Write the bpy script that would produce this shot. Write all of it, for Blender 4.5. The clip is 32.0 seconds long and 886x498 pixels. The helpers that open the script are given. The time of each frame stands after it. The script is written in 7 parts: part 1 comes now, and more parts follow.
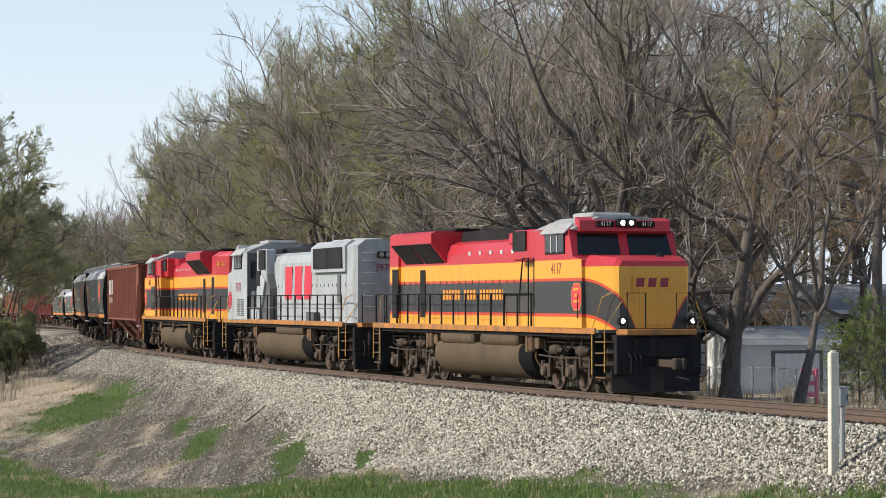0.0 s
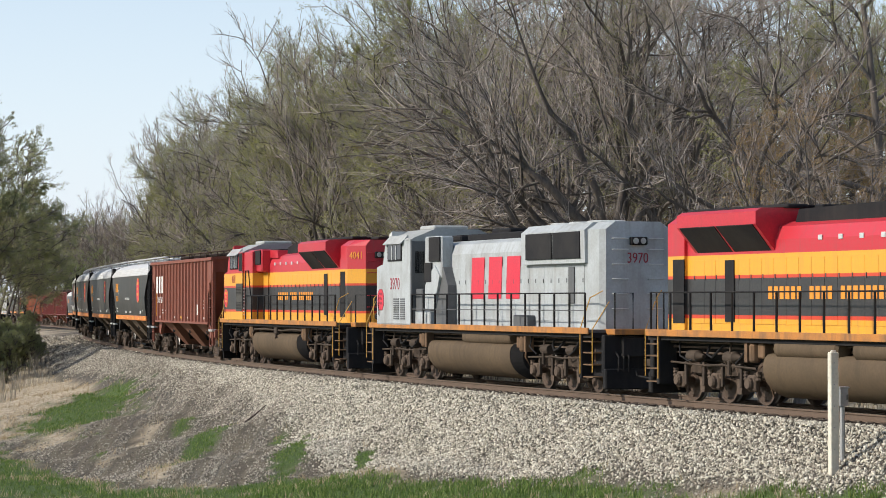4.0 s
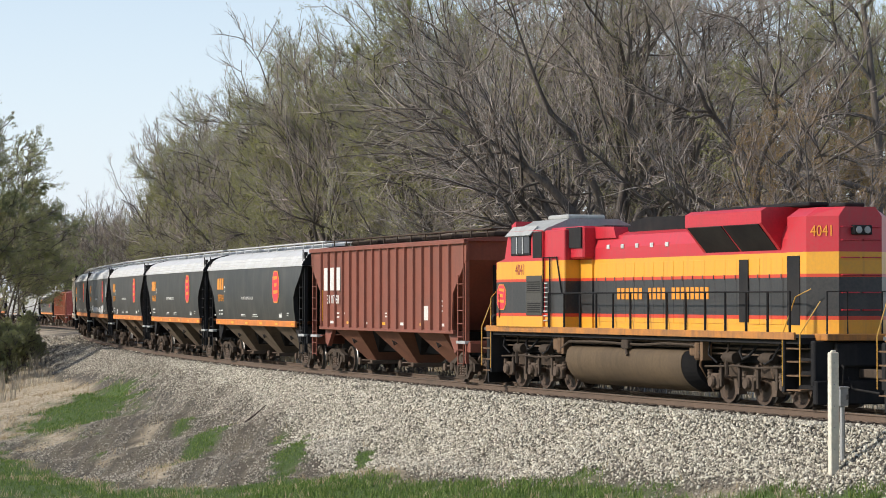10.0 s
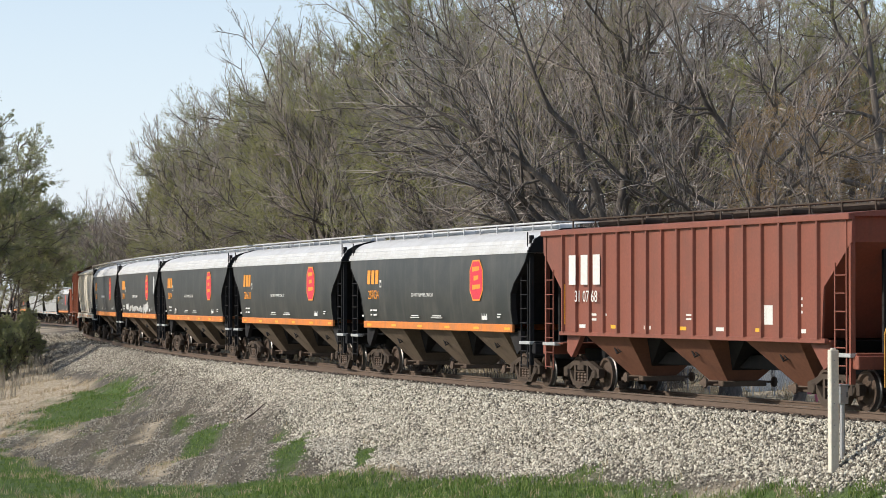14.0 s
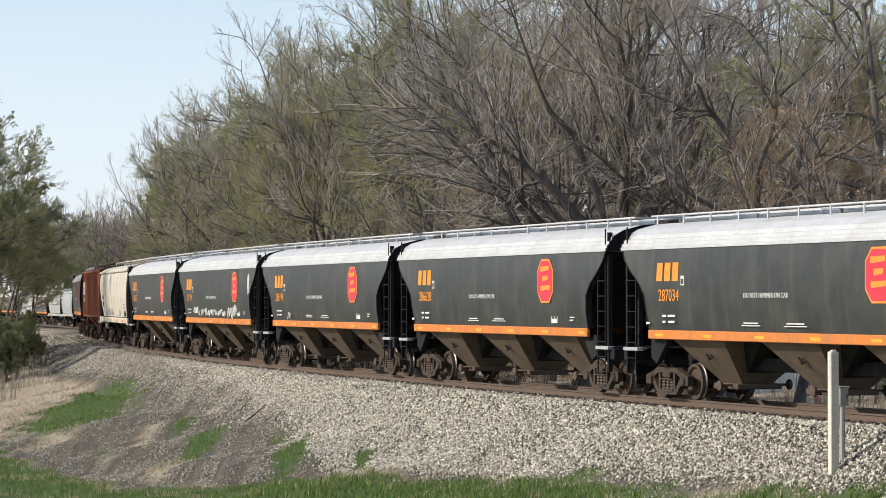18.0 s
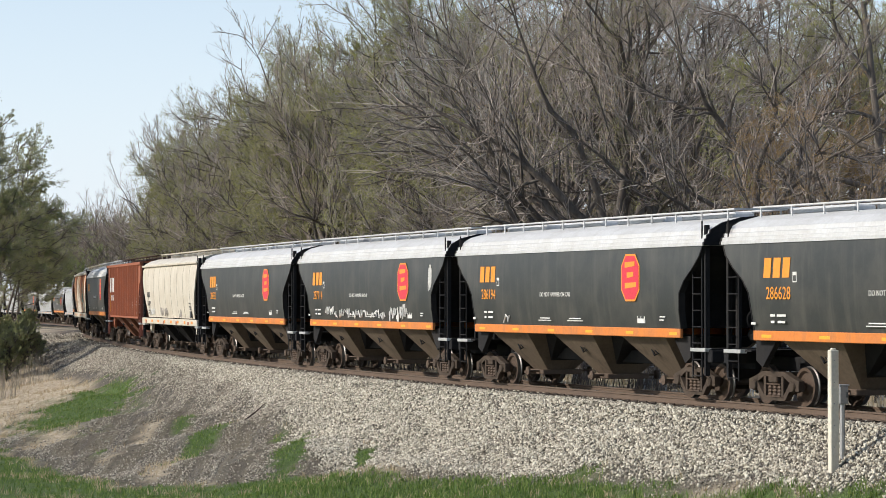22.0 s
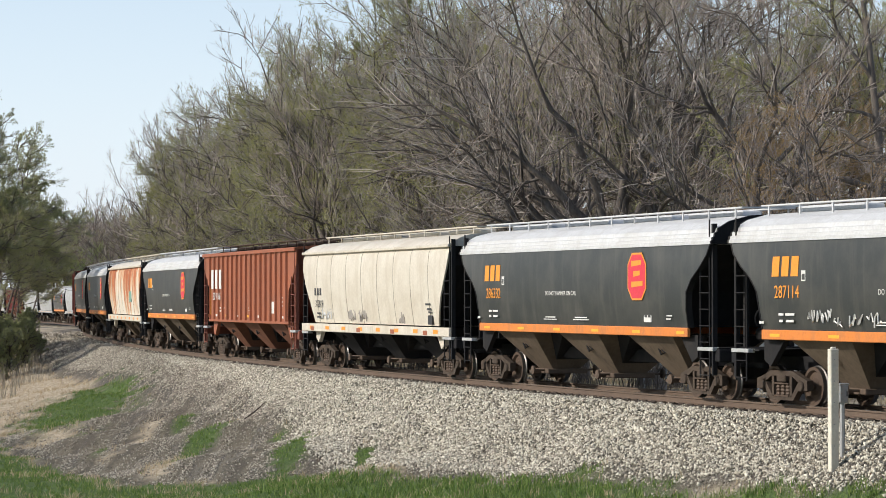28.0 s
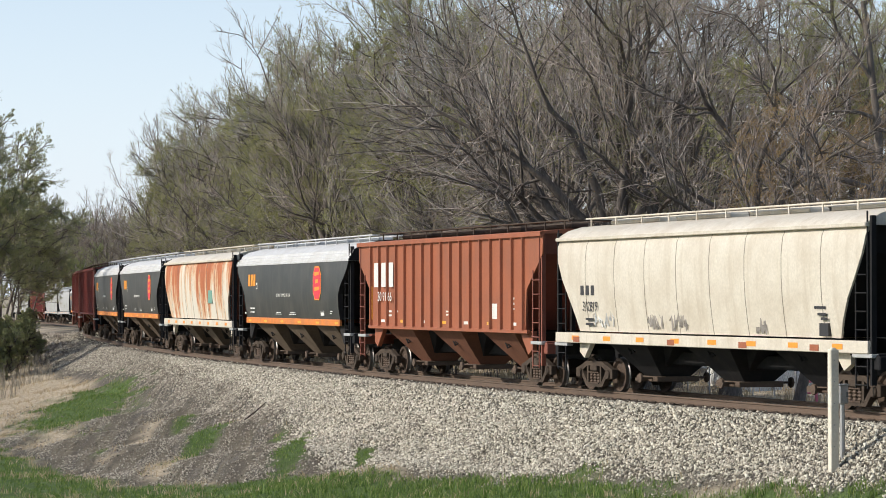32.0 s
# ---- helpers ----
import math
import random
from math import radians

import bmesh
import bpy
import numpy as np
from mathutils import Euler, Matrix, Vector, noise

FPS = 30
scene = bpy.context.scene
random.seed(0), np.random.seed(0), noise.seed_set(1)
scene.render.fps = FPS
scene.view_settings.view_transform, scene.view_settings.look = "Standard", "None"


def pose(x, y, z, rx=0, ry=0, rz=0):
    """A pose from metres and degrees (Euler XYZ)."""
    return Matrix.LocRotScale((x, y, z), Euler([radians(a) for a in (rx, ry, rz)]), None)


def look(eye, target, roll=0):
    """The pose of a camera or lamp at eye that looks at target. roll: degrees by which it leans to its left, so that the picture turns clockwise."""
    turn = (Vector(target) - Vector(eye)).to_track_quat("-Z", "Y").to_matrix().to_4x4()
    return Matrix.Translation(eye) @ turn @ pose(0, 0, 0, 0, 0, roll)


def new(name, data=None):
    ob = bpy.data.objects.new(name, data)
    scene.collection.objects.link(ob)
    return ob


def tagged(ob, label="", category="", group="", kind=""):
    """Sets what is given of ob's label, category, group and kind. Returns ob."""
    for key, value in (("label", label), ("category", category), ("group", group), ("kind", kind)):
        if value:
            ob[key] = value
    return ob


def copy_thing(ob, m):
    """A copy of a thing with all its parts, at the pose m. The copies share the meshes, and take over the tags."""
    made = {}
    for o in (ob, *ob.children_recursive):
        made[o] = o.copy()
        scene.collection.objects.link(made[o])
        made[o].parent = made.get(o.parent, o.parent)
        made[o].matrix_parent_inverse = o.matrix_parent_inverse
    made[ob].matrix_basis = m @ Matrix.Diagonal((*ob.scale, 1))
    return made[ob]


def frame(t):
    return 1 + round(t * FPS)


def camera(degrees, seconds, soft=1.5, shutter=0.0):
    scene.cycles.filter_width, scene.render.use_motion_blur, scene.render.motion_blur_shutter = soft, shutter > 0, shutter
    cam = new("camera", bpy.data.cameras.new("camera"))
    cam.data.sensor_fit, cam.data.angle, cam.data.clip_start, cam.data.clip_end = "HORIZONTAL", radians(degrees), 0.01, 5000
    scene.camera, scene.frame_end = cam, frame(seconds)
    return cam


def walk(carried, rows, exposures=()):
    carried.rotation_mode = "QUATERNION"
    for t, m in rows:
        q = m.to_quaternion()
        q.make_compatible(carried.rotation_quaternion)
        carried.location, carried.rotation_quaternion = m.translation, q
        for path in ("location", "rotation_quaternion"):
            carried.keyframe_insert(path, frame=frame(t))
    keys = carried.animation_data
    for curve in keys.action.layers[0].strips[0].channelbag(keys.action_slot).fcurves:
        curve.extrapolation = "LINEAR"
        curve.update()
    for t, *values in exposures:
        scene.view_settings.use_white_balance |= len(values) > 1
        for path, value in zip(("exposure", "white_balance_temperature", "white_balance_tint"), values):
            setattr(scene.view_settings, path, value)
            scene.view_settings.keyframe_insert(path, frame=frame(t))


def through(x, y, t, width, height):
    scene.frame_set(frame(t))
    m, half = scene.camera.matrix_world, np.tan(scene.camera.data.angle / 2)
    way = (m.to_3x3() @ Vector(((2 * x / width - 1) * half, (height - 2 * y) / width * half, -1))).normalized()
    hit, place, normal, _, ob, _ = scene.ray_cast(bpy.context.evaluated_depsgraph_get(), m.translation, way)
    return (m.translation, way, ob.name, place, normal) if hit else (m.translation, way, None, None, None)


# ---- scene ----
# ---------------------------------------------------------------- camera
EYE = (0.0, 0.0, 2.497)
FOCAL = 4597.0
# small nods of the tripod head: seconds, rise of the view
NODS = [(0, 0), (9, 0), (9.5, 1), (10, 0), (11.5, 0), (12, -1), (12.5, -1.8), (13, -3), (13.5, -4), (14, -4.3), (14.5, -1.8),
        (16.5, -.5), (17, -1), (19, -1), (20, -1.3), (20.5, -3), (21, -4.7), (21.5, -4.7), (22, -4), (22.5, -3), (23, -3),
        (24, -3.2), (24.5, -4.3), (25, -4.5), (25.5, -6), (28.5, -6), (29.5, -6.8), (30, -7), (30.5, -6.3), (31, -5), (32, -4.8)]
cam = camera(19.356, 32.0, soft=0.6)
walk(cam, [(t, look(EYE, (0, 100, EYE[2] + 100 * (92.65 + d) / FOCAL))) for t, d in NODS])

# ---------------------------------------------------------------- light
world = bpy.data.worlds.new("sky")
scene.world = world
world.use_nodes = True
_n = world.node_tree.nodes
_sky = _n.new("ShaderNodeTexSky")
_sky.sky_type = "NISHITA"
_sky.sun_disc = False
SUN_EL, SUN_X, SUN_Y = 32.0, -0.985, -0.17
_sky.sun_elevation = radians(SUN_EL)
_sky.sun_rotation = math.atan2(SUN_X, SUN_Y)
_sky.air_density, _sky.dust_density, _sky.ozone_density = 1.0, 1.0, 1.0
_haze = _n.new("ShaderNodeMix")          # thin high haze whitens the whole sky
_haze.data_type = "RGBA"
_co = _n.new("ShaderNodeTexCoord")
_up = _n.new("ShaderNodeSeparateXYZ")
_thin = _n.new("ShaderNodeMapRange")      # thickest towards the horizon
_thin.inputs[1].default_value, _thin.inputs[2].default_value, _thin.inputs[3].default_value, _thin.inputs[4].default_value = 0.0, 0.26, 0.64, 0.03
world.node_tree.links.new(_co.outputs["Generated"], _up.inputs[0])
world.node_tree.links.new(_up.outputs[2], _thin.inputs[0])
world.node_tree.links.new(_thin.outputs[0], _haze.inputs[0])
_haze.inputs[7].default_value = (6.7, 7.5, 9.0, 1)
world.node_tree.links.new(_sky.outputs[0], _haze.inputs[6])
world.node_tree.links.new(_haze.outputs[2], _n["Background"].inputs[0])
_n["Background"].inputs[1].default_value = 0.158
_sun = bpy.data.lights.new("sun", "SUN")
_sun.energy, _sun.angle, _sun.color = 4.4, radians(0.6), (1.0, 0.93, 0.82)
sun = new("sun", _sun)
_h = math.hypot(SUN_X, SUN_Y)
sun.matrix_world = look((SUN_X / _h * 60, SUN_Y / _h * 60, 60 * math.tan(radians(SUN_EL))), (0, 0, 0))
scene.view_settings.exposure = -0.1

# ---------------------------------------------------------------- the line of the track
# curvature (1/1000 per metre) every 20 m of track; the train runs towards growing s
CURVE = [-1.4, -1.4, -1.45, -1.46, -1.48, -1.45, -1.24, -1.05, -1.21, -1.6, -1.77, -1.22, 0.19, 1.9, 2.34, 0.67, 1.42,
         2.05, 2.03, 1.78, 1.89, 1.87, 1.9, 1.9, 1.9]
PS = np.arange(-400.0, 141.0, 1.0)
_th = np.cumsum(np.interp(PS, np.arange(-400, 81, 20.0), CURVE) * 1e-3)
PTH = radians(-68.985) + _th - _th[400]
PX, PY = np.cumsum(np.cos(PTH)), np.cumsum(np.sin(PTH))
PX, PY = 6.281 + PX - PX[400], 67.721 + PY - PY[400]


def rail_z(s):
    """Height of the rail tops: level by the camera, a slight fall far off."""
    k = np.clip((-130.0 - np.asarray(s, float)) / 150.0, 0, 1.4)
    return -0.75 * np.where(k < 1, k * k * (3 - 2 * k), 1)


def on_track(s, lat=0.0, z=0.0):
    """A point beside the track: lat metres to the right of the way of travel."""
    x, y, th = np.interp(s, PS, PX), np.interp(s, PS, PY), np.interp(s, PS, PTH)
    return Vector((x + lat * math.sin(th), y - lat * math.cos(th), float(rail_z(s)) + z))


def gone(t):
    """Metres that the train has run by t seconds."""
    k = t / 10
    return 53.533 * k + 3.1913 * k ** 2 - 1.2361 * k ** 3 + 0.2148 * k ** 4


def stand(s, half):
    """Pose of a vehicle whose middle is at s and whose bogies stand half metres before and behind."""
    a, b = on_track(s + half), on_track(s - half)
    d = a - b
    m = (a + b) / 2
    return pose(m.x, m.y, m.z, 0, -math.degrees(math.atan2(d.z, math.hypot(d.x, d.y))), math.degrees(math.atan2(d.y, d.x)))


def track_frame(x, y):
    """For points of the plan: distance to the right of the track, and place along it."""
    x, y = np.atleast_1d(np.asarray(x, float)), np.atleast_1d(np.asarray(y, float))
    lat, along = np.empty(len(x)), np.empty(len(x))
    for i in range(0, len(x), 4000):
        dx, dy = x[i:i + 4000, None] - PX[None], y[i:i + 4000, None] - PY[None]
        j = np.argmin(dx * dx + dy * dy, axis=1)
        k = np.arange(len(j))
        lat[i:i + 4000] = dx[k, j] * np.sin(PTH[j]) - dy[k, j] * np.cos(PTH[j])
        along[i:i + 4000] = PS[j] + dx[k, j] * np.cos(PTH[j]) + dy[k, j] * np.sin(PTH[j])
    return lat, along


def ripple(x, y, size, seed=0.0):
    """Soft uneven relief, -1 to 1."""
    x, y = np.asarray(x) / size + seed, np.asarray(y) / size - seed
    return (np.sin(x * 2.1 + 1.3 * np.sin(y * 1.7 + seed)) + np.sin(y * 2.3 + 1.1 * np.sin(x * 1.9 + 2 + seed)) + np.sin((x + y) * 1.3 + 4)) / 3


NEAR_R = [0, 1.95, 3.2, 4.6, 6.5, 11.0, 16.0, 20.0, 26.0, 40.0, 90.0]
NEAR_Z = [-.22, -.25, -1.0, -1.85, -2.25, -3.0, -3.05, -2.2, 0.4, 0.9, 1.2]


def ground_z(x, y):
    """Height of the ground: roadbed, its bank down to the ditch, the rise on which the camera stands, the flat woods behind."""
    lat, along = track_frame(x, y)
    near = np.interp(lat, NEAR_R, NEAR_Z)
    back = np.interp(-lat, [0, 1.95, 3.4, 6, 30, 200], [-.22, -.25, -.75, -.75, -.5, 0.5])
    z = np.where(lat >= 0, near, back)
    far = np.clip((-lat - 150) / 300, 0, 1)
    z = z + far * 4
    # the far end of the near side lies higher: a bank with reeds and bushes
    bank = np.clip((-along - 84) / 34, 0, 1) * np.clip((lat - 1.9) / 1.0, 0, 1)
    z = z + bank * (np.interp(lat, [0, 1.9, 3.2, 4.6, 8, 30, 90], [0, 0, .66, 1.4, 2.0, 3.0, 0.5]))
    amp = np.clip((np.abs(lat) - 2.2) / 3, 0, 1)
    gully = np.clip((lat - 3.0) / 3, 0, 1) * np.clip((14 - lat) / 4, 0, 1) * np.clip((-along + 5) / 20, 0, 1)
    z = z + amp * (0.10 * ripple(x, y, 3.1) + 0.045 * ripple(x, y, .9, 3.0)) + gully * 0.22 * np.sin(along * 0.75 + 1.5 * np.sin(along * .21))
    return z + rail_z(along) * np.clip(1.3 - np.abs(lat) / 60, 0, 1)
# ---------------------------------------------------------------- materials
def nodes_of(name):
    m = bpy.data.materials.new(name)
    m.use_nodes = True
    nt = m.node_tree
    return m, nt, nt.nodes["Principled BSDF"]


def rgb(c):
    return (*c, 1.0)


def noise_node(nt, co, scale, detail=4.0, rough=0.55, stretch=(1, 1, 1)):
    mp = nt.nodes.new("ShaderNodeMapping")
    mp.inputs["Scale"].default_value = stretch
    nt.links.new(co, mp.inputs[0])
    n = nt.nodes.new("ShaderNodeTexNoise")
    n.inputs["Scale"].default_value = scale
    n.inputs["Detail"].default_value = detail
    n.inputs["Roughness"].default_value = rough
    nt.links.new(mp.outputs[0], n.inputs[0])
    return n.outputs[0]


def ramp(nt, fac, stops, mode="LINEAR"):
    r = nt.nodes.new("ShaderNodeValToRGB")
    r.color_ramp.interpolation = mode
    e = r.color_ramp.elements
    while len(e) < len(stops):
        e.new(0.5)
    for el, (p, c) in zip(e, stops):
        el.position, el.color = p, rgb(c)
    nt.links.new(fac, r.inputs[0])
    return r.outputs[0]


def blend(nt, fac, a, b, mode="MIX"):
    m = nt.nodes.new("ShaderNodeMix")
    m.data_type, m.blend_type = "RGBA", mode
    for v, i in ((fac, 0), (a, 6), (b, 7)):
        if isinstance(v, (int, float)):
            m.inputs[i].default_value = v
        elif isinstance(v, tuple):
            m.inputs[i].default_value = rgb(v)
        else:
            nt.links.new(v, m.inputs[i])
    return m.outputs[2]


def calc(nt, op, a, b=0.0, c=0.0):
    m = nt.nodes.new("ShaderNodeMath")
    m.operation = op
    for i, v in enumerate((a, b, c)):
        if isinstance(v, (int, float)):
            m.inputs[i].default_value = v
        else:
            nt.links.new(v, m.inputs[i])
    return m.outputs[0]


def relief(nt, b, height, strength=0.3, distance=0.02):
    u = nt.nodes.new("ShaderNodeBump")
    u.inputs["Strength"].default_value = strength
    u.inputs["Distance"].default_value = distance
    nt.links.new(height, u.inputs["Height"])
    nt.links.new(u.outputs[0], b.inputs["Normal"])


def paint(name, base, grime=(0.16, 0.12, 0.09), rough=0.45, dirt=0.25, metal=0.0, scale=1.0, streak=True, bump=0.12, jitter=0.0):
    """Weathered paint or metal: fine grain, broad soiling, rain streaks."""
    m, nt, b = nodes_of(name)
    co = nt.nodes.new("ShaderNodeTexCoord").outputs["Object"]
    broad = noise_node(nt, co, 0.9 * scale, 5, 0.6)
    fine = noise_node(nt, co, 14 * scale, 6, 0.65)
    c = blend(nt, ramp(nt, fine, [(0.3, (0, 0, 0)), (0.75, (1, 1, 1))]), tuple(v * 0.86 for v in base), tuple(min(1, v * 1.1) for v in base))
    if jitter:
        info = nt.nodes.new("ShaderNodeObjectInfo").outputs["Random"]
        c = blend(nt, calc(nt, "MULTIPLY", info, jitter), c, grime)
    k = ramp(nt, broad, [(0.42, (0, 0, 0)), (0.78, (1, 1, 1))])
    c = blend(nt, calc(nt, "MULTIPLY", k, dirt), c, grime)
    if streak:
        st = noise_node(nt, co, 3.0, 4, 0.6, (1.2, 1.2, 0.12))
        c = blend(nt, calc(nt, "MULTIPLY", ramp(nt, st, [(0.52, (0, 0, 0)), (0.8, (1, 1, 1))]), dirt), c, grime)
    nt.links.new(c, b.inputs["Base Color"])
    b.inputs["Roughness"].default_value = rough
    b.inputs["Metallic"].default_value = metal
    if bump:
        relief(nt, b, fine, bump, 0.01)
    return m


def livery(name, bands, swoop=True):
    """Horizontal paint bands by height above the rail; they swoop down round the nose."""
    m, nt, b = nodes_of(name)
    co = nt.nodes.new("ShaderNodeTexCoord").outputs["Object"]
    sep = nt.nodes.new("ShaderNodeSeparateXYZ")
    nt.links.new(co, sep.inputs[0])
    x, y, z = sep.outputs
    if swoop:
        a = calc(nt, "MAXIMUM", calc(nt, "SUBTRACT", x, 8.15), 0.0)
        a = calc(nt, "MULTIPLY", calc(nt, "MULTIPLY", a, a), 0.22)
        w = calc(nt, "MAXIMUM", calc(nt, "SUBTRACT", 1.02, calc(nt, "ABSOLUTE", y)), 0.0)
        w = calc(nt, "MULTIPLY", calc(nt, "ADD", calc(nt, "MULTIPLY", w, 1.0), calc(nt, "MULTIPLY", calc(nt, "MULTIPLY", w, w), 1.5)), calc(nt, "GREATER_THAN", x, 9.44))
        cut = calc(nt, "ADD", a, w)
        low = calc(nt, "LESS_THAN", z, 3.3)
        lift = calc(nt, "MINIMUM", calc(nt, "ADD", z, cut), 3.5)
        z = calc(nt, "ADD", calc(nt, "MULTIPLY", lift, low), calc(nt, "MULTIPLY", calc(nt, "ADD", z, calc(nt, "MULTIPLY", calc(nt, "GREATER_THAN", x, 8.32), 0.2)), calc(nt, "SUBTRACT", 1.0, low)))
    f = calc(nt, "DIVIDE", calc(nt, "SUBTRACT", z, 1.7), 3.3)
    c = ramp(nt, f, [((h - 1.7) / 3.3, col) for h, col in bands], "CONSTANT")
    fine = noise_node(nt, co, 13, 6, 0.65)
    c = blend(nt, calc(nt, "MULTIPLY", ramp(nt, fine, [(0.35, (0, 0, 0)), (0.75, (1, 1, 1))]), 0.16), c, (0.2, 0.16, 0.12))
    st = noise_node(nt, co, 3.2, 4, 0.6, (1.3, 1.3, 0.12))
    c = blend(nt, calc(nt, "MULTIPLY", ramp(nt, st, [(0.55, (0, 0, 0)), (0.8, (1, 1, 1))]), 0.28), c, (0.13, 0.10, 0.08))
    nt.links.new(c, b.inputs["Base Color"])
    b.inputs["Roughness"].default_value = 0.38
    relief(nt, b, fine, 0.06, 0.01)
    return m


RED, YEL, BLK, ORA = (0.55, 0.024, 0.042), (0.78, 0.37, 0.03), (0.030, 0.031, 0.034), (0.62, 0.05, 0.02)
M_LIVERY = livery("red_yellow_black_livery", [(1.7, YEL), (2.07, ORA), (2.16, BLK), (3.05, ORA), (3.13, YEL), (3.63, RED)])
M_RED = paint("red_enamel", RED, (0.2, 0.05, 0.04), 0.36, 0.2)
M_YELLOW = paint("yellow_orange_enamel", (0.50, 0.20, 0.04), (0.13, 0.08, 0.05), 0.6, 0.9, scale=2.0)
M_NOSEYELLOW = paint("yellow_enamel", YEL, (0.4, 0.2, 0.05), 0.4, 0.15)
M_LOCKER = paint("olive_grey_locker_paint", (0.085, 0.083, 0.076), (0.06, 0.055, 0.05), 0.55, 0.35)
M_SAFETY = paint("safety_yellow", (0.60, 0.33, 0.05), (0.2, 0.13, 0.07), 0.5, 0.5, streak=False)
M_GREY = paint("faded_grey_enamel", (0.43, 0.46, 0.475), (0.20, 0.185, 0.165), 0.55, 0.6)
M_GREYLITE = paint("pale_grey_roof_paint", (0.62, 0.63, 0.62), (0.2, 0.18, 0.15), 0.5, 0.35)
M_CABROOF = paint("dull_grey_cab_roof_paint", (0.40, 0.41, 0.40), (0.18, 0.16, 0.13), 0.6, 0.45)
M_DARKGREY = paint("dark_grey_panel_and_shade", (0.10, 0.105, 0.11), (0.16, 0.13, 0.1), 0.55, 0.2)
M_GRILLE = paint("dark_grille", (0.022, 0.022, 0.024), (0.09, 0.08, 0.07), 0.6, 0.3, streak=False)
M_BLACK = paint("black_enamel_and_shade", (0.018, 0.018, 0.02), (0.07, 0.06, 0.05), 0.5, 0.3)
M_DUST = paint("dust_caked_steel", (0.19, 0.118, 0.072), (0.035, 0.03, 0.025), 0.85, 0.8, bump=0.4)
M_TANK = paint("dusty_fuel_tank", (0.125, 0.090, 0.058), (0.06, 0.046, 0.034), 0.75, 0.6)
M_TRUCK = paint("brown_truck_casting", (0.13, 0.095, 0.072), (0.05, 0.04, 0.035), 0.85, 0.6, bump=0.4)
M_TRUCKGREY = paint("dark_truck_casting", (0.082, 0.062, 0.048), (0.026, 0.021, 0.018), 0.85, 0.6, bump=0.4)
M_WHEEL = paint("rusty_wheel_steel", (0.10, 0.066, 0.046), (0.04, 0.032, 0.028), 0.7, 0.5, metal=0.3, streak=False)
M_TREAD = paint("worn_wheel_tread", (0.26, 0.245, 0.23), (0.12, 0.1, 0.09), 0.5, 0.2, metal=1.0, streak=False, bump=0)
M_CARBLACK = paint("hopper_charcoal_paint", (0.036, 0.038, 0.037), (0.12, 0.11, 0.095), 0.42, 0.5)
M_CARROOF = paint("hopper_light_roof_paint", (0.58, 0.585, 0.59), (0.34, 0.32, 0.29), 0.55, 0.4)
M_CARORANGE = paint("hopper_orange_stripe", (0.68, 0.21, 0.035), (0.26, 0.14, 0.08), 0.5, 0.45)
M_CARBROWN = paint("oxide_brown_paint", (0.235, 0.072, 0.045), (0.12, 0.055, 0.04), 0.6, 0.45)
M_CARRUST = paint("faded_orange_brown_paint", (0.33, 0.10, 0.045), (0.18, 0.075, 0.045), 0.65, 0.5)
M_CARRED = paint("dark_red_oxide_paint", (0.20, 0.035, 0.028), (0.10, 0.04, 0.03), 0.6, 0.45)
M_CREAM = paint("cream_hopper_paint", (0.63, 0.58, 0.49), (0.40, 0.33, 0.24), 0.5, 0.55)
M_SEAM = paint("dirt_lined_weld", (0.30, 0.27, 0.22), (0.16, 0.13, 0.1), 0.7, 0.5)
M_SILVER = paint("pale_grey_hopper_paint", (0.42, 0.43, 0.43), (0.2, 0.19, 0.17), 0.5, 0.5)
M_FUNNEL = paint("grimy_hopper_funnel", (0.17, 0.13, 0.095), (0.05, 0.04, 0.033), 0.7, 0.6)
M_FUNNELBR = paint("brown_hopper_funnel", (0.21, 0.095, 0.06), (0.09, 0.05, 0.04), 0.7, 0.5)
M_MARKW = paint("white_stencil_paint", (0.72, 0.71, 0.68), (0.4, 0.38, 0.33), 0.55, 0.3)
M_MARKO = paint("orange_stencil_paint", (0.80, 0.30, 0.03), (0.5, 0.2, 0.05), 0.5, 0.15)
M_MARKY = paint("yellow_reflector", (0.80, 0.42, 0.03), (0.5, 0.25, 0.05), 0.4, 0.2)
M_MARKR = paint("red_stencil_paint", (0.66, 0.03, 0.06), (0.4, 0.1, 0.1), 0.5, 0.2)
M_MARKK = paint("black_stencil_paint", (0.03, 0.028, 0.03), (0.1, 0.1, 0.1), 0.5, 0.15)
M_MARKMAROON = paint("maroon_stencil_paint", (0.30, 0.02, 0.04), (0.2, 0.08, 0.08), 0.5, 0.15)
M_STEEL = paint("rail_web_rust", (0.125, 0.085, 0.06), (0.06, 0.045, 0.035), 0.8, 0.5, streak=False, bump=0.3)
M_RAILTOP = paint("polished_rail_head", (0.5, 0.48, 0.46), (0.3, 0.25, 0.2), 0.25, 0.3, metal=1.0, streak=False, bump=0)
M_TIE = paint("weathered_tie_wood", (0.085, 0.065, 0.052), (0.04, 0.032, 0.028), 0.9, 0.6, jitter=0.5, bump=0.5)
for _m in (M_BLACK, M_GRILLE, M_TRUCKGREY, M_TRUCK, M_FUNNEL, M_DUST, M_TANK, M_FUNNELBR, M_LOCKER):
    _m.node_tree.nodes["Principled BSDF"].inputs["Specular IOR Level"].default_value = 0.15
    _m.node_tree.nodes["Principled BSDF"].inputs["Roughness"].default_value = 0.8
M_GLASS, _nt, _b = nodes_of("dark_cab_glass")
_b.inputs["Base Color"].default_value = (0.012, 0.014, 0.016, 1)
_b.inputs["Roughness"].default_value = 0.06
M_LAMP, _nt, _b = nodes_of("lit_lamp")
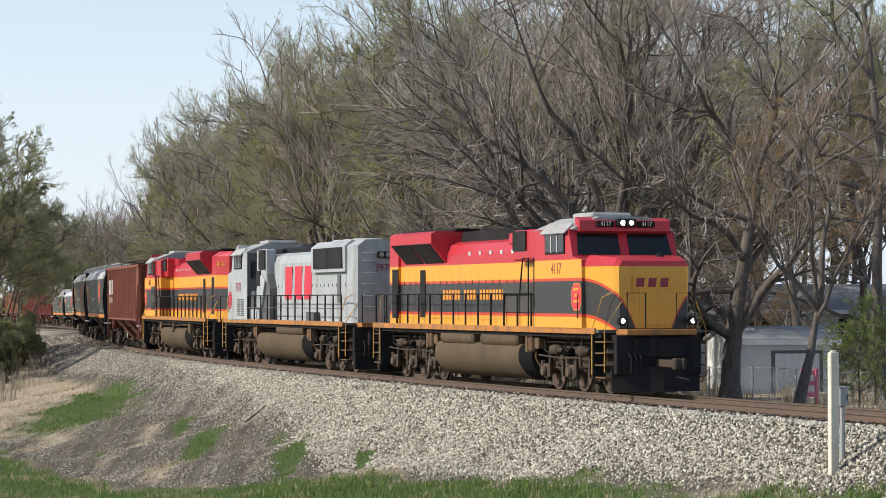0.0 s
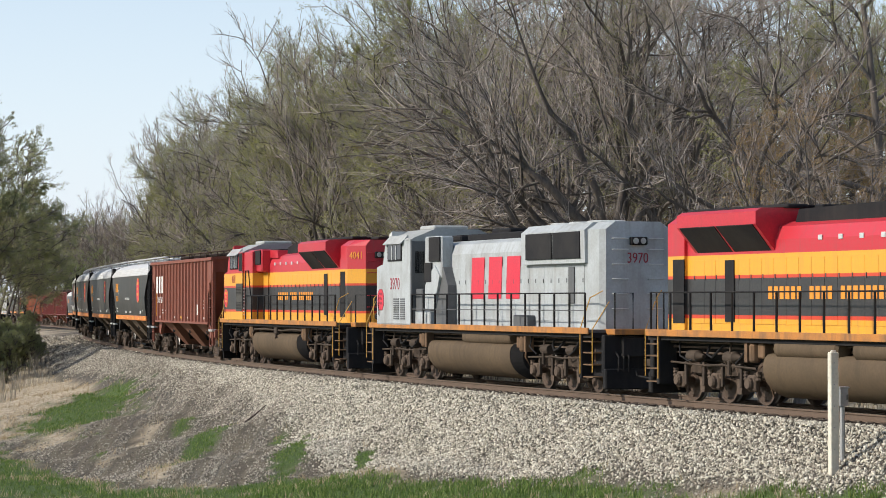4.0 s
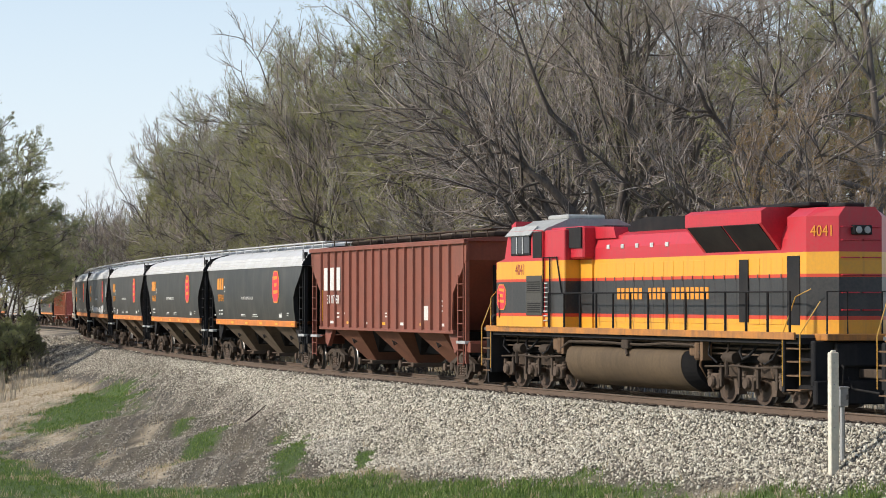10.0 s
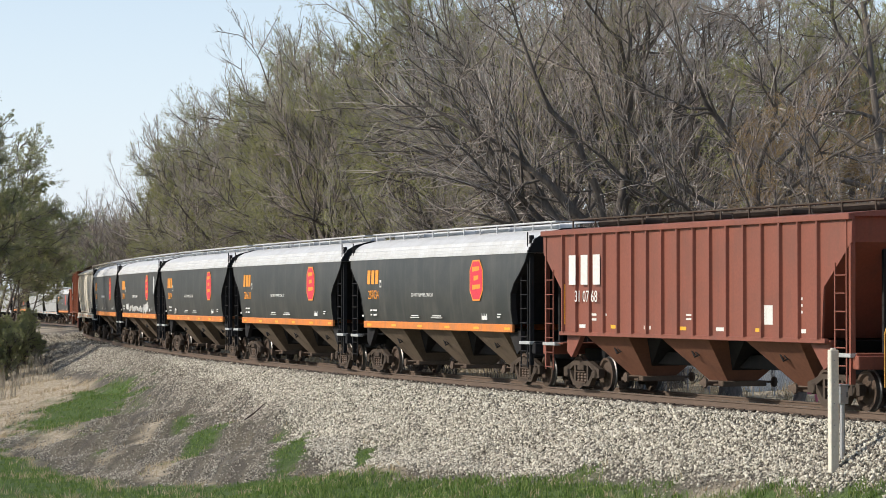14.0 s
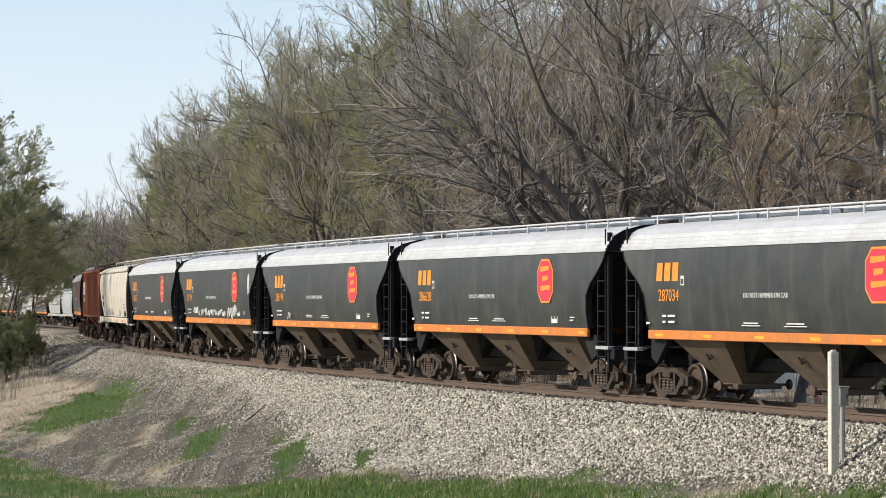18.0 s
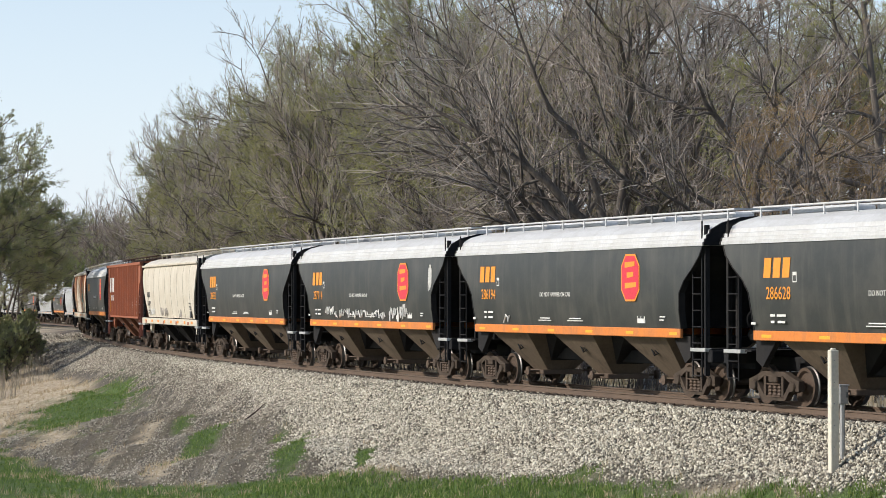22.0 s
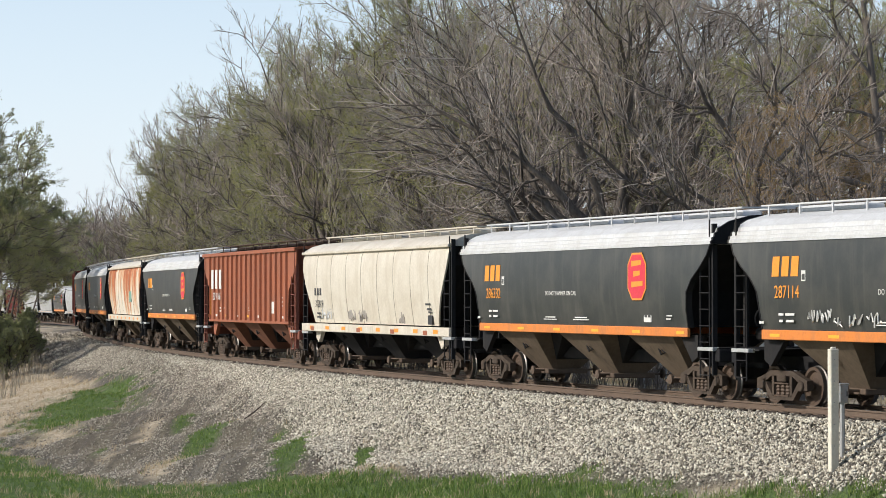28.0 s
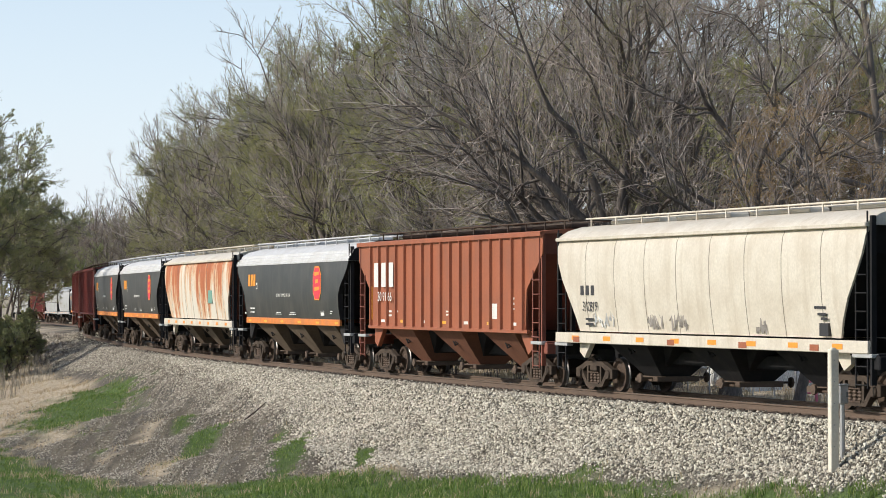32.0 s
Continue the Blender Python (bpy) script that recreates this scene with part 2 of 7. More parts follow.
_b.inputs["Base Color"].default_value = (0.9, 0.88, 0.8, 1)
_b.inputs["Emission Color"].default_value = (1.0, 0.93, 0.8, 1)
_b.inputs["Emission Strength"].default_value = 14.0
M_LAMPOFF, _nt, _b = nodes_of("unlit_lamp_glass")
_b.inputs["Base Color"].default_value = (0.35, 0.35, 0.34, 1)
_b.inputs["Roughness"].default_value = 0.1


# ---------------------------------------------------------------- mesh tools
class Shape:
    """Collects points and faces of one part."""

    def __init__(self):
        self.v, self.f, self.smooth = [], [], False

    def add(self, v, f):
        n = len(self.v)
        self.v.extend(tuple(p) for p in v)
        self.f.extend(tuple(i + n for i in q) for q in f)
        return self

    def box(self, x0, x1, y0, y1, z0, z1, c=0.0):
        """A block; c chamfers its edges."""
        x0, x1, y0, y1, z0, z1 = min(x0, x1), max(x0, x1), min(y0, y1), max(y0, y1), min(z0, z1), max(z0, z1)
        if not c:
            return self.add([(x0, y0, z0), (x1, y0, z0), (x1, y1, z0), (x0, y1, z0), (x0, y0, z1), (x1, y0, z1), (x1, y1, z1), (x0, y1, z1)],
                            [(0, 3, 2, 1), (4, 5, 6, 7), (0, 1, 5, 4), (1, 2, 6, 5), (2, 3, 7, 6), (3, 0, 4, 7)])
        c = min(c, (x1 - x0) * .45, (y1 - y0) * .45, (z1 - z0) * .45)
        lo, hi = (x0, y0, z0), (x1, y1, z1)
        v, idx = [], {}
        for s in ((a, b, d) for a in (0, 1) for b in (0, 1) for d in (0, 1)):
            for ax in range(3):
                idx[s, ax] = len(v)
                v.append(tuple((hi[k] if s[k] else lo[k]) + (0 if k == ax else (-c if s[k] else c)) for k in range(3)))
        f = []
        for ax in range(3):
            b, d = [k for k in range(3) if k != ax]
            for side in (0, 1):
                q = []
                for sb, sd in ((0, 0), (1, 0), (1, 1), (0, 1)):
                    s = [0, 0, 0]
                    s[ax], s[b], s[d] = side, sb, sd
                    q.append(idx[tuple(s), ax])
                f.append(tuple(q if (side == 1) == (ax != 1) else q[::-1]))
            for sb in (0, 1):
                for sd in (0, 1):
                    s0, s1 = [0, 0, 0], [0, 0, 0]
                    s0[b], s0[d], s1[b], s1[d], s1[ax] = sb, sd, sb, sd, 1
                    s0, s1 = tuple(s0), tuple(s1)
                    f.append((idx[s0, b], idx[s1, b], idx[s1, d], idx[s0, d]))
        for s in ((a, b, d) for a in (0, 1) for b in (0, 1) for d in (0, 1)):
            f.append((idx[s, 0], idx[s, 1], idx[s, 2]))
        return self.add(v, f)

    def prism(self, poly, y0, y1, axis="y"):
        """A flat outline drawn out along an axis; the outline is (x, z) for y, (y, z) for x, (x, y) for z."""
        n = len(poly)
        put = {"y": lambda a, b, t: (a, t, b), "x": lambda a, b, t: (t, a, b), "z": lambda a, b, t: (a, b, t)}[axis]
        v = [put(a, b, y0) for a, b in poly] + [put(a, b, y1) for a, b in poly]
        return self.add(v, [tuple(range(n)), tuple(range(2 * n - 1, n - 1, -1))] + [(i, (i + 1) % n, (i + 1) % n + n, i + n) for i in range(n)])

    def loft(self, rings, close=True, caps=True):
        n = len(rings[0])
        v = [p for r in rings for p in r]
        f = []
        for i in range(len(rings) - 1):
            for j in range(n if close else n - 1):
                k = (j + 1) % n
                f.append((i * n + j, i * n + k, (i + 1) * n + k, (i + 1) * n + j))
        if caps and close:
            f += [tuple(range(n - 1, -1, -1)), tuple(range((len(rings) - 1) * n, len(rings) * n))]
        return self.add(v, f)

    def tube(self, pts, r, n=6):
        pts = [Vector(p) for p in pts]
        rings = []
        for i, p in enumerate(pts):
            d = (pts[min(i + 1, len(pts) - 1)] - pts[max(i - 1, 0)]).normalized()
            a = d.cross(Vector((0, 0, 1)) if abs(d.z) < 0.9 else Vector((0, 1, 0))).normalized()
            b = d.cross(a)
            rr = r[i] if isinstance(r, (list, tuple)) else r
            rings.append([p + (a * math.cos(2 * math.pi * k / n) + b * math.sin(2 * math.pi * k / n)) * rr for k in range(n)])
        return self.loft(rings)

    def lathe(self, prof, n=20, axis="y", at=(0, 0, 0)):
        """Turns (radius, along) pairs round an axis through at."""
        rings = []
        for r, t in prof:
            ring = []
            for k in range(n):
                a, b = r * math.cos(2 * math.pi * k / n), r * math.sin(2 * math.pi * k / n)
                p = {"y": (a, t, b), "x": (t, a, b), "z": (a, b, t)}[axis]
                ring.append((p[0] + at[0], p[1] + at[1], p[2] + at[2]))
            rings.append(ring)
        return self.loft(rings)

    def mesh(self, name):
        me = bpy.data.meshes.new(name)
        me.from_pydata(self.v, [], self.f)
        bm = bmesh.new()
        bm.from_mesh(me)
        bmesh.ops.recalc_face_normals(bm, faces=bm.faces)
        bm.to_mesh(me)
        bm.free()
        if self.smooth:
            me.shade_smooth()
            me.set_sharp_from_angle(angle=radians(38))
        return me


def part(name, shape, material, parent=None, label="", smooth=False):
    """Links a shape as one mesh object under a thing or a part."""
    if isinstance(shape, Shape):
        shape.smooth = smooth
        me = shape.mesh(name)
    else:
        me = shape
    if material is not None and not me.materials:
        me.materials.append(material)
    ob = new(name, me)
    ob.parent = parent
    if label:
        ob["label"] = label
    return ob


def raw_mesh(name, v, f, material, smooth=False):
    """A mesh straight from arrays of points and equal-sided faces."""
    v, f = np.asarray(v, np.float32), np.asarray(f, np.int32)
    me = bpy.data.meshes.new(name)
    me.vertices.add(len(v))
    me.vertices.foreach_set("co", v.ravel())
    k = f.shape[1]
    me.loops.add(f.size)
    me.loops.foreach_set("vertex_index", f.ravel())
    me.polygons.add(len(f))
    me.polygons.foreach_set("loop_start", np.arange(0, f.size, k, dtype=np.int32))
    me.polygons.foreach_set("loop_total", np.full(len(f), k, np.int32))
    me.update(calc_edges=True)
    if smooth:
        me.shade_smooth()
    me.materials.append(material)
    return me


def lettering(name, body, size, m, material, parent, squeeze=1.0, label=""):
    """Painted characters in the built-in font, laid at the pose m (text runs along x, reads from +z)."""
    cu = bpy.data.curves.new(name, "FONT")
    cu.body, cu.size, cu.extrude, cu.align_x, cu.align_y = body, size, 0.003, "CENTER", "CENTER"
    cu.resolution_u = 3
    tmp = bpy.data.objects.new(name, cu)
    me = bpy.data.meshes.new_from_object(tmp)
    bpy.data.objects.remove(tmp)
    me.transform(m @ Matrix.Diagonal((squeeze, 1, 1, 1)))
    me.materials.append(material)
    return part(name, me, None, parent, label)


def side_pose(x, y, z):
    """Pose for lettering on a side wall; y below 0 reads from the right of the train, above 0 from its left."""
    return pose(x, y, z, 90, 0, 0) if y < 0 else pose(x, y, z, 90, 0, 180)
# ---------------------------------------------------------------- running gear
WHEELS = []          # (wheelset, along, radius) to be rolled in motions()
VEHICLES = []        # (thing, middle of the vehicle behind the train's head, half bogie distance)


def wheelset_mesh(r):
    s = Shape()
    for side in (-1, 1):
        y = side * 0.68
        o = side
        s.lathe([(0.10, y + .09 * o), (0.16, y + .085 * o), (0.20, y + .03 * o), (r - .13, y + .015 * o), (r - .08, y + .075 * o), (r - .005, y + .075 * o),
                 (r, y - .02 * o), (r + .026, y - .045 * o), (r + .026, y - .07 * o), (r - .08, y - .07 * o), (r - .13, y - .03 * o), (0.16, y - .05 * o), (.09, y - .09 * o)], 24)
    s.lathe([(.085, -1.0), (.085, 1.0)], 12)
    s.smooth = True
    return s.mesh("wheelset")


W_CAR, W_LOCO = wheelset_mesh(0.457), wheelset_mesh(0.533)
for _w, _r in ((W_CAR, .457), (W_LOCO, .533)):
    _w.materials.append(M_WHEEL)
    _w.materials.append(M_TREAD)
    for _q in _w.polygons:
        if math.hypot(_q.center.x, _q.center.z) > _r - .012 and abs(_q.center.y) < .76:
            _q.material_index = 1


def add_wheelset(parent, x, r, data):
    w = part("wheelset", data, None, parent)
    w.matrix_basis = pose(x, 0, r)
    WHEELS.append((w, x, r))
    return w


def sideframe_shape(side):
    """Cast side frame of a four-wheel bogie with its spring nest and bearing adapters."""
    s = Shape()
    y0, y1 = side * 0.93, side * 1.08
    top = [(-1.16, .36), (-1.16, .60), (-.92, .66), (-.50, .80), (.50, .80), (.92, .66), (1.16, .60), (1.16, .36), (.98, .36), (.95, .52), (.75, .55), (.46, .68), (-.46, .68), (-.75, .55), (-.95, .52), (-.98, .36)]
    s.prism(top, y0, y1)
    s.prism([(-.95, .56), (-.80, .60), (-.44, .22), (.44, .22), (.80, .60), (.95, .56), (.52, .12), (-.52, .12)][::-1], y0, y1)
    for sx in (-1, 1):
        s.prism([(sx * .46, .70), (sx * .36, .70), (sx * .36, .20), (sx * .46, .20)], y0, y1)
        s.lathe([(.02, side * 1.13), (.11, side * 1.13), (.13, side * 1.10), (.13, side * .90)], 12, at=(sx * .89, 0, .457))
    s.box(-.20, .20, y0 - side * .02, y1 + side * .03, .54, .70, .02)
    return s


def springs_shape(side):
    s = Shape()
    for k in (-.22, 0, .22):
        s.lathe([(.085, .22), (.095, .26), (.075, .30), (.095, .34), (.075, .38), (.095, .42), (.075, .46), (.09, .50)], 8, "z", (k, side * 1.0, 0))
    return s.box(-.32, .32, side * .9, side * 1.1, .20, .235).box(-.32, .32, side * .9, side * 1.1, .49, .52)


_FRAME = {d: sideframe_shape(d).mesh("side_frame") for d in (-1, 1)}
_SPRING = {d: springs_shape(d).mesh("spring_nest") for d in (-1, 1)}
for _m in _FRAME.values():
    _m.materials.append(M_TRUCKGREY)
for _m in _SPRING.values():
    _m.materials.append(M_WHEEL)
_BOLSTER = Shape().box(-.2, .2, -1.0, 1.0, .48, .78, .03).box(-.06, .06, -.7, .7, .25, .42).mesh("bolster")
_BOLSTER.materials.append(M_TRUCKGREY)


def car_bogie(parent, x):
    b = new("bogie", _BOLSTER)
    b.parent = parent
    b.matrix_basis = pose(x, 0, 0)
    for d in (-1, 1):
        part("side_frame", _FRAME[d], None, b)
        part("spring_nest", _SPRING[d], None, b)
    for k in (-.89, .89):
        add_wheelset(b, k, .457, W_CAR)


def coupler(parent, sx, x, z=.87, reach=0.42, y=0):
    s = Shape().box(x, x + sx * (reach - .16), -.10, .10, z - .1, z + .1, .02)
    s.box(x + sx * (reach - .2), x + sx * reach, -.16, .05, z - .16, z + .16, .04).box(x + sx * (reach - .12), x + sx * (reach + .05), .03, .17, z - .15, z + .15, .04)
    part("coupler", s, M_TRUCKGREY, parent)
    part("brake_hose", Shape().tube([(x, .35, z - .1), (x + sx * .2, .36, z - .35), (x + sx * (reach - .02), .3, z - .42)], .028, 6), M_BLACK, parent)


# ---------------------------------------------------------------- locomotives
def octagon_herald(x, y, z, h, ax=1):
    """Outline of the tall eight-sided badge, as (x, z)."""
    w = h * .92
    c = w * .24
    return [(x - w / 2 + c, z - h / 2), (x + w / 2 - c, z - h / 2), (x + w / 2, z - h / 2 + c * 1.1), (x + w / 2, z + h / 2 - c * 1.1), (x + w / 2 - c, z + h / 2), (x - w / 2 + c, z + h / 2), (x - w / 2, z + h / 2 - c * 1.1), (x - w / 2, z - h / 2 + c * 1.1)]


def badge(parent, x, y, z, h, face, rim):
    """The eight-sided badge: rim, red field and three slanting plain bars in place of its words."""
    s = 1 if y > 0 else -1
    b = part("badge", Shape().prism(octagon_herald(x, y, z, h), y, y + s * .006), rim, parent, "tall eight-sided painted badge")
    part("badge_field", Shape().prism(octagon_herald(x, y, z, h * .92), y, y + s * .010), face, b)
    for k, (dz, w) in enumerate(((.27, .55), (.05, .36), (-.17, .62))):
        w, q = h * w * .9, h * .06
        x0 = x - w / 2 + (k - 1) * .02 * h
        part("badge_bar", Shape().prism([(x0, z + dz * h - q), (x0 + w, z + dz * h - q * .4), (x0 + w, z + dz * h + q * 1.2), (x0, z + dz * h + q)], y, y + s * .014), rim, b)


def block_letters(parent, x, y, z, h, w, gap, n, material, slant=0.1, label="brand letters as plain blocks"):
    """Brand lettering as plain upright blocks."""
    s = 1 if y > 0 else -1
    for k in range(n):
        c = x + (k - (n - 1) / 2) * (w + gap)
        q, e = h * .5, slant * h * -s
        sh = Shape().prism([(c - w / 2 - e / 2, z - q), (c + w / 2 - e / 2, z - q), (c + w / 2 + e / 2, z + q), (c - w / 2 + e / 2, z + q)], y, y + s * .006)
        part("letter_block", sh, material, parent, label)


def bars(parent, rows, y, material, name="stencil_bar"):
    """Plain bars for writing too small to read: (x, z, length, height)."""
    s = 1 if y > 0 else -1
    for x, z, l, h in rows:
        part(name, Shape().box(x - l / 2, x + l / 2, y, y + s * .005, z - h / 2, z + h / 2), material, parent)


def loco_bogie(parent, x, sx):
    """Six-wheel bogie with cast frames, journal boxes, brake cylinders and pipes."""
    b = new("bogie", None)
    b.parent = parent
    b.matrix_basis = pose(x, 0, 0)
    b.empty_display_size = .2
    for k in (-1.83, 0, 1.83):
        add_wheelset(b, k, .533, W_LOCO)
    part("bolster", Shape().box(-2.0, 2.0, -.75, .75, .62, .95, .05).box(-1.2, 1.2, -.6, .6, .95, 1.4, .05), M_TRUCKGREY, b)
    for d in (-1, 1):
        y0, y1 = d * .98, d * 1.20
        f = Shape().prism([(-2.5, .80), (-2.42, .98), (-2.2, 1.08), (-1.45, 1.10), (-1.2, 1.02), (-.6, 1.0), (-.35, 1.08), (.35, 1.08), (.6, 1.0), (1.2, 1.02), (1.45, 1.10), (2.2, 1.08), (2.42, .98), (2.5, .80),
                           (2.3, .66), (1.55, .66), (1.35, .60), (.55, .60), (.35, .68), (-.35, .68), (-.55, .60), (-1.35, .60), (-1.55, .66), (-2.3, .66)][::-1], y0, y1)
        f.box(-1.3, -.55, d * 1.20, d * 1.23, .66, .92, .02).box(.55, 1.3, d * 1.20, d * 1.23, .66, .92, .02)
        for k in (-1.83, 0, 1.83):
            j = Shape().box(k - .20, k + .20, d * 1.0, d * 1.16, .34, .74, .04)
            j.lathe([(.02, d * 1.27), (.12, d * 1.27), (.15, d * 1.22), (.15, d * 1.15)], 12, at=(k, 0, .533))
            for q in (-.3, .3):
                j.lathe([(.07, .60), (.085, .64), (.065, .68), (.085, .72), (.065, .76), (.08, .82)], 8, "z", (k + q, d * 1.1, 0))
            part("journal_box", j, M_TRUCK, b)
        for k in (-.95, .95):
            c = Shape().lathe([(.02, k - .32), (.13, k - .32), (.15, k - .26), (.15, k + .16), (.10, k + .2), (.05, k + .42)], 12, "x", (0, d * 1.16, 1.14))
            part("brake_cylinder", c, M_TRUCKGREY, b, smooth=True)
            part("brake_shoe", Shape().prism([(k - .10, .25), (k + .1, .25), (k + .14, .62), (k - .14, .62)], d * .76, d * .98), M_TRUCK, b)
        part("brake_rod", Shape().tube([(-2.2, d * 1.2, .98), (-.4, d * 1.22, .92), (.5, d * 1.22, .95), (2.2, d * 1.2, .9)], .028, 6), M_TRUCKGREY, b)
        for k in (-1.45, -.5, .45, 1.4):
            part("brake_hanger", Shape().box(k - .05, k + .05, d * 1.12, d * 1.2, .42, 1.0, .01), M_TRUCKGREY, b)
        part("air_hose", Shape().tube([(-1.7, d * 1.22, 1.5), (-1.5, d * 1.32, 1.15), (-1.1, d * 1.3, 1.02), (-.7, d * 1.2, 1.12)], .024, 6).tube([(1.9, d * 1.22, 1.52), (1.75, d * 1.34, 1.2), (1.35, d * 1.3, 1.0)], .024, 6), M_BLACK, b)
        part("cable_loop", Shape().tube([(-.35, d * 1.05, 1.5), (-.2, d * 1.25, 1.2), (.1, d * 1.27, 1.12), (.35, d * 1.22, 1.3), (.45, d * 1.05, 1.52)], .03, 6), M_BLACK, b)
        part("sand_pipe", Shape().tube([(-2.5, d * 1.1, 1.5), (-2.55, d * 1.16, .9), (-2.42, d * .85, .25)], .03, 6).tube([(2.5, d * 1.1, 1.5), (2.55, d * 1.16, .9), (2.42, d * .85, .25)], .03, 6), M_DUST, b)
        part("damper", Shape().tube([(.95, d * 1.25, .72), (.95, d * 1.25, 1.1)], .055, 8).tube([(.95, d * 1.25, 1.1), (.95, d * 1.2, 1.5)], .03, 6), M_TRUCKGREY, b)


def locomotive(kind, number):
    """Six-axle freight diesel, nose towards +x. kind 'red' has flared radiators and a striped livery; 'grey' a plain grey body."""
    red = kind == "red"
    body_m = M_LIVERY if red else M_GREY
    name = "locomotive"
    L = new(name, None)
    L.empty_display_size = 1
    # frame, walkway and its painted edge
    part("frame", Shape().box(-10.05, 10.0, -.75, .75, 1.0, 1.55, .04).box(-9.6, 9.4, -1.45, 1.45, 1.52, 1.66), M_BLACK, L)
    part("walkway", Shape().box(-9.55, 9.4, -1.52, 1.52, 1.66, 1.74).box(-10.1, 10.1, -1.0, 1.0, 1.66, 1.73), M_DARKGREY, L)
    for d in (-1, 1):
        part("side_sill", Shape().box(-9.55, 9.2, d * 1.50, d * 1.56, 1.62, 1.79, .01), M_YELLOW, L, "weathered orange walkway edge")
    # long hood
    hz = 4.38
    hood = Shape()
    prof = [(-.98, 1.74), (-.98, 3.95), (-.86, 4.26), (-.55, hz), (.55, hz), (.86, 4.26), (.98, 3.95), (.98, 1.74)]
    hood.loft([[(x, a, b) for a, b in prof] for x in (-9.1, 5.0)])
    part("long_hood", hood, body_m, L)
    # rear end of the hood, full height
    rear = Shape().loft([[(x, a * w, b) for a, b in [(-1.0, 1.74), (-1.0, 4.45), (-.7, 4.66), (.7, 4.66), (1.0, 4.45), (1.0, 1.74)]] for x, w in (((-9.86, .56), (-9.25, 1.06), (-8.35, 1.06)) if red else ((-9.35, .93), (-9.2, 1.06), (-8.35, 1.06)))])
    end = -.5 if red else 0.0
    part("hood_end", rear, body_m, L)
    for z in (2.3, 2.7, 3.1, 3.5, 3.9, 4.2):
        for y in (.05, -.5) if red else (.30, -.75):
            part("grab_iron", Shape().tube([(-9.34 + end, y, z), (-9.42 + end, y, z), (-9.42 + end, y + .45, z), (-9.34 + end, y + .45, z)], .016, 5), M_GREYLITE if not red else M_RED, L)
    hl = part("rear_headlight", Shape().box(-9.50 + end, -9.34 + end, -.24, .24, 4.02, 4.24, .02), M_BLACK, L)
    for k in (-.11, .11):
        part("lamp_glass", Shape().lathe([(.001, -9.515 + end), (.08, -9.512 + end), (.09, -9.49 + end)], 12, "x", (0, k, 4.13)), M_LAMPOFF, hl)
    # radiators
    if red:
        for d in (-1, 1):
            fl = Shape().prism([(d * .95, 3.66), (d * 1.50, 4.32), (d * 1.50, 4.62), (d * 1.35, 4.70), (d * .3, 4.72), (d * .3, 3.66)], -7.9, -3.9, "x")
            part("radiator_flare", fl, M_RED, L, "red flared radiator housing")
            sc = Shape()
            for a, b in ((-7.75, -5.95), (-5.85, -4.05)):
                sc.loft([[(a, d * (.99 + .0), 3.70), (b, d * .99, 3.70), (b, d * 1.515, 4.30), (a, d * 1.515, 4.30)], [(a, d * .96, 3.72), (b, d * .96, 3.72), (b, d * 1.48, 4.33), (a, d * 1.48, 4.33)]])
            part("radiator_screen", sc, M_GRILLE, L, "dark radiator intake screen")
        for k in range(3):
            part("radiator_fan", Shape().lathe([(.52, 4.70), (.56, 4.78), (.50, 4.80), (.02, 4.78)], 16, "z", (-7.3 + k * 1.35, 0, 0)), M_BLACK, L)
    else:
        bo = Shape().loft([[(x, a, b) for a, b in [(-1.14, 3.55), (-1.16, 4.45), (-.9, 4.66), (.9, 4.66), (1.16, 4.45), (1.14, 3.55)]] for x in (-8.4, -3.7)])
        part("radiator_housing", bo, M_GREY, L)
        for d in (-1, 1):
            for a, b in ((-8.1, -6.15), (-6.05, -4.1)):
                part("radiator_screen", Shape().box(a, b, d * 1.14, d * 1.19, 3.68, 4.42, .01), M_GRILLE, L, "dark radiator intake screen")
        for k in range(3):
            part("radiator_fan", Shape().lathe([(.52, 4.64), (.56, 4.72), (.50, 4.74), (.02, 4.72)], 16, "z", (-7.3 + k * 1.35, 0, 0)), M_GREYLITE, L)
    # exhaust, dynamic brake fans and roof ledge
    part("roof_equipment", Shape().box(-3.2, 2.4, -.55, .55, hz - .02, hz + (.14 if red else .2), .04).box(-.6, .9, -.32, .32, hz + .1, hz + .34, .05).box(2.9, 4.6, -.6, .6, hz, hz + .2, .05), M_BLACK, L)
    if red:
        part("hood_riser", Shape().prism([(1.35, 4.2), (1.5, 4.50), (2.72, 4.53), (2.72, 4.2)], -.96, .96), M_RED, L, "raised red hood section behind the cab")
        part("exhaust_housing", Shape().prism([(-3.6, 4.30), (-3.4, 4.66), (.3, 4.72), (1.1, 4.60), (1.3, 4.30)], -.62, .62), M_BLACK, L, "sooty black exhaust housing")
        for d in (-1, 1):
            part("roof_pod", Shape().box(-8.8, -3.7, d * .2, d * .75, 4.70, 4.80, .03), M_BLACK, L)
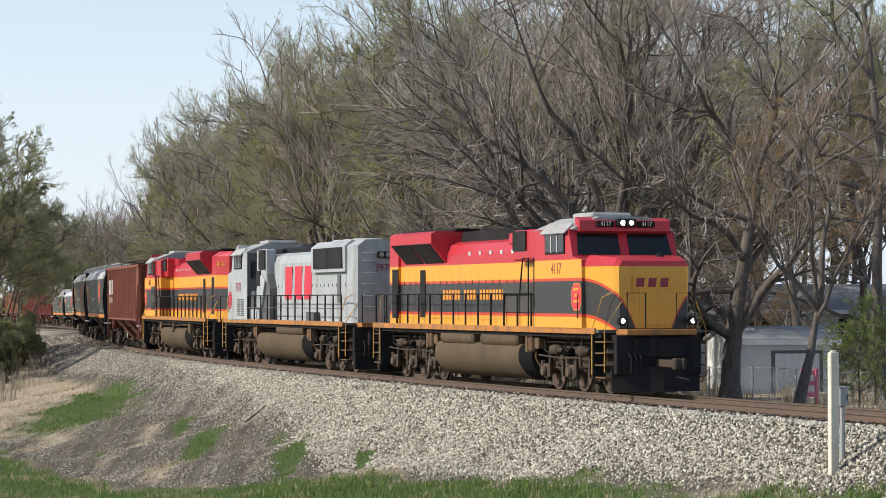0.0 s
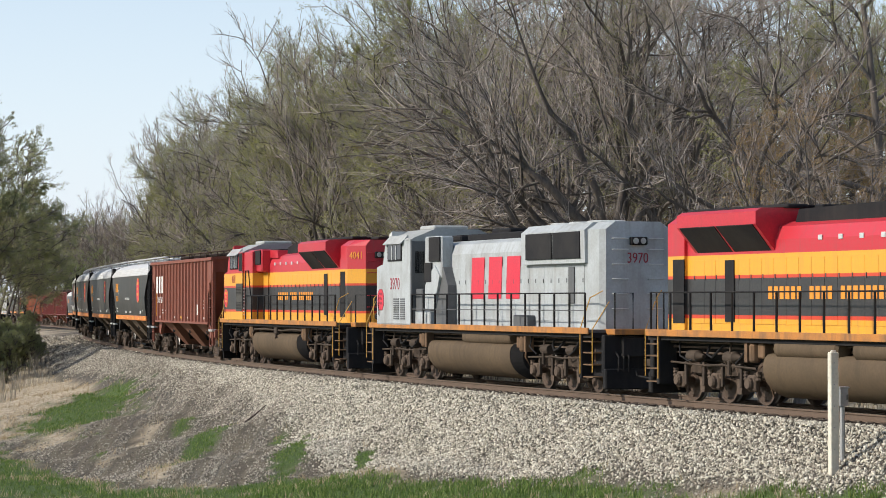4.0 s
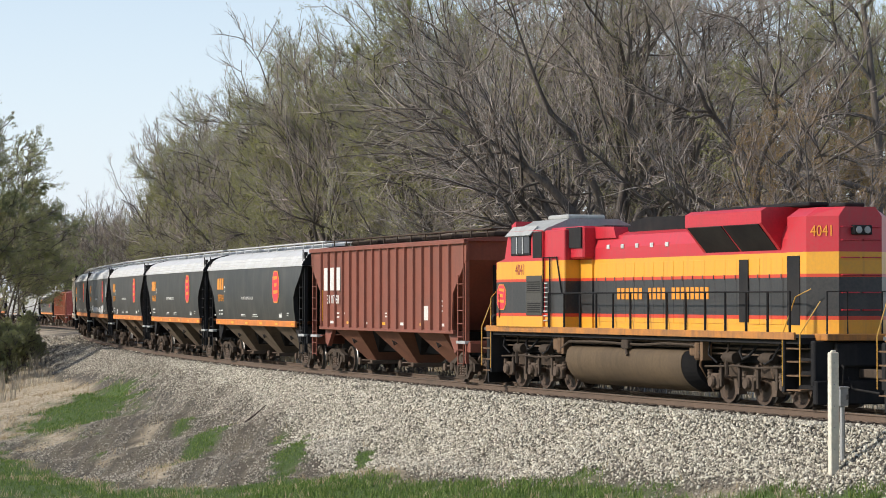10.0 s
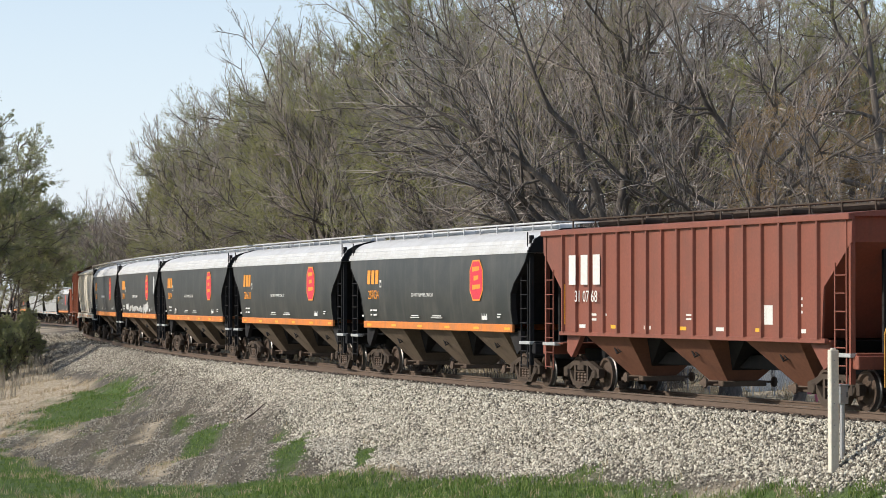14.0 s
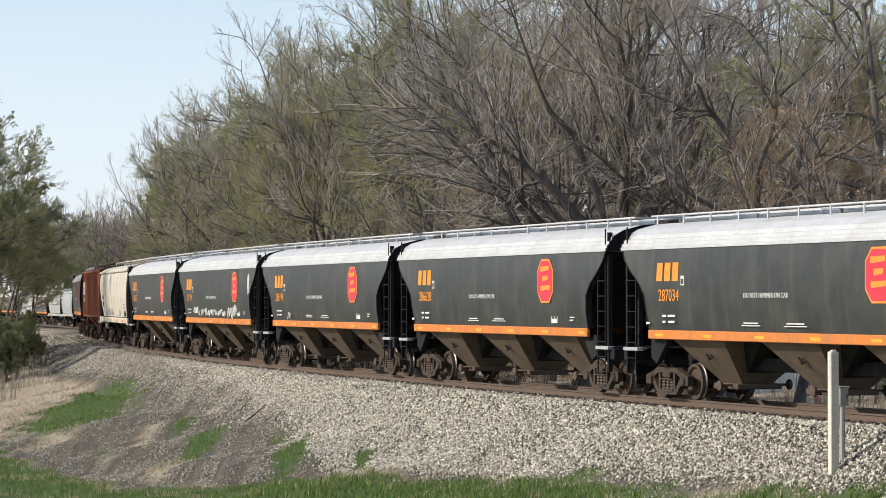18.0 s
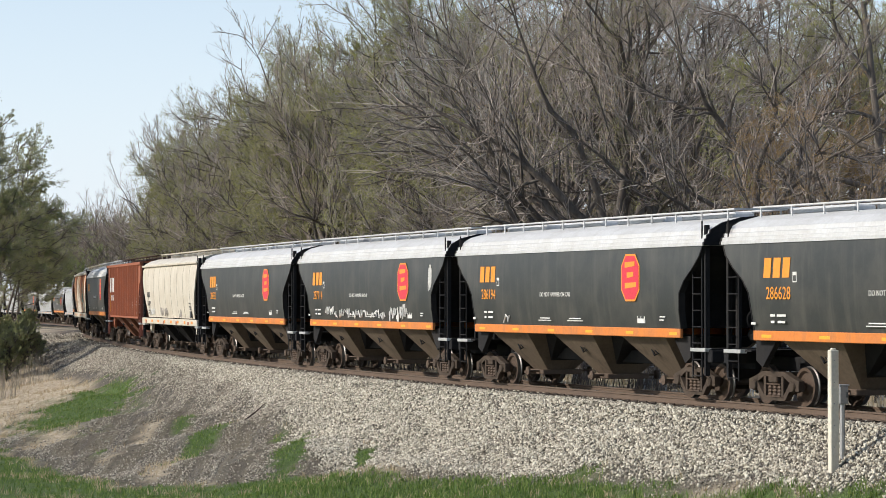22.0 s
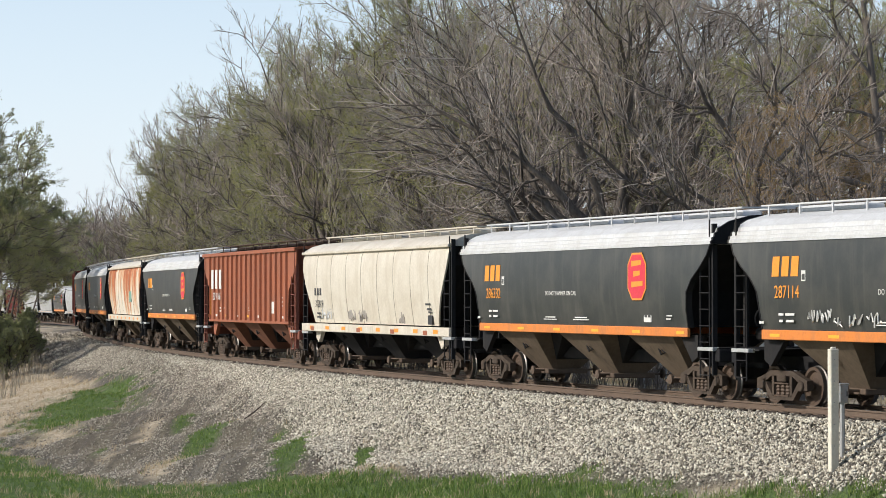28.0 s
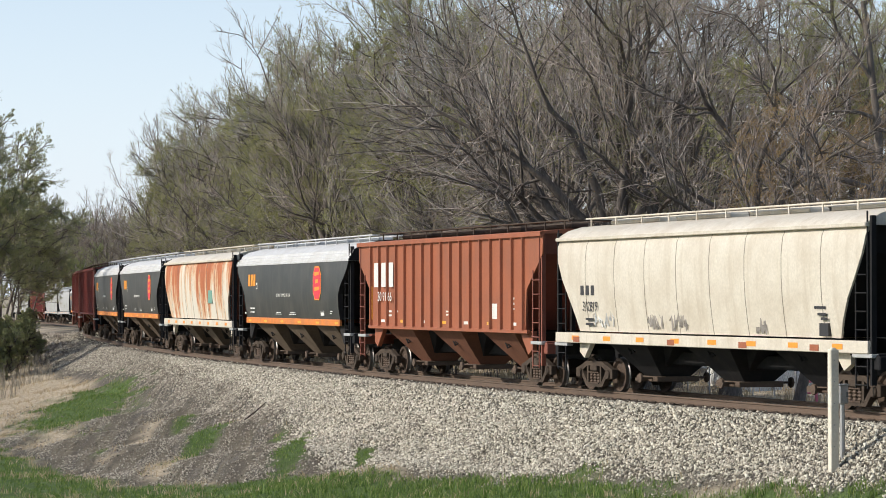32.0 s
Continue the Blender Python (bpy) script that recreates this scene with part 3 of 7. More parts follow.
    # hood doors with latches
    for d in (-1, 1):
        for k in range(20):
            x = -8.0 + k * .58
            if -8.2 < x < 3.6:
                dr = part("hood_door", Shape().box(x + .006, x + .574, d * .98, d * .993, 1.95, 3.52, .004), body_m, L)
                part("latch", Shape().box(x + .06, x + .085, d * .993, d * 1.01, 3.02, 3.14), M_DARKGREY, dr)
        if red:
            for k in range(5):
                part("lifting_lug", Shape().box(-1.9 + k * .9, -1.72 + k * .9, d * .975, d * 1.0, 3.90, 4.02, .01), M_GREYLITE, L)
            part("hood_opening", Shape().box(-8.95, -8.35, d * 1.04, d * 1.075, 1.95, 3.55), M_GRILLE, L, "dark screened doorway")
            part("air_screen", Shape().box(-6.3, -5.85, d * 1.0, d * 1.02, 2.0, 3.5), M_GRILLE, L)
        else:
            part("door_screen", Shape().box(-7.35, -6.95, d * 1.0, d * 1.03, 2.45, 3.45), M_DARKGREY, L)
            part("battery_box", Shape().box(-4.4, -3.3, d * 1.0, d * 1.25, 1.75, 2.1, .02), M_DARKGREY, L)
    # blower and intake bulge behind the cab
    for d in (-1, 1):
        part("intake_housing", Shape().box(2.7, 4.97 if red else 4.25, d * .9, d * 1.32, 3.66 if red else 3.2, 4.55, .05), M_RED if red else M_GREY, L)
        part("intake_screen", Shape().box(2.75, 3.75, d * 1.32, d * 1.37, 3.95 if red else 3.75, 4.52, .01), M_GRILLE, L, "dark square air intake screen")
        if red and d < 0:
            part("equipment_cabinet", Shape().box(2.2, 4.93, d * .95, d * 1.46, 2.16, 3.02, .03), M_LOCKER, L, "olive-grey equipment locker on the walkway")
            part("cabinet_base", Shape().box(2.2, 4.93, d * .95, d * 1.45, 1.75, 2.15), M_LIVERY, L)
        elif not red:
            # duct coloured dark to carry the blower housing's shade and cast shadow
            duct = Shape().prism([(2.2, 1.75), (2.2, 3.0), (2.6, 3.55), (3.3, 3.7), (3.9, 3.2), (3.5, 2.4), (3.4, 1.75)][::-1], d * .95, d * 1.28)
            part("blower_duct", duct, M_DARKGREY, L, "blower duct, dark grey for the shade of its housing")
            part("blower_cover", Shape().prism([(3.3, 2.25), (2.75, 3.3), (3.2, 3.62), (3.45, 3.5), (4.1, 3.0), (4.1, 2.25)], d * 1.26, d * 1.36), M_GREY, L)
            part("intake_screen", Shape().box(3.5, 4.2, d * 1.33, d * 1.365, 3.1, 3.72), M_GRILLE, L)
            # wall darker than the grey cab, with its shade put into the colour
            part("cab_rear_wall", Shape().box(4.90, 4.945, d * .98, d * 1.54, 1.76, 4.44), M_DARKGREY, L, "rear wall of the cab, dark grey for its shade")
            part("rear_step_locker", Shape().box(4.3, 4.88, d * .98, d * 1.40, 1.75, 2.9, .03), M_DARKGREY, L)
            part("equipment_cabinet", Shape().box(3.5, 5.0, d * .95, d * 1.42, 1.74, 2.2, .03).box(3.8, 4.6, d * 1.42, d * 1.44, 1.85, 2.1), M_GREY, L)
    # cab: full width with sloped roof and raked windshield
    yw = 1.56
    side = [(4.95, 1.74), (8.35, 1.74), (8.35, 3.62), (7.72, 3.72), (7.42, 4.50), (4.95, 4.50)]
    part("cab", Shape().prism(side, -yw, yw), body_m, L)
    rp = [(-1.58, 4.46), (-1.45, 4.54), (-.75, 4.82), (.75, 4.82), (1.45, 4.54), (1.58, 4.46), (1.4, 4.42), (-1.4, 4.42)]
    part("cab_roof", Shape().loft([[(x, a * k, b) for a, b in rp] for x, k in ((4.9, 1), (7.25, 1), (7.62, .96))]), M_CABROOF, L, "pale grey sloped cab roof")
    part("air_conditioner", Shape().box(5.4, 6.8, -.6, .6, 4.80, 4.96, .05), M_CABROOF, L)
    part("visor_face", Shape().prism([(7.40, 4.36), (7.72, 4.42), (7.70, 4.70), (7.40, 4.80)], -1.35, 1.35), M_RED if red else M_GREYLITE, L)
    for d in (-1, 1):
        w = part("side_window", Shape().box(5.77, 7.18, d * yw, d * (yw + .03), 3.80, 4.40, .01), M_BLACK, L, "dark sliding side window")
        for x0, x1 in ((5.83, 6.22), (6.30, 6.68), (6.76, 7.12)):
            part("pane", Shape().box(x0, x1, d * (yw + .03), d * (yw + .036), 3.86, 4.34), M_GLASS, w)
        part("sash", Shape().box(6.25, 6.30, d * (yw + .03), d * (yw + .05), 3.84, 4.36).box(6.68, 6.72, d * (yw + .03), d * (yw + .05), 3.84, 4.36), M_GREYLITE, w)
        part("awning", Shape().loft([[(x, d * 1.40, 4.60), (x, d * 1.66, 4.34), (x, d * 1.69, 4.36), (x, d * 1.42, 4.64)] for x in (5.6, 7.4)]), M_CABROOF, L, "pale grey slanted visor over the cab window")
        v = part("windshield", Shape().loft([[(7.735, d * .14, 3.77), (7.735, d * 1.40, 3.77), (7.50, d * 1.34, 4.36), (7.50, d * .14, 4.36)], [(7.70, d * .14, 3.77), (7.70, d * 1.40, 3.77), (7.46, d * 1.34, 4.36), (7.46, d * .14, 4.36)]]), M_GLASS, L, "dark raked windshield pane")
        part("wiper", Shape().tube([(7.76, d * .7, 3.76), (7.68, d * .85, 4.0)], .012, 4), M_BLACK, v)
        part("cab_rear_door", Shape().box(4.92, 4.955, d * 1.02, d * 1.5, 1.9, 4.2), M_BLACK if not red else M_RED, L)
        part("cab_rear_window", Shape().box(4.90, 4.925, d * 1.1, d * 1.42, 3.4, 4.1), M_GLASS, L)
    # nose
    nose = Shape().loft([[(8.3, -1.45, 1.74), (8.3, 1.45, 1.74), (8.3, 1.50, 3.55), (8.3, 1.28, 3.75), (8.3, -1.28, 3.75), (8.3, -1.50, 3.55)],
                         [(9.45, -1.06, 1.74), (9.45, 1.06, 1.74), (9.42, 1.10, 3.48), (9.36, .96, 3.66), (9.36, -.96, 3.66), (9.42, -1.10, 3.48)],
                         [(9.58, -.98, 1.78), (9.58, .98, 1.78), (9.56, 1.0, 3.42), (9.50, .88, 3.58), (9.50, -.88, 3.58), (9.56, -1.0, 3.42)]])
    part("nose", nose, body_m, L)
    part("nose_door", Shape().box(9.575, 9.60, -.42, .42, 1.85, 3.2, .008), M_LIVERY if red else M_GREY, L)
    plate = part("nose_panel", Shape().box(9.60, 9.612, -.62, .52, 2.82, 3.18, .004), M_NOSEYELLOW if red else M_GREY, L, "yellow nose panel with plain red brand blocks")
    if red:
        for k in (-.40, -.05, .30):
            part("letter_block", Shape().prism([(k - .13, 2.88), (k + .10, 2.88), (k + .13, 3.12), (k - .10, 3.12)], 9.612, 9.618, "x"), M_MARKMAROON, plate)
    part("bell", Shape().lathe([(.02, 3.80), (.10, 3.78), (.13, 3.66), (.16, 3.62)], 12, "z", (8.75, .55, 0)), M_BLACK, L)
    # lights and number boards
    hb = part("headlight_box", Shape().box(7.62, 7.86, -.28, .28, 4.52, 4.76, .03), M_BLACK, L)
    for k in (-.13, .13):
        part("headlight", Shape().lathe([(.001, 7.885), (.058, 7.88), (.07, 7.85)], 14, "x", (0, k, 4.64)), M_LAMP if red else M_LAMPOFF, hb)
    for d in (-1, 1):
        nb = part("number_board", Shape().box(7.58, 7.80, d * .36, d * .86, 4.52, 4.70, .02), M_BLACK, L)
        if number:
            lettering("number_lettering", number, .17, pose(7.806, d * .61, 4.61, 90, 0, 90), M_MARKW, nb, .9)
    for d in (-1, 1):
        dl = part("ditch_light", Shape().lathe([(.11, 9.70), (.13, 9.74), (.12, 9.88), (.10, 9.88)], 12, "x", (0, d * 1.02, 1.98)), M_BLACK, L)
        part("lamp_glass", Shape().lathe([(.001, 9.90), (.06, 9.89), (.07, 9.87)], 12, "x", (0, d * 1.02, 1.98)), M_LAMP if red else M_LAMPOFF, dl)
    # pilots, plow, steps
    for sx in (-1, 1):
        part("anticlimber", Shape().box(sx * 9.38, sx * 10.13, -1.02, 1.02, 1.60, 1.76, .02), M_YELLOW, L)
        part("pilot", Shape().box(sx * 9.73, sx * 9.93, -1.24, 1.24, .55, 1.60, .03), M_BLACK, L)
        if sx > 0:
            pl = Shape().prism([(9.73, -1.28), (10.2, 0), (9.73, 1.28), (9.63, 1.28), (10.03, 0), (9.63, -1.28)], .10, .78, "z")
        else:
            pl = Shape().box(-10.03, -9.83, -1.24, 1.24, .15, .7, .03)
        part("snow_plow", pl, M_BLACK, L)
        coupler(L, sx, sx * 9.93, .86, 1.32)
        hoses = Shape()
        for k in (-.9, -.75, -.6, .6, .75, .9):
            hoses.tube([(sx * 9.93, k, 1.15), (sx * 10.14, k, 1.0), (sx * 10.12, k, .62)], .025, 5)
        part("mu_hoses", hoses, M_BLACK, L)
        for d in (-1, 1):
            st = part("steps", Shape().box(sx * 8.93, sx * 9.73, d * 1.0, d * 1.15, .45, 1.6), M_BLACK, L)
            for z in (.45, .78, 1.1, 1.4):
                part("tread", Shape().box(sx * 9.03, sx * 9.68, d * 1.12, d * 1.46, z, z + .035), M_DUST, st)
            part("step_side", Shape().prism([(sx * 8.88, .42), (sx * 9, .42), (sx * 9, 1.6), (sx * 8.88, 1.6)], d * 1.0, d * 1.5), M_BLACK, st)
            # yellow grab rails at the steps
            part("step_handrail", Shape().tube([(sx * 8.93, d * 1.51, .55), (sx * 8.93, d * 1.51, 1.75), (sx * 9.28, d * 1.36, 2.6), (sx * 9.53, d * 1.1, 2.78)], .015, 6), M_SAFETY, L, "bent yellow step handrail")
            part("step_handrail", Shape().tube([(sx * 9.7, d * 1.48, .6), (sx * 9.7, d * 1.48, 1.75), (sx * 9.93, d * 1.08, 2.5)], .015, 6), M_SAFETY, L, "bent yellow step handrail")
            part("end_stanchion", Shape().tube([(sx * 10.06, d * .98, 1.7), (sx * 10.06, d * .98, 2.72), (sx * 10.06, d * .45, 2.72), (sx * 10.06, d * .45, 1.7)], .022, 6), M_BLACK, L)
    # handrails along the walkway
    for d in (-1, 1):
        end_x = 4.6 if red else 4.9
        xs = [-9.3 + k * ((end_x + 9.3) / 13) for k in range(14)]
        for x in xs:
            part("stanchion", Shape().tube([(x, d * 1.52, 1.74), (x, d * 1.52, 2.72)], .03, 6), M_BLACK, L)
        part("handrail", Shape().tube([(xs[0], d * 1.52, 2.72), (xs[-1], d * 1.52, 2.72)], .022, 6), M_BLACK, L)
        if red:
            part("cab_handrail", Shape().tube([(3.7, d * 1.52, 2.72), (4.0, d * 1.54, 3.72), (4.9, d * 1.56, 3.72), (4.9, d * 1.56, 2.3)], .022, 6).tube([(4.45, d * 1.55, 3.72), (4.45, d * 1.55, 1.75)], .022, 6), M_BLACK, L)
        else:
            part("midrail", Shape().tube([(xs[0], d * 1.52, 2.25), (xs[-1], d * 1.52, 2.25)], .016, 6), M_DARKGREY, L)
    # fuel tank, reservoirs, piping
    arc = [(1.22, 1.28), (1.36, 1.25), (1.44, 1.16), (1.475, 1.02), (1.475, .88), (1.45, .75), (1.39, .62), (1.30, .50), (1.18, .39), (1.03, .30), (.86, .24)]
    arc = arc + [(-a, b) for a, b in arc[::-1]]
    part("fuel_tank", Shape().loft([[(x, a, b) for a, b in arc] for x in (-3.6, 3.5)]), M_TANK, L, "dust-covered steel fuel tank", True)
    for sx in (-1, 1):
        # end caps black against the brown tank: their shade is painted on
        part("tank_end", Shape().loft([[(x, a * k, .75 + (b - .75) * k) for a, b in arc] for x, k in ((3.5 if sx > 0 else -3.6, .99), (3.72 if sx > 0 else -3.82, .78))]), M_BLACK, L)
    for d in (-1, 1):
        if red and d > 0:
            part("hose_run", Shape().tube([(-4.6, 1.3, 1.1), (-4.2, 1.42, 1.42), (-2.6, 1.42, 1.44), (-1.2, 1.40, 1.38), (1.8, 1.40, 1.42), (3.4, 1.42, 1.40), (4.4, 1.34, 1.1)], .035, 6), M_TRUCKGREY, L)
            part("filler_cap", Shape().box(-.5, -.1, 1.36, 1.5, 1.26, 1.5, .03).tube([(-.3, 1.46, 1.3), (-.55, 1.52, 1.1)], .04, 6), M_TRUCKGREY, L)
        elif red:
            for a, b in ((-3.2, -.3), (.3, 3.3)):
                part("air_reservoir", Shape().lathe([(.02, a), (.16, a + .02), (.23, a + .1), (.23, b - .1), (.16, b - .02), (.02, b)], 14, "x", (0, d * 1.25, 1.40)), M_TANK, L, smooth=True)
        else:
            part("air_reservoir", Shape().lathe([(.02, -3.4), (.14, -3.38), (.2, -3.3), (.2, .5), (.14, .58), (.02, .6)], 14, "x", (0, d * 1.25, 1.42)), M_TANK, L, smooth=True)
        for k, z in enumerate((1.22, 1.36, 1.48)):
            part("pipe", Shape().tube([(-9.2, d * (1.0 + .08 * k), z), (9.2, d * (1.0 + .08 * k), z)], .028, 5), M_TRUCK, L)
        for x in (-4.3, 4.2):
            part("air_filter", Shape().lathe([(.1, 1.05), (.14, 1.1), (.14, 1.45), (.1, 1.5)], 10, "z", (x, d * 1.3, 0)), M_DUST, L)
            part("bracket", Shape().box(x - .35, x - .2, d * 1.15, d * 1.4, 1.05, 1.6), M_DUST, L)
            part("valve_box", Shape().box(x + .2, x + .5, d * 1.05, d * 1.35, 1.15, 1.5, .03), M_DUST, L)
    loco_bogie(L, -6.6, -1)
    loco_bogie(L, 6.6, 1)
    # lettering on both sides
    for d in (-1, 1):
        if number:
            lettering("number_lettering", number, .45 if red else .54, side_pose(6.55 if red else 6.5, d * (yw + .004), 3.38 if red else 3.05), M_MARKMAROON, L, .8 if red else .92)
        if red:
            for n, x0 in ((6, -3.42), (4, -1.77), (8, .15)):
                block_letters(L, x0 if d < 0 else -1.5 * 2 - x0, d * .998, 2.70, .30, .185, .085, n, M_MARKO, 0, "orange brand lettering as plain blocks")
            badge(L, 8.0 if d < 0 else 7.95, d * (yw + .003), 2.62, .74, M_MARKR, M_MARKO)
        else:
            block_letters(L, -1.2, d * 1.002, 3.2, 1.25, 1.08, .40, 3, M_MARKR, .08, "large red brand lettering as plain blocks")
            badge(L, 7.95, d * (yw + .003), 2.55, .7, M_MARKR, M_MARKMAROON)
            lv = Shape()
            for k in range(10):
                lv.box(5.5, 5.95, d * yw, d * (yw + .02), 1.92 + k * .07, 1.96 + k * .07).box(6.1, 6.6, d * yw, d * (yw + .02), 1.92 + k * .07, 1.96 + k * .07)
            part("louvres", lv, M_DARKGREY, L)
        part("cab_handles", Shape().tube([(8.1, d * 1.52, 2.0), (8.1, d * 1.58, 2.05), (8.1, d * 1.58, 2.7), (8.1, d * 1.52, 2.75)], .014, 4), M_BLACK, L)
    if not red:
        lettering("number_lettering", number, .40, pose(-9.365, 0, 3.66, 90, 0, -90), M_MARKMAROON, L, .8)
    elif number == "4041":
        part("locker_panel", Shape().box(4.97, 6.08, yw, yw + .018, 2.10, 3.22, .008), M_LOCKER, L, "grey locker panel on the cab side")
        for z0, z1 in ((2.74, 3.16), (2.14, 2.52)):
            g = part("cab_grille", Shape().box(5.0, 6.04, yw + .018, yw + .03, z0, z1, .006), M_LOCKER, L, "grey louvred locker panel")
            for k in range(5):
                part("louvre", Shape().box(5.04, 5.94, yw + .03, yw + .042, z0 + .05 + k * .06, z0 + .075 + k * .06), M_GRILLE, g)
        for k in range(9):
            part("step_rung", Shape().box(4.70, 4.93, 1.40, 1.54, 1.95 + k * .13, 1.98 + k * .13), M_GREYLITE, L)
        lettering("number_lettering", number, .36, pose(-9.565, .825, 4.1, 90, 0, 221), M_MARKO, L, .8)
        part("cab_door_window", Shape().box(4.98, 5.62, yw, yw + .015, 3.72, 4.44, .005), M_GRILLE, L, "dark window of the cab's side door")
        part("rear_cabin", Shape().box(3.55, 4.93, .9, 1.50, 1.75, 4.48, .03), M_LIVERY, L, "striped cabin wall behind the cab")
        part("recess", Shape().box(2.72, 3.53, .9, 1.04, 1.76, 4.0), M_LIVERY, L)
    return L


# ---------------------------------------------------------------- covered hoppers


def hopper_common(H, funnels, fm, body_m, end_m, top_x=8.3):
    """Sill, bogies, brake rigging, end platforms and ladders that every hopper has."""
    part("centre_sill", Shape().box(-8.6, 8.6, -.28, .28, .78, 1.12, .02), M_BLACK, H)
    for n, (x, top, bot) in enumerate(funnels):
        f = Shape().loft([[(x - bot, -.42, .46), (x + bot, -.42, .46), (x + bot, .42, .46), (x - bot, .42, .46)],
                          [(x - top, -1.42, 1.56), (x + top, -1.42, 1.56), (x + top, 1.42, 1.56), (x - top, 1.42, 1.56)]])
        fu = part("discharge_funnel", f, fm, H)
        for d in (-1, 1):
            part("funnel_bracket", Shape().tube([(x - .13, d * 1.08, 1.20), (x - .02, d * 1.06, 1.05), (x + .12, d * 1.02, 1.10), (x + .04, d * 1.07, 1.18)], .03, 5), M_BLACK, fu)
        # set-back black sheets put the shade between the funnels into the colour
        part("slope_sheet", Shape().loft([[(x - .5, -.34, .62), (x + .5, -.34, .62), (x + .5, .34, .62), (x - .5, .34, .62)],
                                          [(x - 2.26, -.85, 1.55), (x + 2.26, -.85, 1.55), (x + 2.26, .85, 1.55), (x - 2.26, .85, 1.55)]]), M_BLACK, fu, "slope sheets between the funnels, black for the shade there")
        part("gate", Shape().box(x - bot - .12, x + bot + .12, -.62, .62, .32, .46, .02).box(x - .1, x + .1, -.9, -.6, .34, .42), M_TRUCK, fu)
        part("gate_gear", Shape().lathe([(.02, -1.02), (.13, -1.0), (.13, -.94), (.03, -.9), (.03, .9), (.13, .94), (.13, 1.0), (.02, 1.02)], 8, "y", (x + .35, 0, .42)), M_TRUCK, fu)
    for sx in (-1, 1):
        car_bogie(H, sx * 6.85)
        coupler(H, sx, sx * 8.5, .87, .38)
        part("end_sill", Shape().box(sx * 8.35, sx * 8.6, -1.45, 1.45, .95, 1.25, .02), end_m, H)
        part("end_platform", Shape().box(sx * 7.3, sx * 8.5, -1.42, 1.42, 1.25, 1.29), end_m, H)
        for d in (-1, 1):
            part("corner_post", Shape().box(sx * 8.28, sx * 8.36, d * 1.38, d * 1.50, .62, 4.3), end_m, H)
            ld = part("ladder", Shape().tube([(sx * 7.72, d * 1.52, .55), (sx * 7.72, d * 1.52, 3.3)], .022, 5).tube([(sx * 8.22, d * 1.52, .55), (sx * 8.22, d * 1.52, 4.4)], .022, 5), end_m, H)
            for k in range(7):
                part("rung", Shape().tube([(sx * 7.72, d * 1.54, .62 + k * .40), (sx * 8.22, d * 1.54, .62 + k * .40)], .016, 5), end_m, ld)
            part("crossover_step", Shape().box(sx * 7.60, sx * 8.42, d * 1.36, d * 1.55, 1.21, 1.30, .01), M_SILVER, H, "pale grey steel step below the ladder")
            part("jacking_pad", Shape().prism([(sx * 6.2, 1.58), (sx * 7.2, 1.58), (sx * 7.2, 1.05), (sx * 6.9, .9)], d * 1.20, d * 1.34), body_m, H)
        er = Shape()
        for k in range(8):
            er.tube([(sx * 8.44, .55, 1.4 + k * .4), (sx * 8.44, 1.05, 1.4 + k * .4)], .016, 5)
        part("end_rungs", er, end_m, H)
    part("brake_wheel", Shape().lathe([(.24, -8.62), (.27, -8.60), (.24, -8.58)], 16, "x", (0, -.55, 2.0)).tube([(-8.6, -.55, 1.75), (-8.6, -.55, 2.25)], .02, 4).tube([(-8.6, -.8, 2), (-8.6, -.3, 2)], .02, 4), end_m, H)
    part("brake_reservoir", Shape().lathe([(.02, 7.35), (.2, 7.37), (.2, 8.2), (.02, 8.22)], 10, "x", (0, .35, 1.6)), M_BLACK, H)
    part("slope_brace", Shape().box(-8.1, -8.0, -.5, -.38, 1.28, 3.6).box(-8.1, -8.0, .38, .5, 1.28, 3.6).box(8.0, 8.1, -.5, -.38, 1.28, 3.6).box(8.0, 8.1, .38, .5, 1.28, 3.6), M_BLACK, H)


def running_board(H, z, x1, half, mat, posts, yo=.66):
    """Roof walk on brackets that stand on the roof slope."""
    part("running_board", Shape().box(-x1, x1, -yo, -yo + .30, z - .035, z).box(-x1, x1, yo - .30, yo, z - .035, z).box(-x1 - .2, -x1, -yo, yo, z - .035, z).box(x1, x1 + .2, -yo, yo, z - .035, z), mat, H)
    for k in range(posts):
        x = -x1 + .15 + k * (2 * x1 - .3) / (posts - 1)
        for y0, y1 in ((-yo, -yo + .03), (yo - .03, yo)):
            part("board_bracket", Shape().box(x - .025, x + .025, y0, y1, half, z - .03), mat, H)
    for k in range(4):
        x = -6.0 + k * 4.0
        part("roof_hatch", Shape().box(x - 1.5, x + 1.5, -.28, .28, z - .22, z - .06, .04), mat, H)


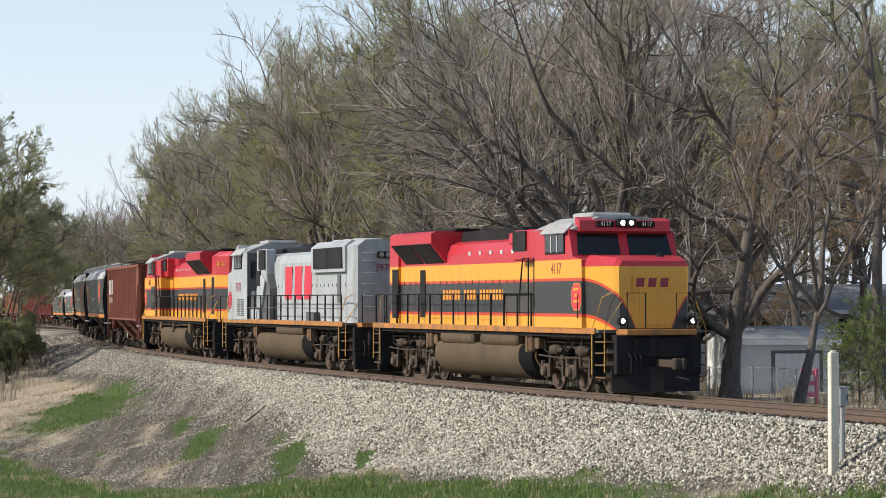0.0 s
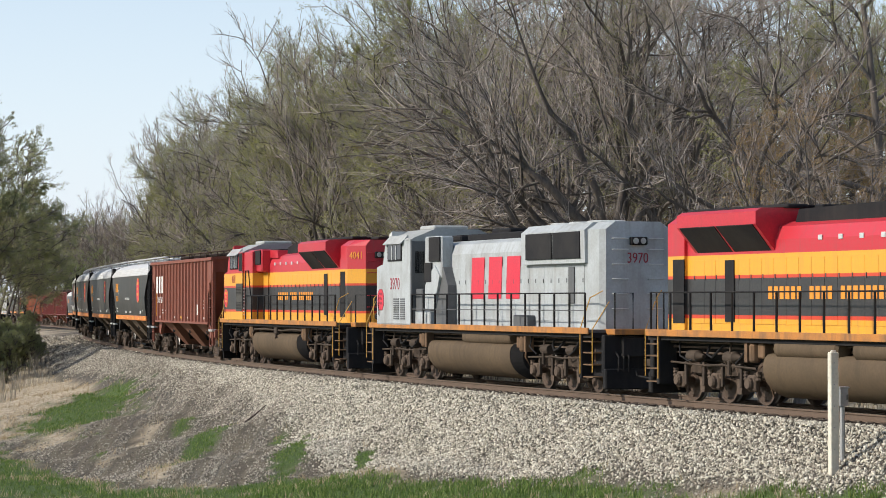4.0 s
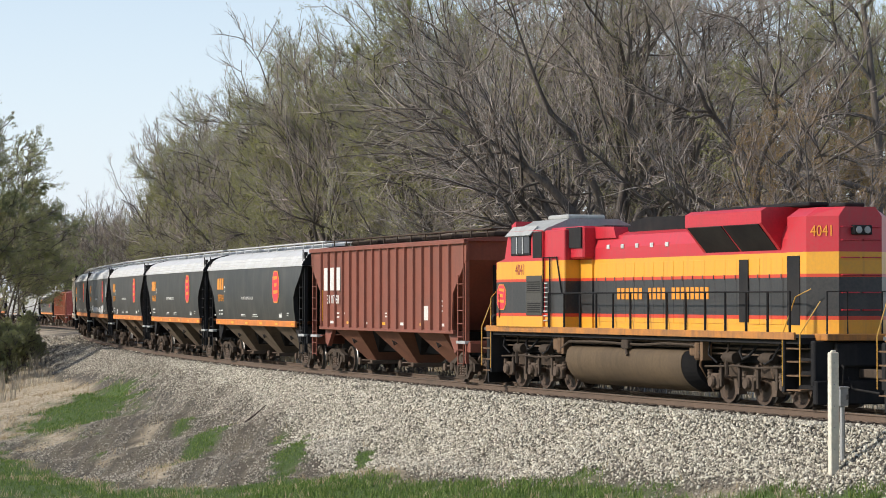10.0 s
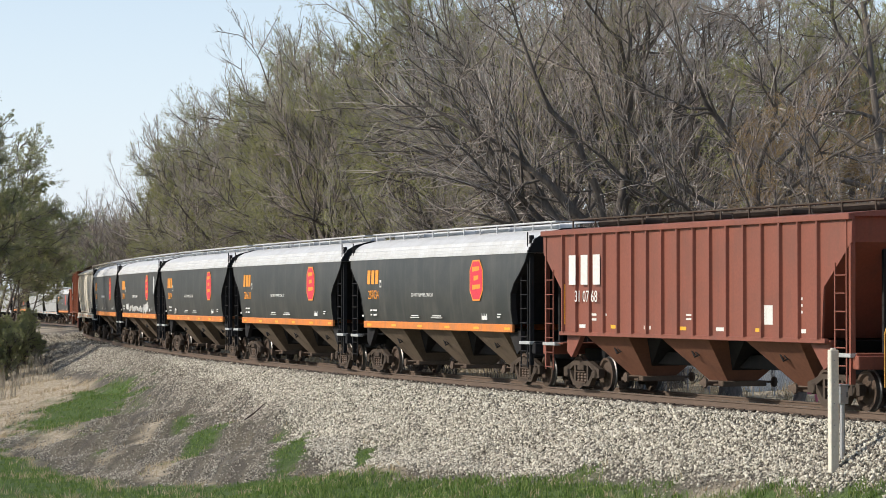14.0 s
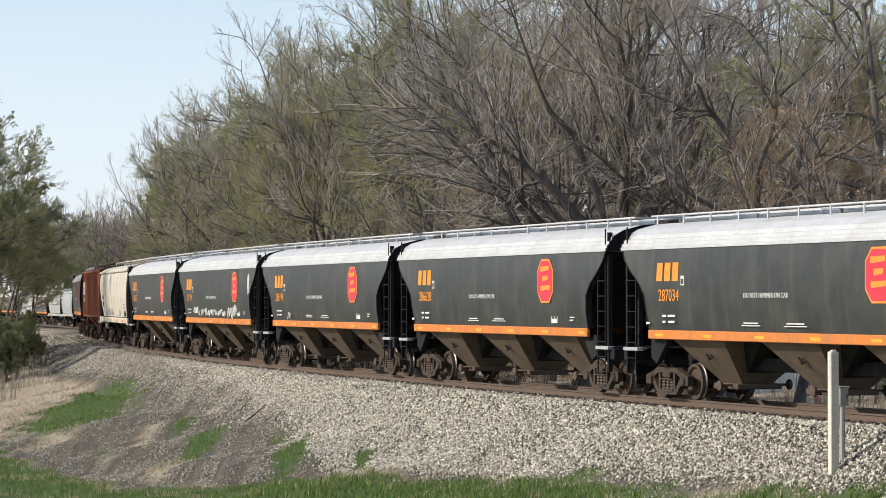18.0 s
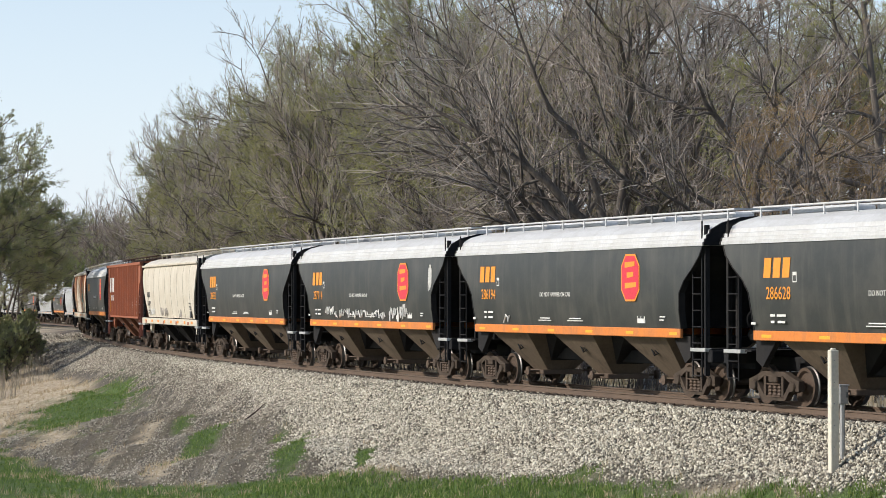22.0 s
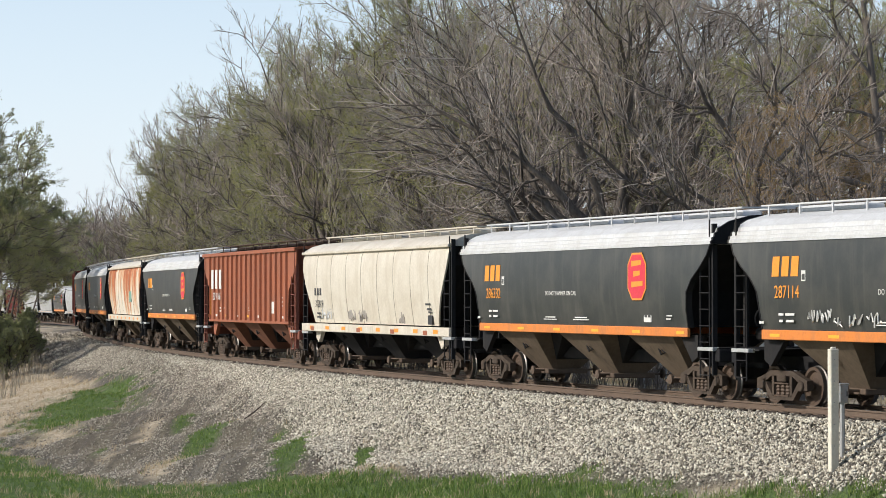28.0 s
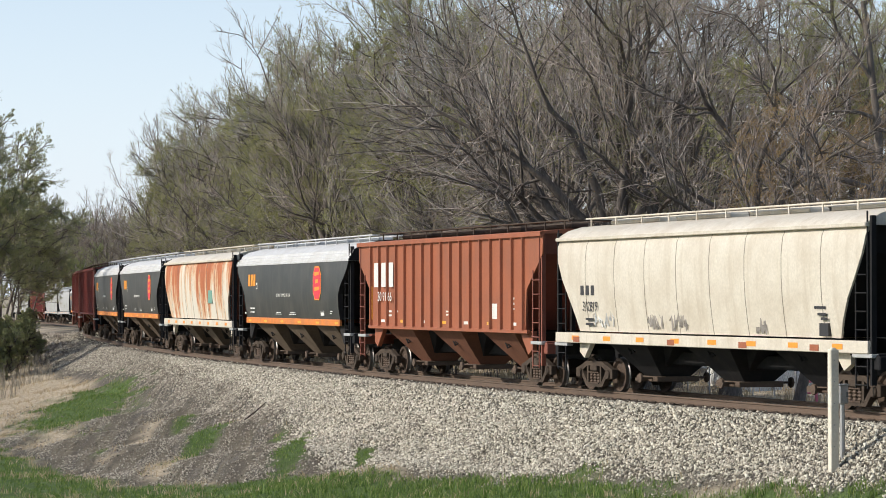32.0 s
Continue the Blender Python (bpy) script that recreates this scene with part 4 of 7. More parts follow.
def smooth_hopper(body_m, roof_m, stripe_m, end_m, funnel_m, marks=None):
    """Modern covered hopper with smooth bulging sides, a pale roof and a painted side sill."""
    H = new("hopper_car", None)
    zs = [1.76, 2.2, 2.65, 2.95, 3.25, 3.55, 3.86]
    yw = [1.50, 1.57, 1.605, 1.61, 1.61, 1.60, 1.575]
    xe = [7.0, 7.02, 7.1, 7.38, 7.85, 8.22, 8.4]
    for d in (-1, 1):
        part("side_sheet", Shape().loft([[(x * (xx / 8), d * (w - i), z) for x in (-8, -4, 0, 4, 8)] + [(x * (xx / 8), d * (w - i - .05), z) for x in (8, 4, 0, -4, -8)] for z, w, xx in zip(zs, yw, xe) for i in (0,)]), body_m, H, smooth=True)
    for sx in (-1, 1):
        part("end_sheet", Shape().loft([[(sx * (x - .25 - .9 * (3.86 - z) / 2.1), -w + .05, z), (sx * (x - .25 - .9 * (3.86 - z) / 2.1), w - .05, z), (sx * (x - .4 - .9 * (3.86 - z) / 2.1), w - .05, z), (sx * (x - .4 - .9 * (3.86 - z) / 2.1), -w + .05, z)] for x, w, z in zip(xe, yw, zs)]), end_m, H)
        for d in (-1, 1):
            part("side_flange", Shape().loft([[(sx * (x - .02), d * (w + .012), z), (sx * (x - .02), d * (w - .16), z), (sx * (x + .02), d * (w - .16), z), (sx * (x + .02), d * (w + .012), z)] for x, w, z in zip(xe, yw, zs)]), end_m, H)
    rp = [(1.61, 3.80), (1.61, 3.87), (1.575, 3.89), (1.57, 3.96), (1.52, 3.98), (1.51, 4.06), (1.44, 4.09), (1.42, 4.18), (1.1, 4.36), (.55, 4.50), (0, 4.54)]
    ring = [(-a, b) for a, b in rp] + [(a, b) for a, b in rp[::-1][1:]]
    part("roof", Shape().loft([[(x, a, b) for a, b in ring] for x in (-8.42, 8.42)]), roof_m, H)
    for sx in (-1, 1):
        part("roof_end", Shape().loft([[(x, a * 1.002, b + .004) for a, b in ring] for x in (sx * 8.42, sx * 8.5)]), end_m, H)
    for d in (-1, 1):
        sl = part("side_sill", Shape().box(-7.0, 7.0, d * 1.44, d * 1.535, 1.53, 1.76, .015), stripe_m, H)
        for k in range(6):
            part("reflector", Shape().box(-6.6 + k * 2.6, -6.15 + k * 2.6, d * 1.535, d * 1.54, 1.60, 1.67), M_MARKY, sl)
    running_board(H, 4.72, 8.2, 4.42, roof_m, 12, .74)
    hopper_common(H, [(-4.55, 1.35, .5), (0, 1.35, .5), (4.55, 1.35, .5)], funnel_m, end_m, end_m)
    return H


def stencils(H, yfun, number, brand_m, badge_fill=None, x_brand=-5.75, brand=True, numsize=.42, extras=True):
    for d in (-1, 1):
        y = lambda z: d * (yfun(z) + .006)
        if brand:
            block_letters(H, x_brand * (1 if d < 0 else -1), y(3.3), 3.22, .46, .32, .11, 3, brand_m, .14)
        if number:
            lettering("number_lettering", number, numsize, side_pose((x_brand + .05) * -d, y(2.7), 2.62), brand_m, H, .9)
        if badge_fill:
            badge(H, 4.25 if d < 0 else -4.25, y(3.0) , 3.05, 1.22, badge_fill, M_MARKO)
        if extras:
            s = 1 if d < 0 else -1
            bars(H, [(s * -6.0, 2.12, .22, .055), (s * -5.6, 2.12, .40, .055), (s * -6.0, 1.97, .16, .055), (s * -5.6, 1.97, .34, .055), (s * -.75, 2.46, 1.5, .04), (s * -1.5, 1.97, .7, .03), (s * .6, 1.97, .8, .03), (s * -1.5, 1.91, .9, .022), (s * .6, 1.91, 1.05, .022),
                     (s * 6.0, 2.95, 1.0, .045), (s * 5.8, 2.87, .7, .03), (s * 6.1, 2.05, .32, .03), (s * 6.05, 1.97, .25, .03), (s * -6.9, 1.93, .2, .06)], d * (yfun(2.2) + .012), M_MARKW)
            lettering("stencil_lettering", "DO NOT HAMMER ON CAR", .17, side_pose(s * -.75, d * (yfun(2.6) + .012), 2.62), M_MARKW, H, 1.0)
            part("stencil_box", Shape().box(s * 4.75 - .22, s * 4.75 + .22, d * (yfun(2) - .01), d * (yfun(2) + .01), 1.88, 2.2), M_MARKW, H)
            part("stencil_box_field", Shape().box(s * 4.75 - .18, s * 4.75 - .02, d * (yfun(2) - .01), d * (yfun(2) + .013), 2.0, 2.16).box(s * 4.75 + .02, s * 4.75 + .18, d * (yfun(2) - .01), d * (yfun(2) + .013), 2.0, 2.16), M_CARBLACK, H)
            part("stencil_box", Shape().box(s * -4.95 - .09, s * -4.95 + .09, d * (yfun(3) - .01), d * (yfun(3) + .006), 2.88, 3.12), M_MARKW, H)
            part("stencil_box_field", Shape().box(s * -4.95 - .065, s * -4.95 + .065, d * (yfun(3) - .01), d * (yfun(3) + .009), 2.91, 3.04), M_CARBLACK, H)


def black_hopper(number):
    H = smooth_hopper(M_CARBLACK, M_CARROOF, M_CARORANGE, M_BLACK, M_FUNNEL)
    stencils(H, lambda z: float(np.interp(z, [1.76, 2.2, 2.7, 3.2, 3.6], [1.50, 1.57, 1.605, 1.61, 1.60])), number, M_MARKO, M_MARKR)
    return H


def ribbed_hopper(body_m, number, funnel_m):
    """Older covered hopper with flat sides and outside posts."""
    H = new("hopper_car", None)
    out = [(-8.45, 4.34), (8.45, 4.34), (8.42, 3.75), (7.2, 2.75), (7.1, 1.56), (-7.1, 1.56), (-7.2, 2.75), (-8.42, 3.75)]
    for d in (-1, 1):
        part("side_sheet", Shape().prism(out, d * 1.46, d * 1.51), body_m, H)
        part("top_chord", Shape().box(-8.45, 8.45, d * 1.46, d * 1.60, 4.24, 4.38, .015), body_m, H)
        part("side_sill", Shape().box(-7.3, 7.3, d * 1.44, d * 1.545, 1.50, 1.61, .012), body_m, H)
        for k in range(17):
            x = -7.0 + k * 14.0 / 16
            part("side_post", Shape().prism([(x - .06, d * 1.51), (x - .035, d * 1.595), (x + .035, d * 1.595), (x + .06, d * 1.51)], 1.6, 4.26, "z"), body_m, H)
        for k in range(7):
            part("reflector", Shape().box(-6.0 + k * 2.0, -5.6 + k * 2.0, d * 1.51, d * 1.516, 1.72, 1.81), M_MARKY if k % 2 else M_MARKW, H)
    part("roof", Shape().loft([[(x, a, b) for a, b in [(-1.57, 4.32), (-1.55, 4.385), (-.7, 4.46), (.7, 4.46), (1.55, 4.385), (1.57, 4.32)]] for x in (-8.45, 8.45)]), body_m, H)
    for sx in (-1, 1):
        part("end_sheet", Shape().prism([(sx * 8.3, 4.32), (sx * 8.2, 3.75), (sx * 6.0, 1.6), (sx * 5.8, 1.6), (sx * 8.0, 3.95), (sx * 8.0, 4.32)], -1.46, 1.46), M_CARBROWN, H)
    running_board(H, 4.72, 8.3, 4.42, M_TRUCKGREY, 12, .74)
    hopper_common(H, [(-4.55, 1.35, .5), (0, 1.35, .5), (4.55, 1.35, .5)], funnel_m, body_m, M_CARBROWN)
    for d in (-1, 1):
        s = 1 if d < 0 else -1
        if number:
            block_letters(H, s * -5.5, d * 1.597, 3.28, .80, .44, .34, 3, M_MARKW, .0, "tall white brand lettering as plain blocks")
            lettering("number_lettering", " ".join(number[k:k + 2] for k in (0, 2, 4)), .44, side_pose(s * -5.4, d * 1.598, 2.55), M_MARKW, H, .95)
            part("stencil_box", Shape().box(s * 4.6 - .24, s * 4.6 + .24, d * 1.51, d * 1.515, 1.9, 2.35), M_MARKW, H)
            bars(H, [(s * -5.1, 2.08, .4, .06), (s * -4.4, 2.08, .3, .06), (s * -5.1, 1.95, .4, .06), (s * .6, 2.1, .4, .05), (s * .6, 2.0, .4, .05), (s * 6.1, 2.5, .3, .06), (s * 6.1, 2.35, .3, .06), (s * 6.1, 2.2, .3, .06)], d * 1.512, M_MARKW)
        part("grab_strip", Shape().box(s * -7.0, s * -6.94, d * 1.51, d * 1.54, 1.8, 2.9), M_MARKY, H)
        part("grab_strip", Shape().box(s * 6.94, s * 7.0, d * 1.51, d * 1.54, 1.8, 2.9), M_MARKY, H)
    return H


def round_hopper(body_m, number, mark_m, funnel_m, rust=None):
    """Covered hopper with a rounded shell, welded seams and a deep side sill."""
    H = new("hopper_car", None)
    zs = [1.62, 2.0, 2.5, 3.0, 3.5, 3.9, 4.12]
    yw = [1.44, 1.50, 1.56, 1.59, 1.59, 1.55, 1.46]
    xe = [6.95, 7.12, 7.42, 7.80, 8.1, 8.2, 8.22]
    for d in (-1, 1):
        part("side_sheet", Shape().loft([[(x * (xx / 8), d * w, z) for x in (-8, -4, 0, 4, 8)] + [(x * (xx / 8), d * (w - .05), z) for x in (8, 4, 0, -4, -8)] for z, w, xx in zip(zs, yw, xe)]), rust or body_m, H, smooth=True)
        part("side_sill", Shape().box(-8.3, 8.3, d * 1.40, d * 1.58, 1.30, 1.58, .015), body_m, H)
        part("eave", Shape().box(-8.25, 8.25, d * 1.44, d * 1.60, 4.06, 4.16, .015), body_m, H)
        for k in range(8):
            x = -6.3 + k * 1.8
            part("weld_seam", Shape().loft([[(x - .014, d * (w - .004), z), (x - .008, d * (w + .008), z), (x + .008, d * (w + .008), z), (x + .014, d * (w - .004), z)] for z, w in zip(zs, yw)]), M_SEAM, H)
        for k in range(8):
            part("reflector", Shape().box(-7.2 + k * 2.0, -6.75 + k * 2.0, d * 1.58, d * 1.586, 1.38, 1.5), M_MARKO, H)
    for sx in (-1, 1):
        # end sheets black, or brown where the sides are rusted
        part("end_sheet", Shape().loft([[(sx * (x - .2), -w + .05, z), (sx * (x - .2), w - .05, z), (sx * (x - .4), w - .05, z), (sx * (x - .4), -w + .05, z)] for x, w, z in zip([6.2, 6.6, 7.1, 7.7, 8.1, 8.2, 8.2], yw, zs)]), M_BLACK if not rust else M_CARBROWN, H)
    rp = [(1.56, 4.10), (1.45, 4.22), (1.2, 4.36), (.8, 4.47), (.3, 4.52)]
    part("roof", Shape().loft([[(x, a, b) for a, b in [(-p, q) for p, q in rp] + [(p, q) for p, q in rp[::-1]]] for x in (-8.25, 8.25)]), body_m, H, smooth=True)
    running_board(H, 4.72, 8.1, 4.44, body_m, 11)
    hopper_common(H, [(-4.55, 1.35, .5), (0, 1.35, .5), (4.55, 1.35, .5)], funnel_m, body_m, M_BLACK)
    for d in (-1, 1):
        s = 1 if d < 0 else -1
        if number:
            block_letters(H, s * -6.2, d * 1.575, 2.72, .26, .21, .12, 3, mark_m, 0)
            lettering("number_lettering", number, .36, side_pose(s * -6.05, d * 1.57, 2.28), mark_m, H, .9)
            bars(H, [(s * -6.1, 1.95, .5, .06), (s * -6.1, 1.82, .5, .06), (s * 6.2, 2.3, .5, .06), (s * 6.3, 2.15, .4, .06), (s * 6.4, 2.05, .3, .06)], d * 1.55, mark_m)
            part("stencil_box", Shape().box(s * 6.35 - .2, s * 6.35 + .2, d * 1.45, d * 1.535, 1.66, 1.95), mark_m, H)
    return H


def rust_streaks(name):
    """Pale paint with orange rust running down in wide streaks."""
    m, nt, b = nodes_of(name)
    co = nt.nodes.new("ShaderNodeTexCoord").outputs["Object"]
    st = noise_node(nt, co, .62, 5, .62, (1.4, 1.4, .16))
    fine = noise_node(nt, co, 6, 6, .7, (1, 1, .4))
    mixed = calc(nt, "ADD", calc(nt, "MULTIPLY", st, .8), calc(nt, "MULTIPLY", fine, .22))
    sep = nt.nodes.new("ShaderNodeSeparateXYZ")
    nt.links.new(co, sep.inputs[0])
    mixed = calc(nt, "ADD", mixed, calc(nt, "MULTIPLY", calc(nt, "SUBTRACT", sep.outputs[2], 3.1), .055))          # the rust runs down from the eave
    c = ramp(nt, mixed, [(.43, (.60, .56, .48)), (.50, (.55, .38, .24)), (.56, (.42, .13, .045)), (.72, (.26, .07, .03))])
    nt.links.new(c, b.inputs["Base Color"])
    b.inputs["Roughness"].default_value = .7
    relief(nt, b, fine, .15, .01)
    return m


M_RUSTY = rust_streaks("rust_streaked_white_paint")

def scrawl(H, x, z, w, h, y, material, seed, strokes=4):
    """Sprayed scribble in plain loops and zigzags."""
    rng = random.Random(seed)
    sh = Shape()
    for k in range(strokes):
        x0 = x + (k / strokes - .5) * w
        n = rng.randint(5, 9)
        sh.tube([(x0 + (j / n + rng.uniform(-.12, .2)) * w / strokes, y, z + rng.uniform(-.5, .5) * h) for j in range(n)], .022, 4)
    part("scrawl", sh, material, H, "sprayed scribble")


# ---------------------------------------------------------------- the train, head first
M_FADED = paint("faded_sprayed_paint", (.36, .33, .30), (.5, .45, .38), .7, .5)
M_TEAL = paint("faded_teal_paint", (.12, .32, .26), (.3, .28, .22), .6, .4)
TRAIN = "freight train"
_l = locomotive("red", "4117")
VEHICLES.append((tagged(_l, "red, yellow and black lead diesel locomotive with lit headlights", "locomotive", TRAIN), 0, 6.6))
_l = locomotive("grey", "3970")
VEHICLES.append((tagged(_l, "faded grey diesel locomotive with large red letter blocks", "locomotive", TRAIN), 1, 6.6))
_l = locomotive("red", "4041")
VEHICLES.append((tagged(_l, "red, yellow and black trailing diesel locomotive coupled cab backwards", "locomotive", TRAIN), 2, 6.6))

KINDS = [("brown", "310768"), ("black", "287034"), ("black", "286628"), ("black", "286194"), ("black", "287114"), ("black", "286332"), ("cream", "312819"),
         ("rust", "309166"), ("black", ""), ("rusty", ""), ("black2", ""), ("black2", ""), ("red", ""), ("red", ""), ("rust2", ""), ("black2", ""), ("silver", ""), ("silver", ""),
         ("black2", ""), ("silver", ""), ("black2", ""), ("silver", ""), ("silver", ""), ("red", ""), ("silver", "")]
LABELS = {"brown": "oxide brown ribbed covered hopper car with white letter blocks", "rust": "faded orange-brown ribbed covered hopper car, sun-bleached", "red": "dark red ribbed covered hopper car",
          "rust2": "rusty orange-brown ribbed covered hopper car", "black": "charcoal covered hopper car with pale roof and orange sill", "black2": "charcoal covered hopper car with pale roof and orange sill",
          "cream": "cream covered hopper car with rounded sides and faint scrawls", "rusty": "white covered hopper car streaked with orange rust", "silver": "pale grey covered hopper car with rounded sides"}
_made = {}
for _i, (_k, _num) in enumerate(KINDS):
    if (_k, _num) in _made:
        _h = copy_thing(_made[_k, _num], pose(0, 0, 0))
        for _o in _h.children_recursive:
            if _o.name.startswith("wheelset"):
                WHEELS.append((_o, 0, .457))
    else:
        if _k in ("black", "black2"):
            _h = black_hopper(_num)
        elif _k in ("brown", "rust", "red", "rust2"):
            _h = ribbed_hopper({"brown": M_CARBROWN, "rust": M_CARRUST, "red": M_CARRED, "rust2": M_CARRUST}[_k], _num, M_FUNNELBR)
        elif _k == "cream":
            # funnels black below the cream body
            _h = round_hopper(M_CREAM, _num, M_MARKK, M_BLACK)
        elif _k == "rusty":
            _h = round_hopper(M_CREAM, "", M_MARKK, M_FUNNEL, M_RUSTY)
        else:
            # funnels black below the pale grey body
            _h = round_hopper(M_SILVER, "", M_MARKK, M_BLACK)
        if _num == "287114":
            for _j, (_a, _b, _c, _d) in enumerate(((-4.1, 2.05, 1.5, .42), (-2.4, 2.0, 1.3, .36), (-.6, 1.98, 1.8, .3), (1.4, 2.0, 1.6, .34), (3.2, 1.98, 1.0, .5), (4.2, 2.1, .8, .5), (7.0, 3.2, .3, .9))):
                scrawl(_h, _a, _b, _c, _d, -1.575 if _b < 3 else -1.615, M_MARKW, _j, 4)
        if _num == "286194":
            scrawl(_h, -4.4, 2.0, .5, .5, -1.57, M_MARKW, 3, 1)
        if _k == "cream":
            for _j, (_a, _b, _c, _d) in enumerate(((-5.3, 1.95, 1.3, .5), (-2.2, 1.9, .9, .4), (-.9, 1.9, 1.0, .45), (3.4, 1.85, .5, .4))):
                scrawl(_h, _a, _b, _c, _d, -1.50, M_GREYLITE if _j == 0 else M_FADED, 20 + _j, 4)
            for _a in (-6.9, -1.2, 2.6, 6.0):
                part("rust_patch", Shape().box(_a - .2, _a + .2, -1.588, -1.58, 1.33, 1.47), M_CARRUST, _h)
        if _k == "rusty":
            part("paint_patch", Shape().box(3.0, 3.9, -1.585, -1.55, 2.3, 2.85), M_TEAL, _h, "teal painted patch")
        tagged(_h, LABELS[_k], "hopper car", TRAIN)
        _made[_k, _num] = _h
    VEHICLES.append((_h, 3 + _i, 6.85))
# ---------------------------------------------------------------- ground
def grid_lines(lo, hi, fine_lo, fine_hi, step, grow=1.25):
    a = list(np.arange(fine_lo, fine_hi, step))
    s = step
    while a[-1] < hi:
        s *= grow
        a.append(a[-1] + s)
    b, s, x = [], step, fine_lo
    while x > lo:
        s *= grow
        x -= s
        b.append(x)
    return np.array(b[::-1] + a)


# patches on the bank: place along the track, distance from it, half lengths along and down the bank, kind (1 green, 2 dry)
PATCHES = [(-48, 6.8, 8.0, 3.6, 1), (-52, 4.8, 4.0, 1.4, 1), (-30, 6.0, .8, .8, 1), (-22.0, 7.4, 1.1, 2.4, 1), (-25, 5.6, .6, .8, 1), (-13.2, 6.6, 1.2, 2.0, 1), (-20.6, 4.9, .5, .6, 1),
           (-10, 5.4, .7, .9, 1), (-26, 9.6, .7, .7, 1), (-16.5, 9.6, 1.6, 1.4, 2), (-30.5, 7.0, .8, 1.8, 2), (-6, 6.6, 2.4, .8, 2), (-36, 9.6, 2.2, 1.8, 2), (-27, 8.4, .6, 2.0, 2)]
# lower edge of the gravel: place along the track, distance from it
EDGE_S, EDGE_R = [-160, -75, -60, -46, -31, -23, -13, -10, -9.5, -4, 0, 4, 8, 12, 16, 30], [26, 18, 14, 10.8, 12.0, 12.0, 11.8, 8.9, 7.0, 6.6, 5.5, 4.45, 3.95, 3.75, 3.65, 3.65]
# upper edge of the straw slope
STRAW_S, STRAW_R = [-400, -75, -67, -56, -47, -41], [5.0, 4.6, 4.0, 4.4, 5.6, 9.5]


def rills(s, lat):
    """Streaks of washed soil and gravel that run slantwise down the bank, -1 to 1."""
    u = s - 2.2 * lat + .35 * np.sin(lat * 1.3 + s * .2)
    return (np.sin(1.5 * u + 1.3 * np.sin(.55 * u)) + .8 * np.sin(3.7 * u + .5 * lat) + .55 * np.sin(8.3 * u + lat)) / 2.0


def cover(x, y):
    """Shares of green grass and dry straw on the ground."""
    lat, along = track_frame(x, y)
    wob = .55 * ripple(x, y, 1.3, 1.0) + .35 * ripple(x, y, .45, 5.0)
    edge = np.interp(along, EDGE_S, EDGE_R)
    green = np.clip((lat - edge + wob) / .7, 0, 1)
    back = np.clip((-lat - 4.2 + 1.2 * wob) / 1.5, 0, 1)
    straw = back * .9
    green = green + back * np.clip(ripple(x, y, 4.0, 2.0) - .2, 0, 1) * .6
    for cs, cl, a, b, kind in PATCHES:
        u, w = (along - cs - 2.2 * (lat - cl)) / a, (lat - cl) / b
        k = np.clip((1.1 - np.hypot(u, w) + .6 * wob + .3 * ripple(x, y, .22, 9.0)) / .4, 0, 1)
        if kind == 1:
            green = np.maximum(green, k)
        else:
            straw = np.maximum(straw, k)
    dry = np.clip((lat - edge - .1) / .3, 0, 1) * np.clip(ripple(x, y, 1.1, 7.0) * 1.6 + .1 + (along > -12) * .25, 0, 1)
    straw = np.maximum(straw * (1 - .9 * np.clip(green, 0, 1) * (np.abs(lat) < 14)), dry * .8)
    slope = np.clip((lat - np.interp(along, STRAW_S, STRAW_R) + .6 * wob) / .6, 0, 1) * (along < -38)
    straw = np.maximum(straw, slope * (1 - green))
    return np.clip(green, 0, 1), np.clip(straw, 0, 1), lat, along


GX = grid_lines(-2500, 2500, -34, 22, .35)
GY = grid_lines(-1500, 3500, 46, 150, .45, 1.2)
_x, _y = np.meshgrid(GX, GY)
_x, _y = _x.ravel(), _y.ravel()
_v = np.stack([_x, _y, ground_z(_x, _y)], 1)
_i = np.arange(len(_v)).reshape(len(GY), len(GX))
_f = np.stack([_i[:-1, :-1], _i[:-1, 1:], _i[1:, 1:], _i[1:, :-1]], -1).reshape(-1, 4)
_g, _s, _lat, _along = cover(_x, _y)


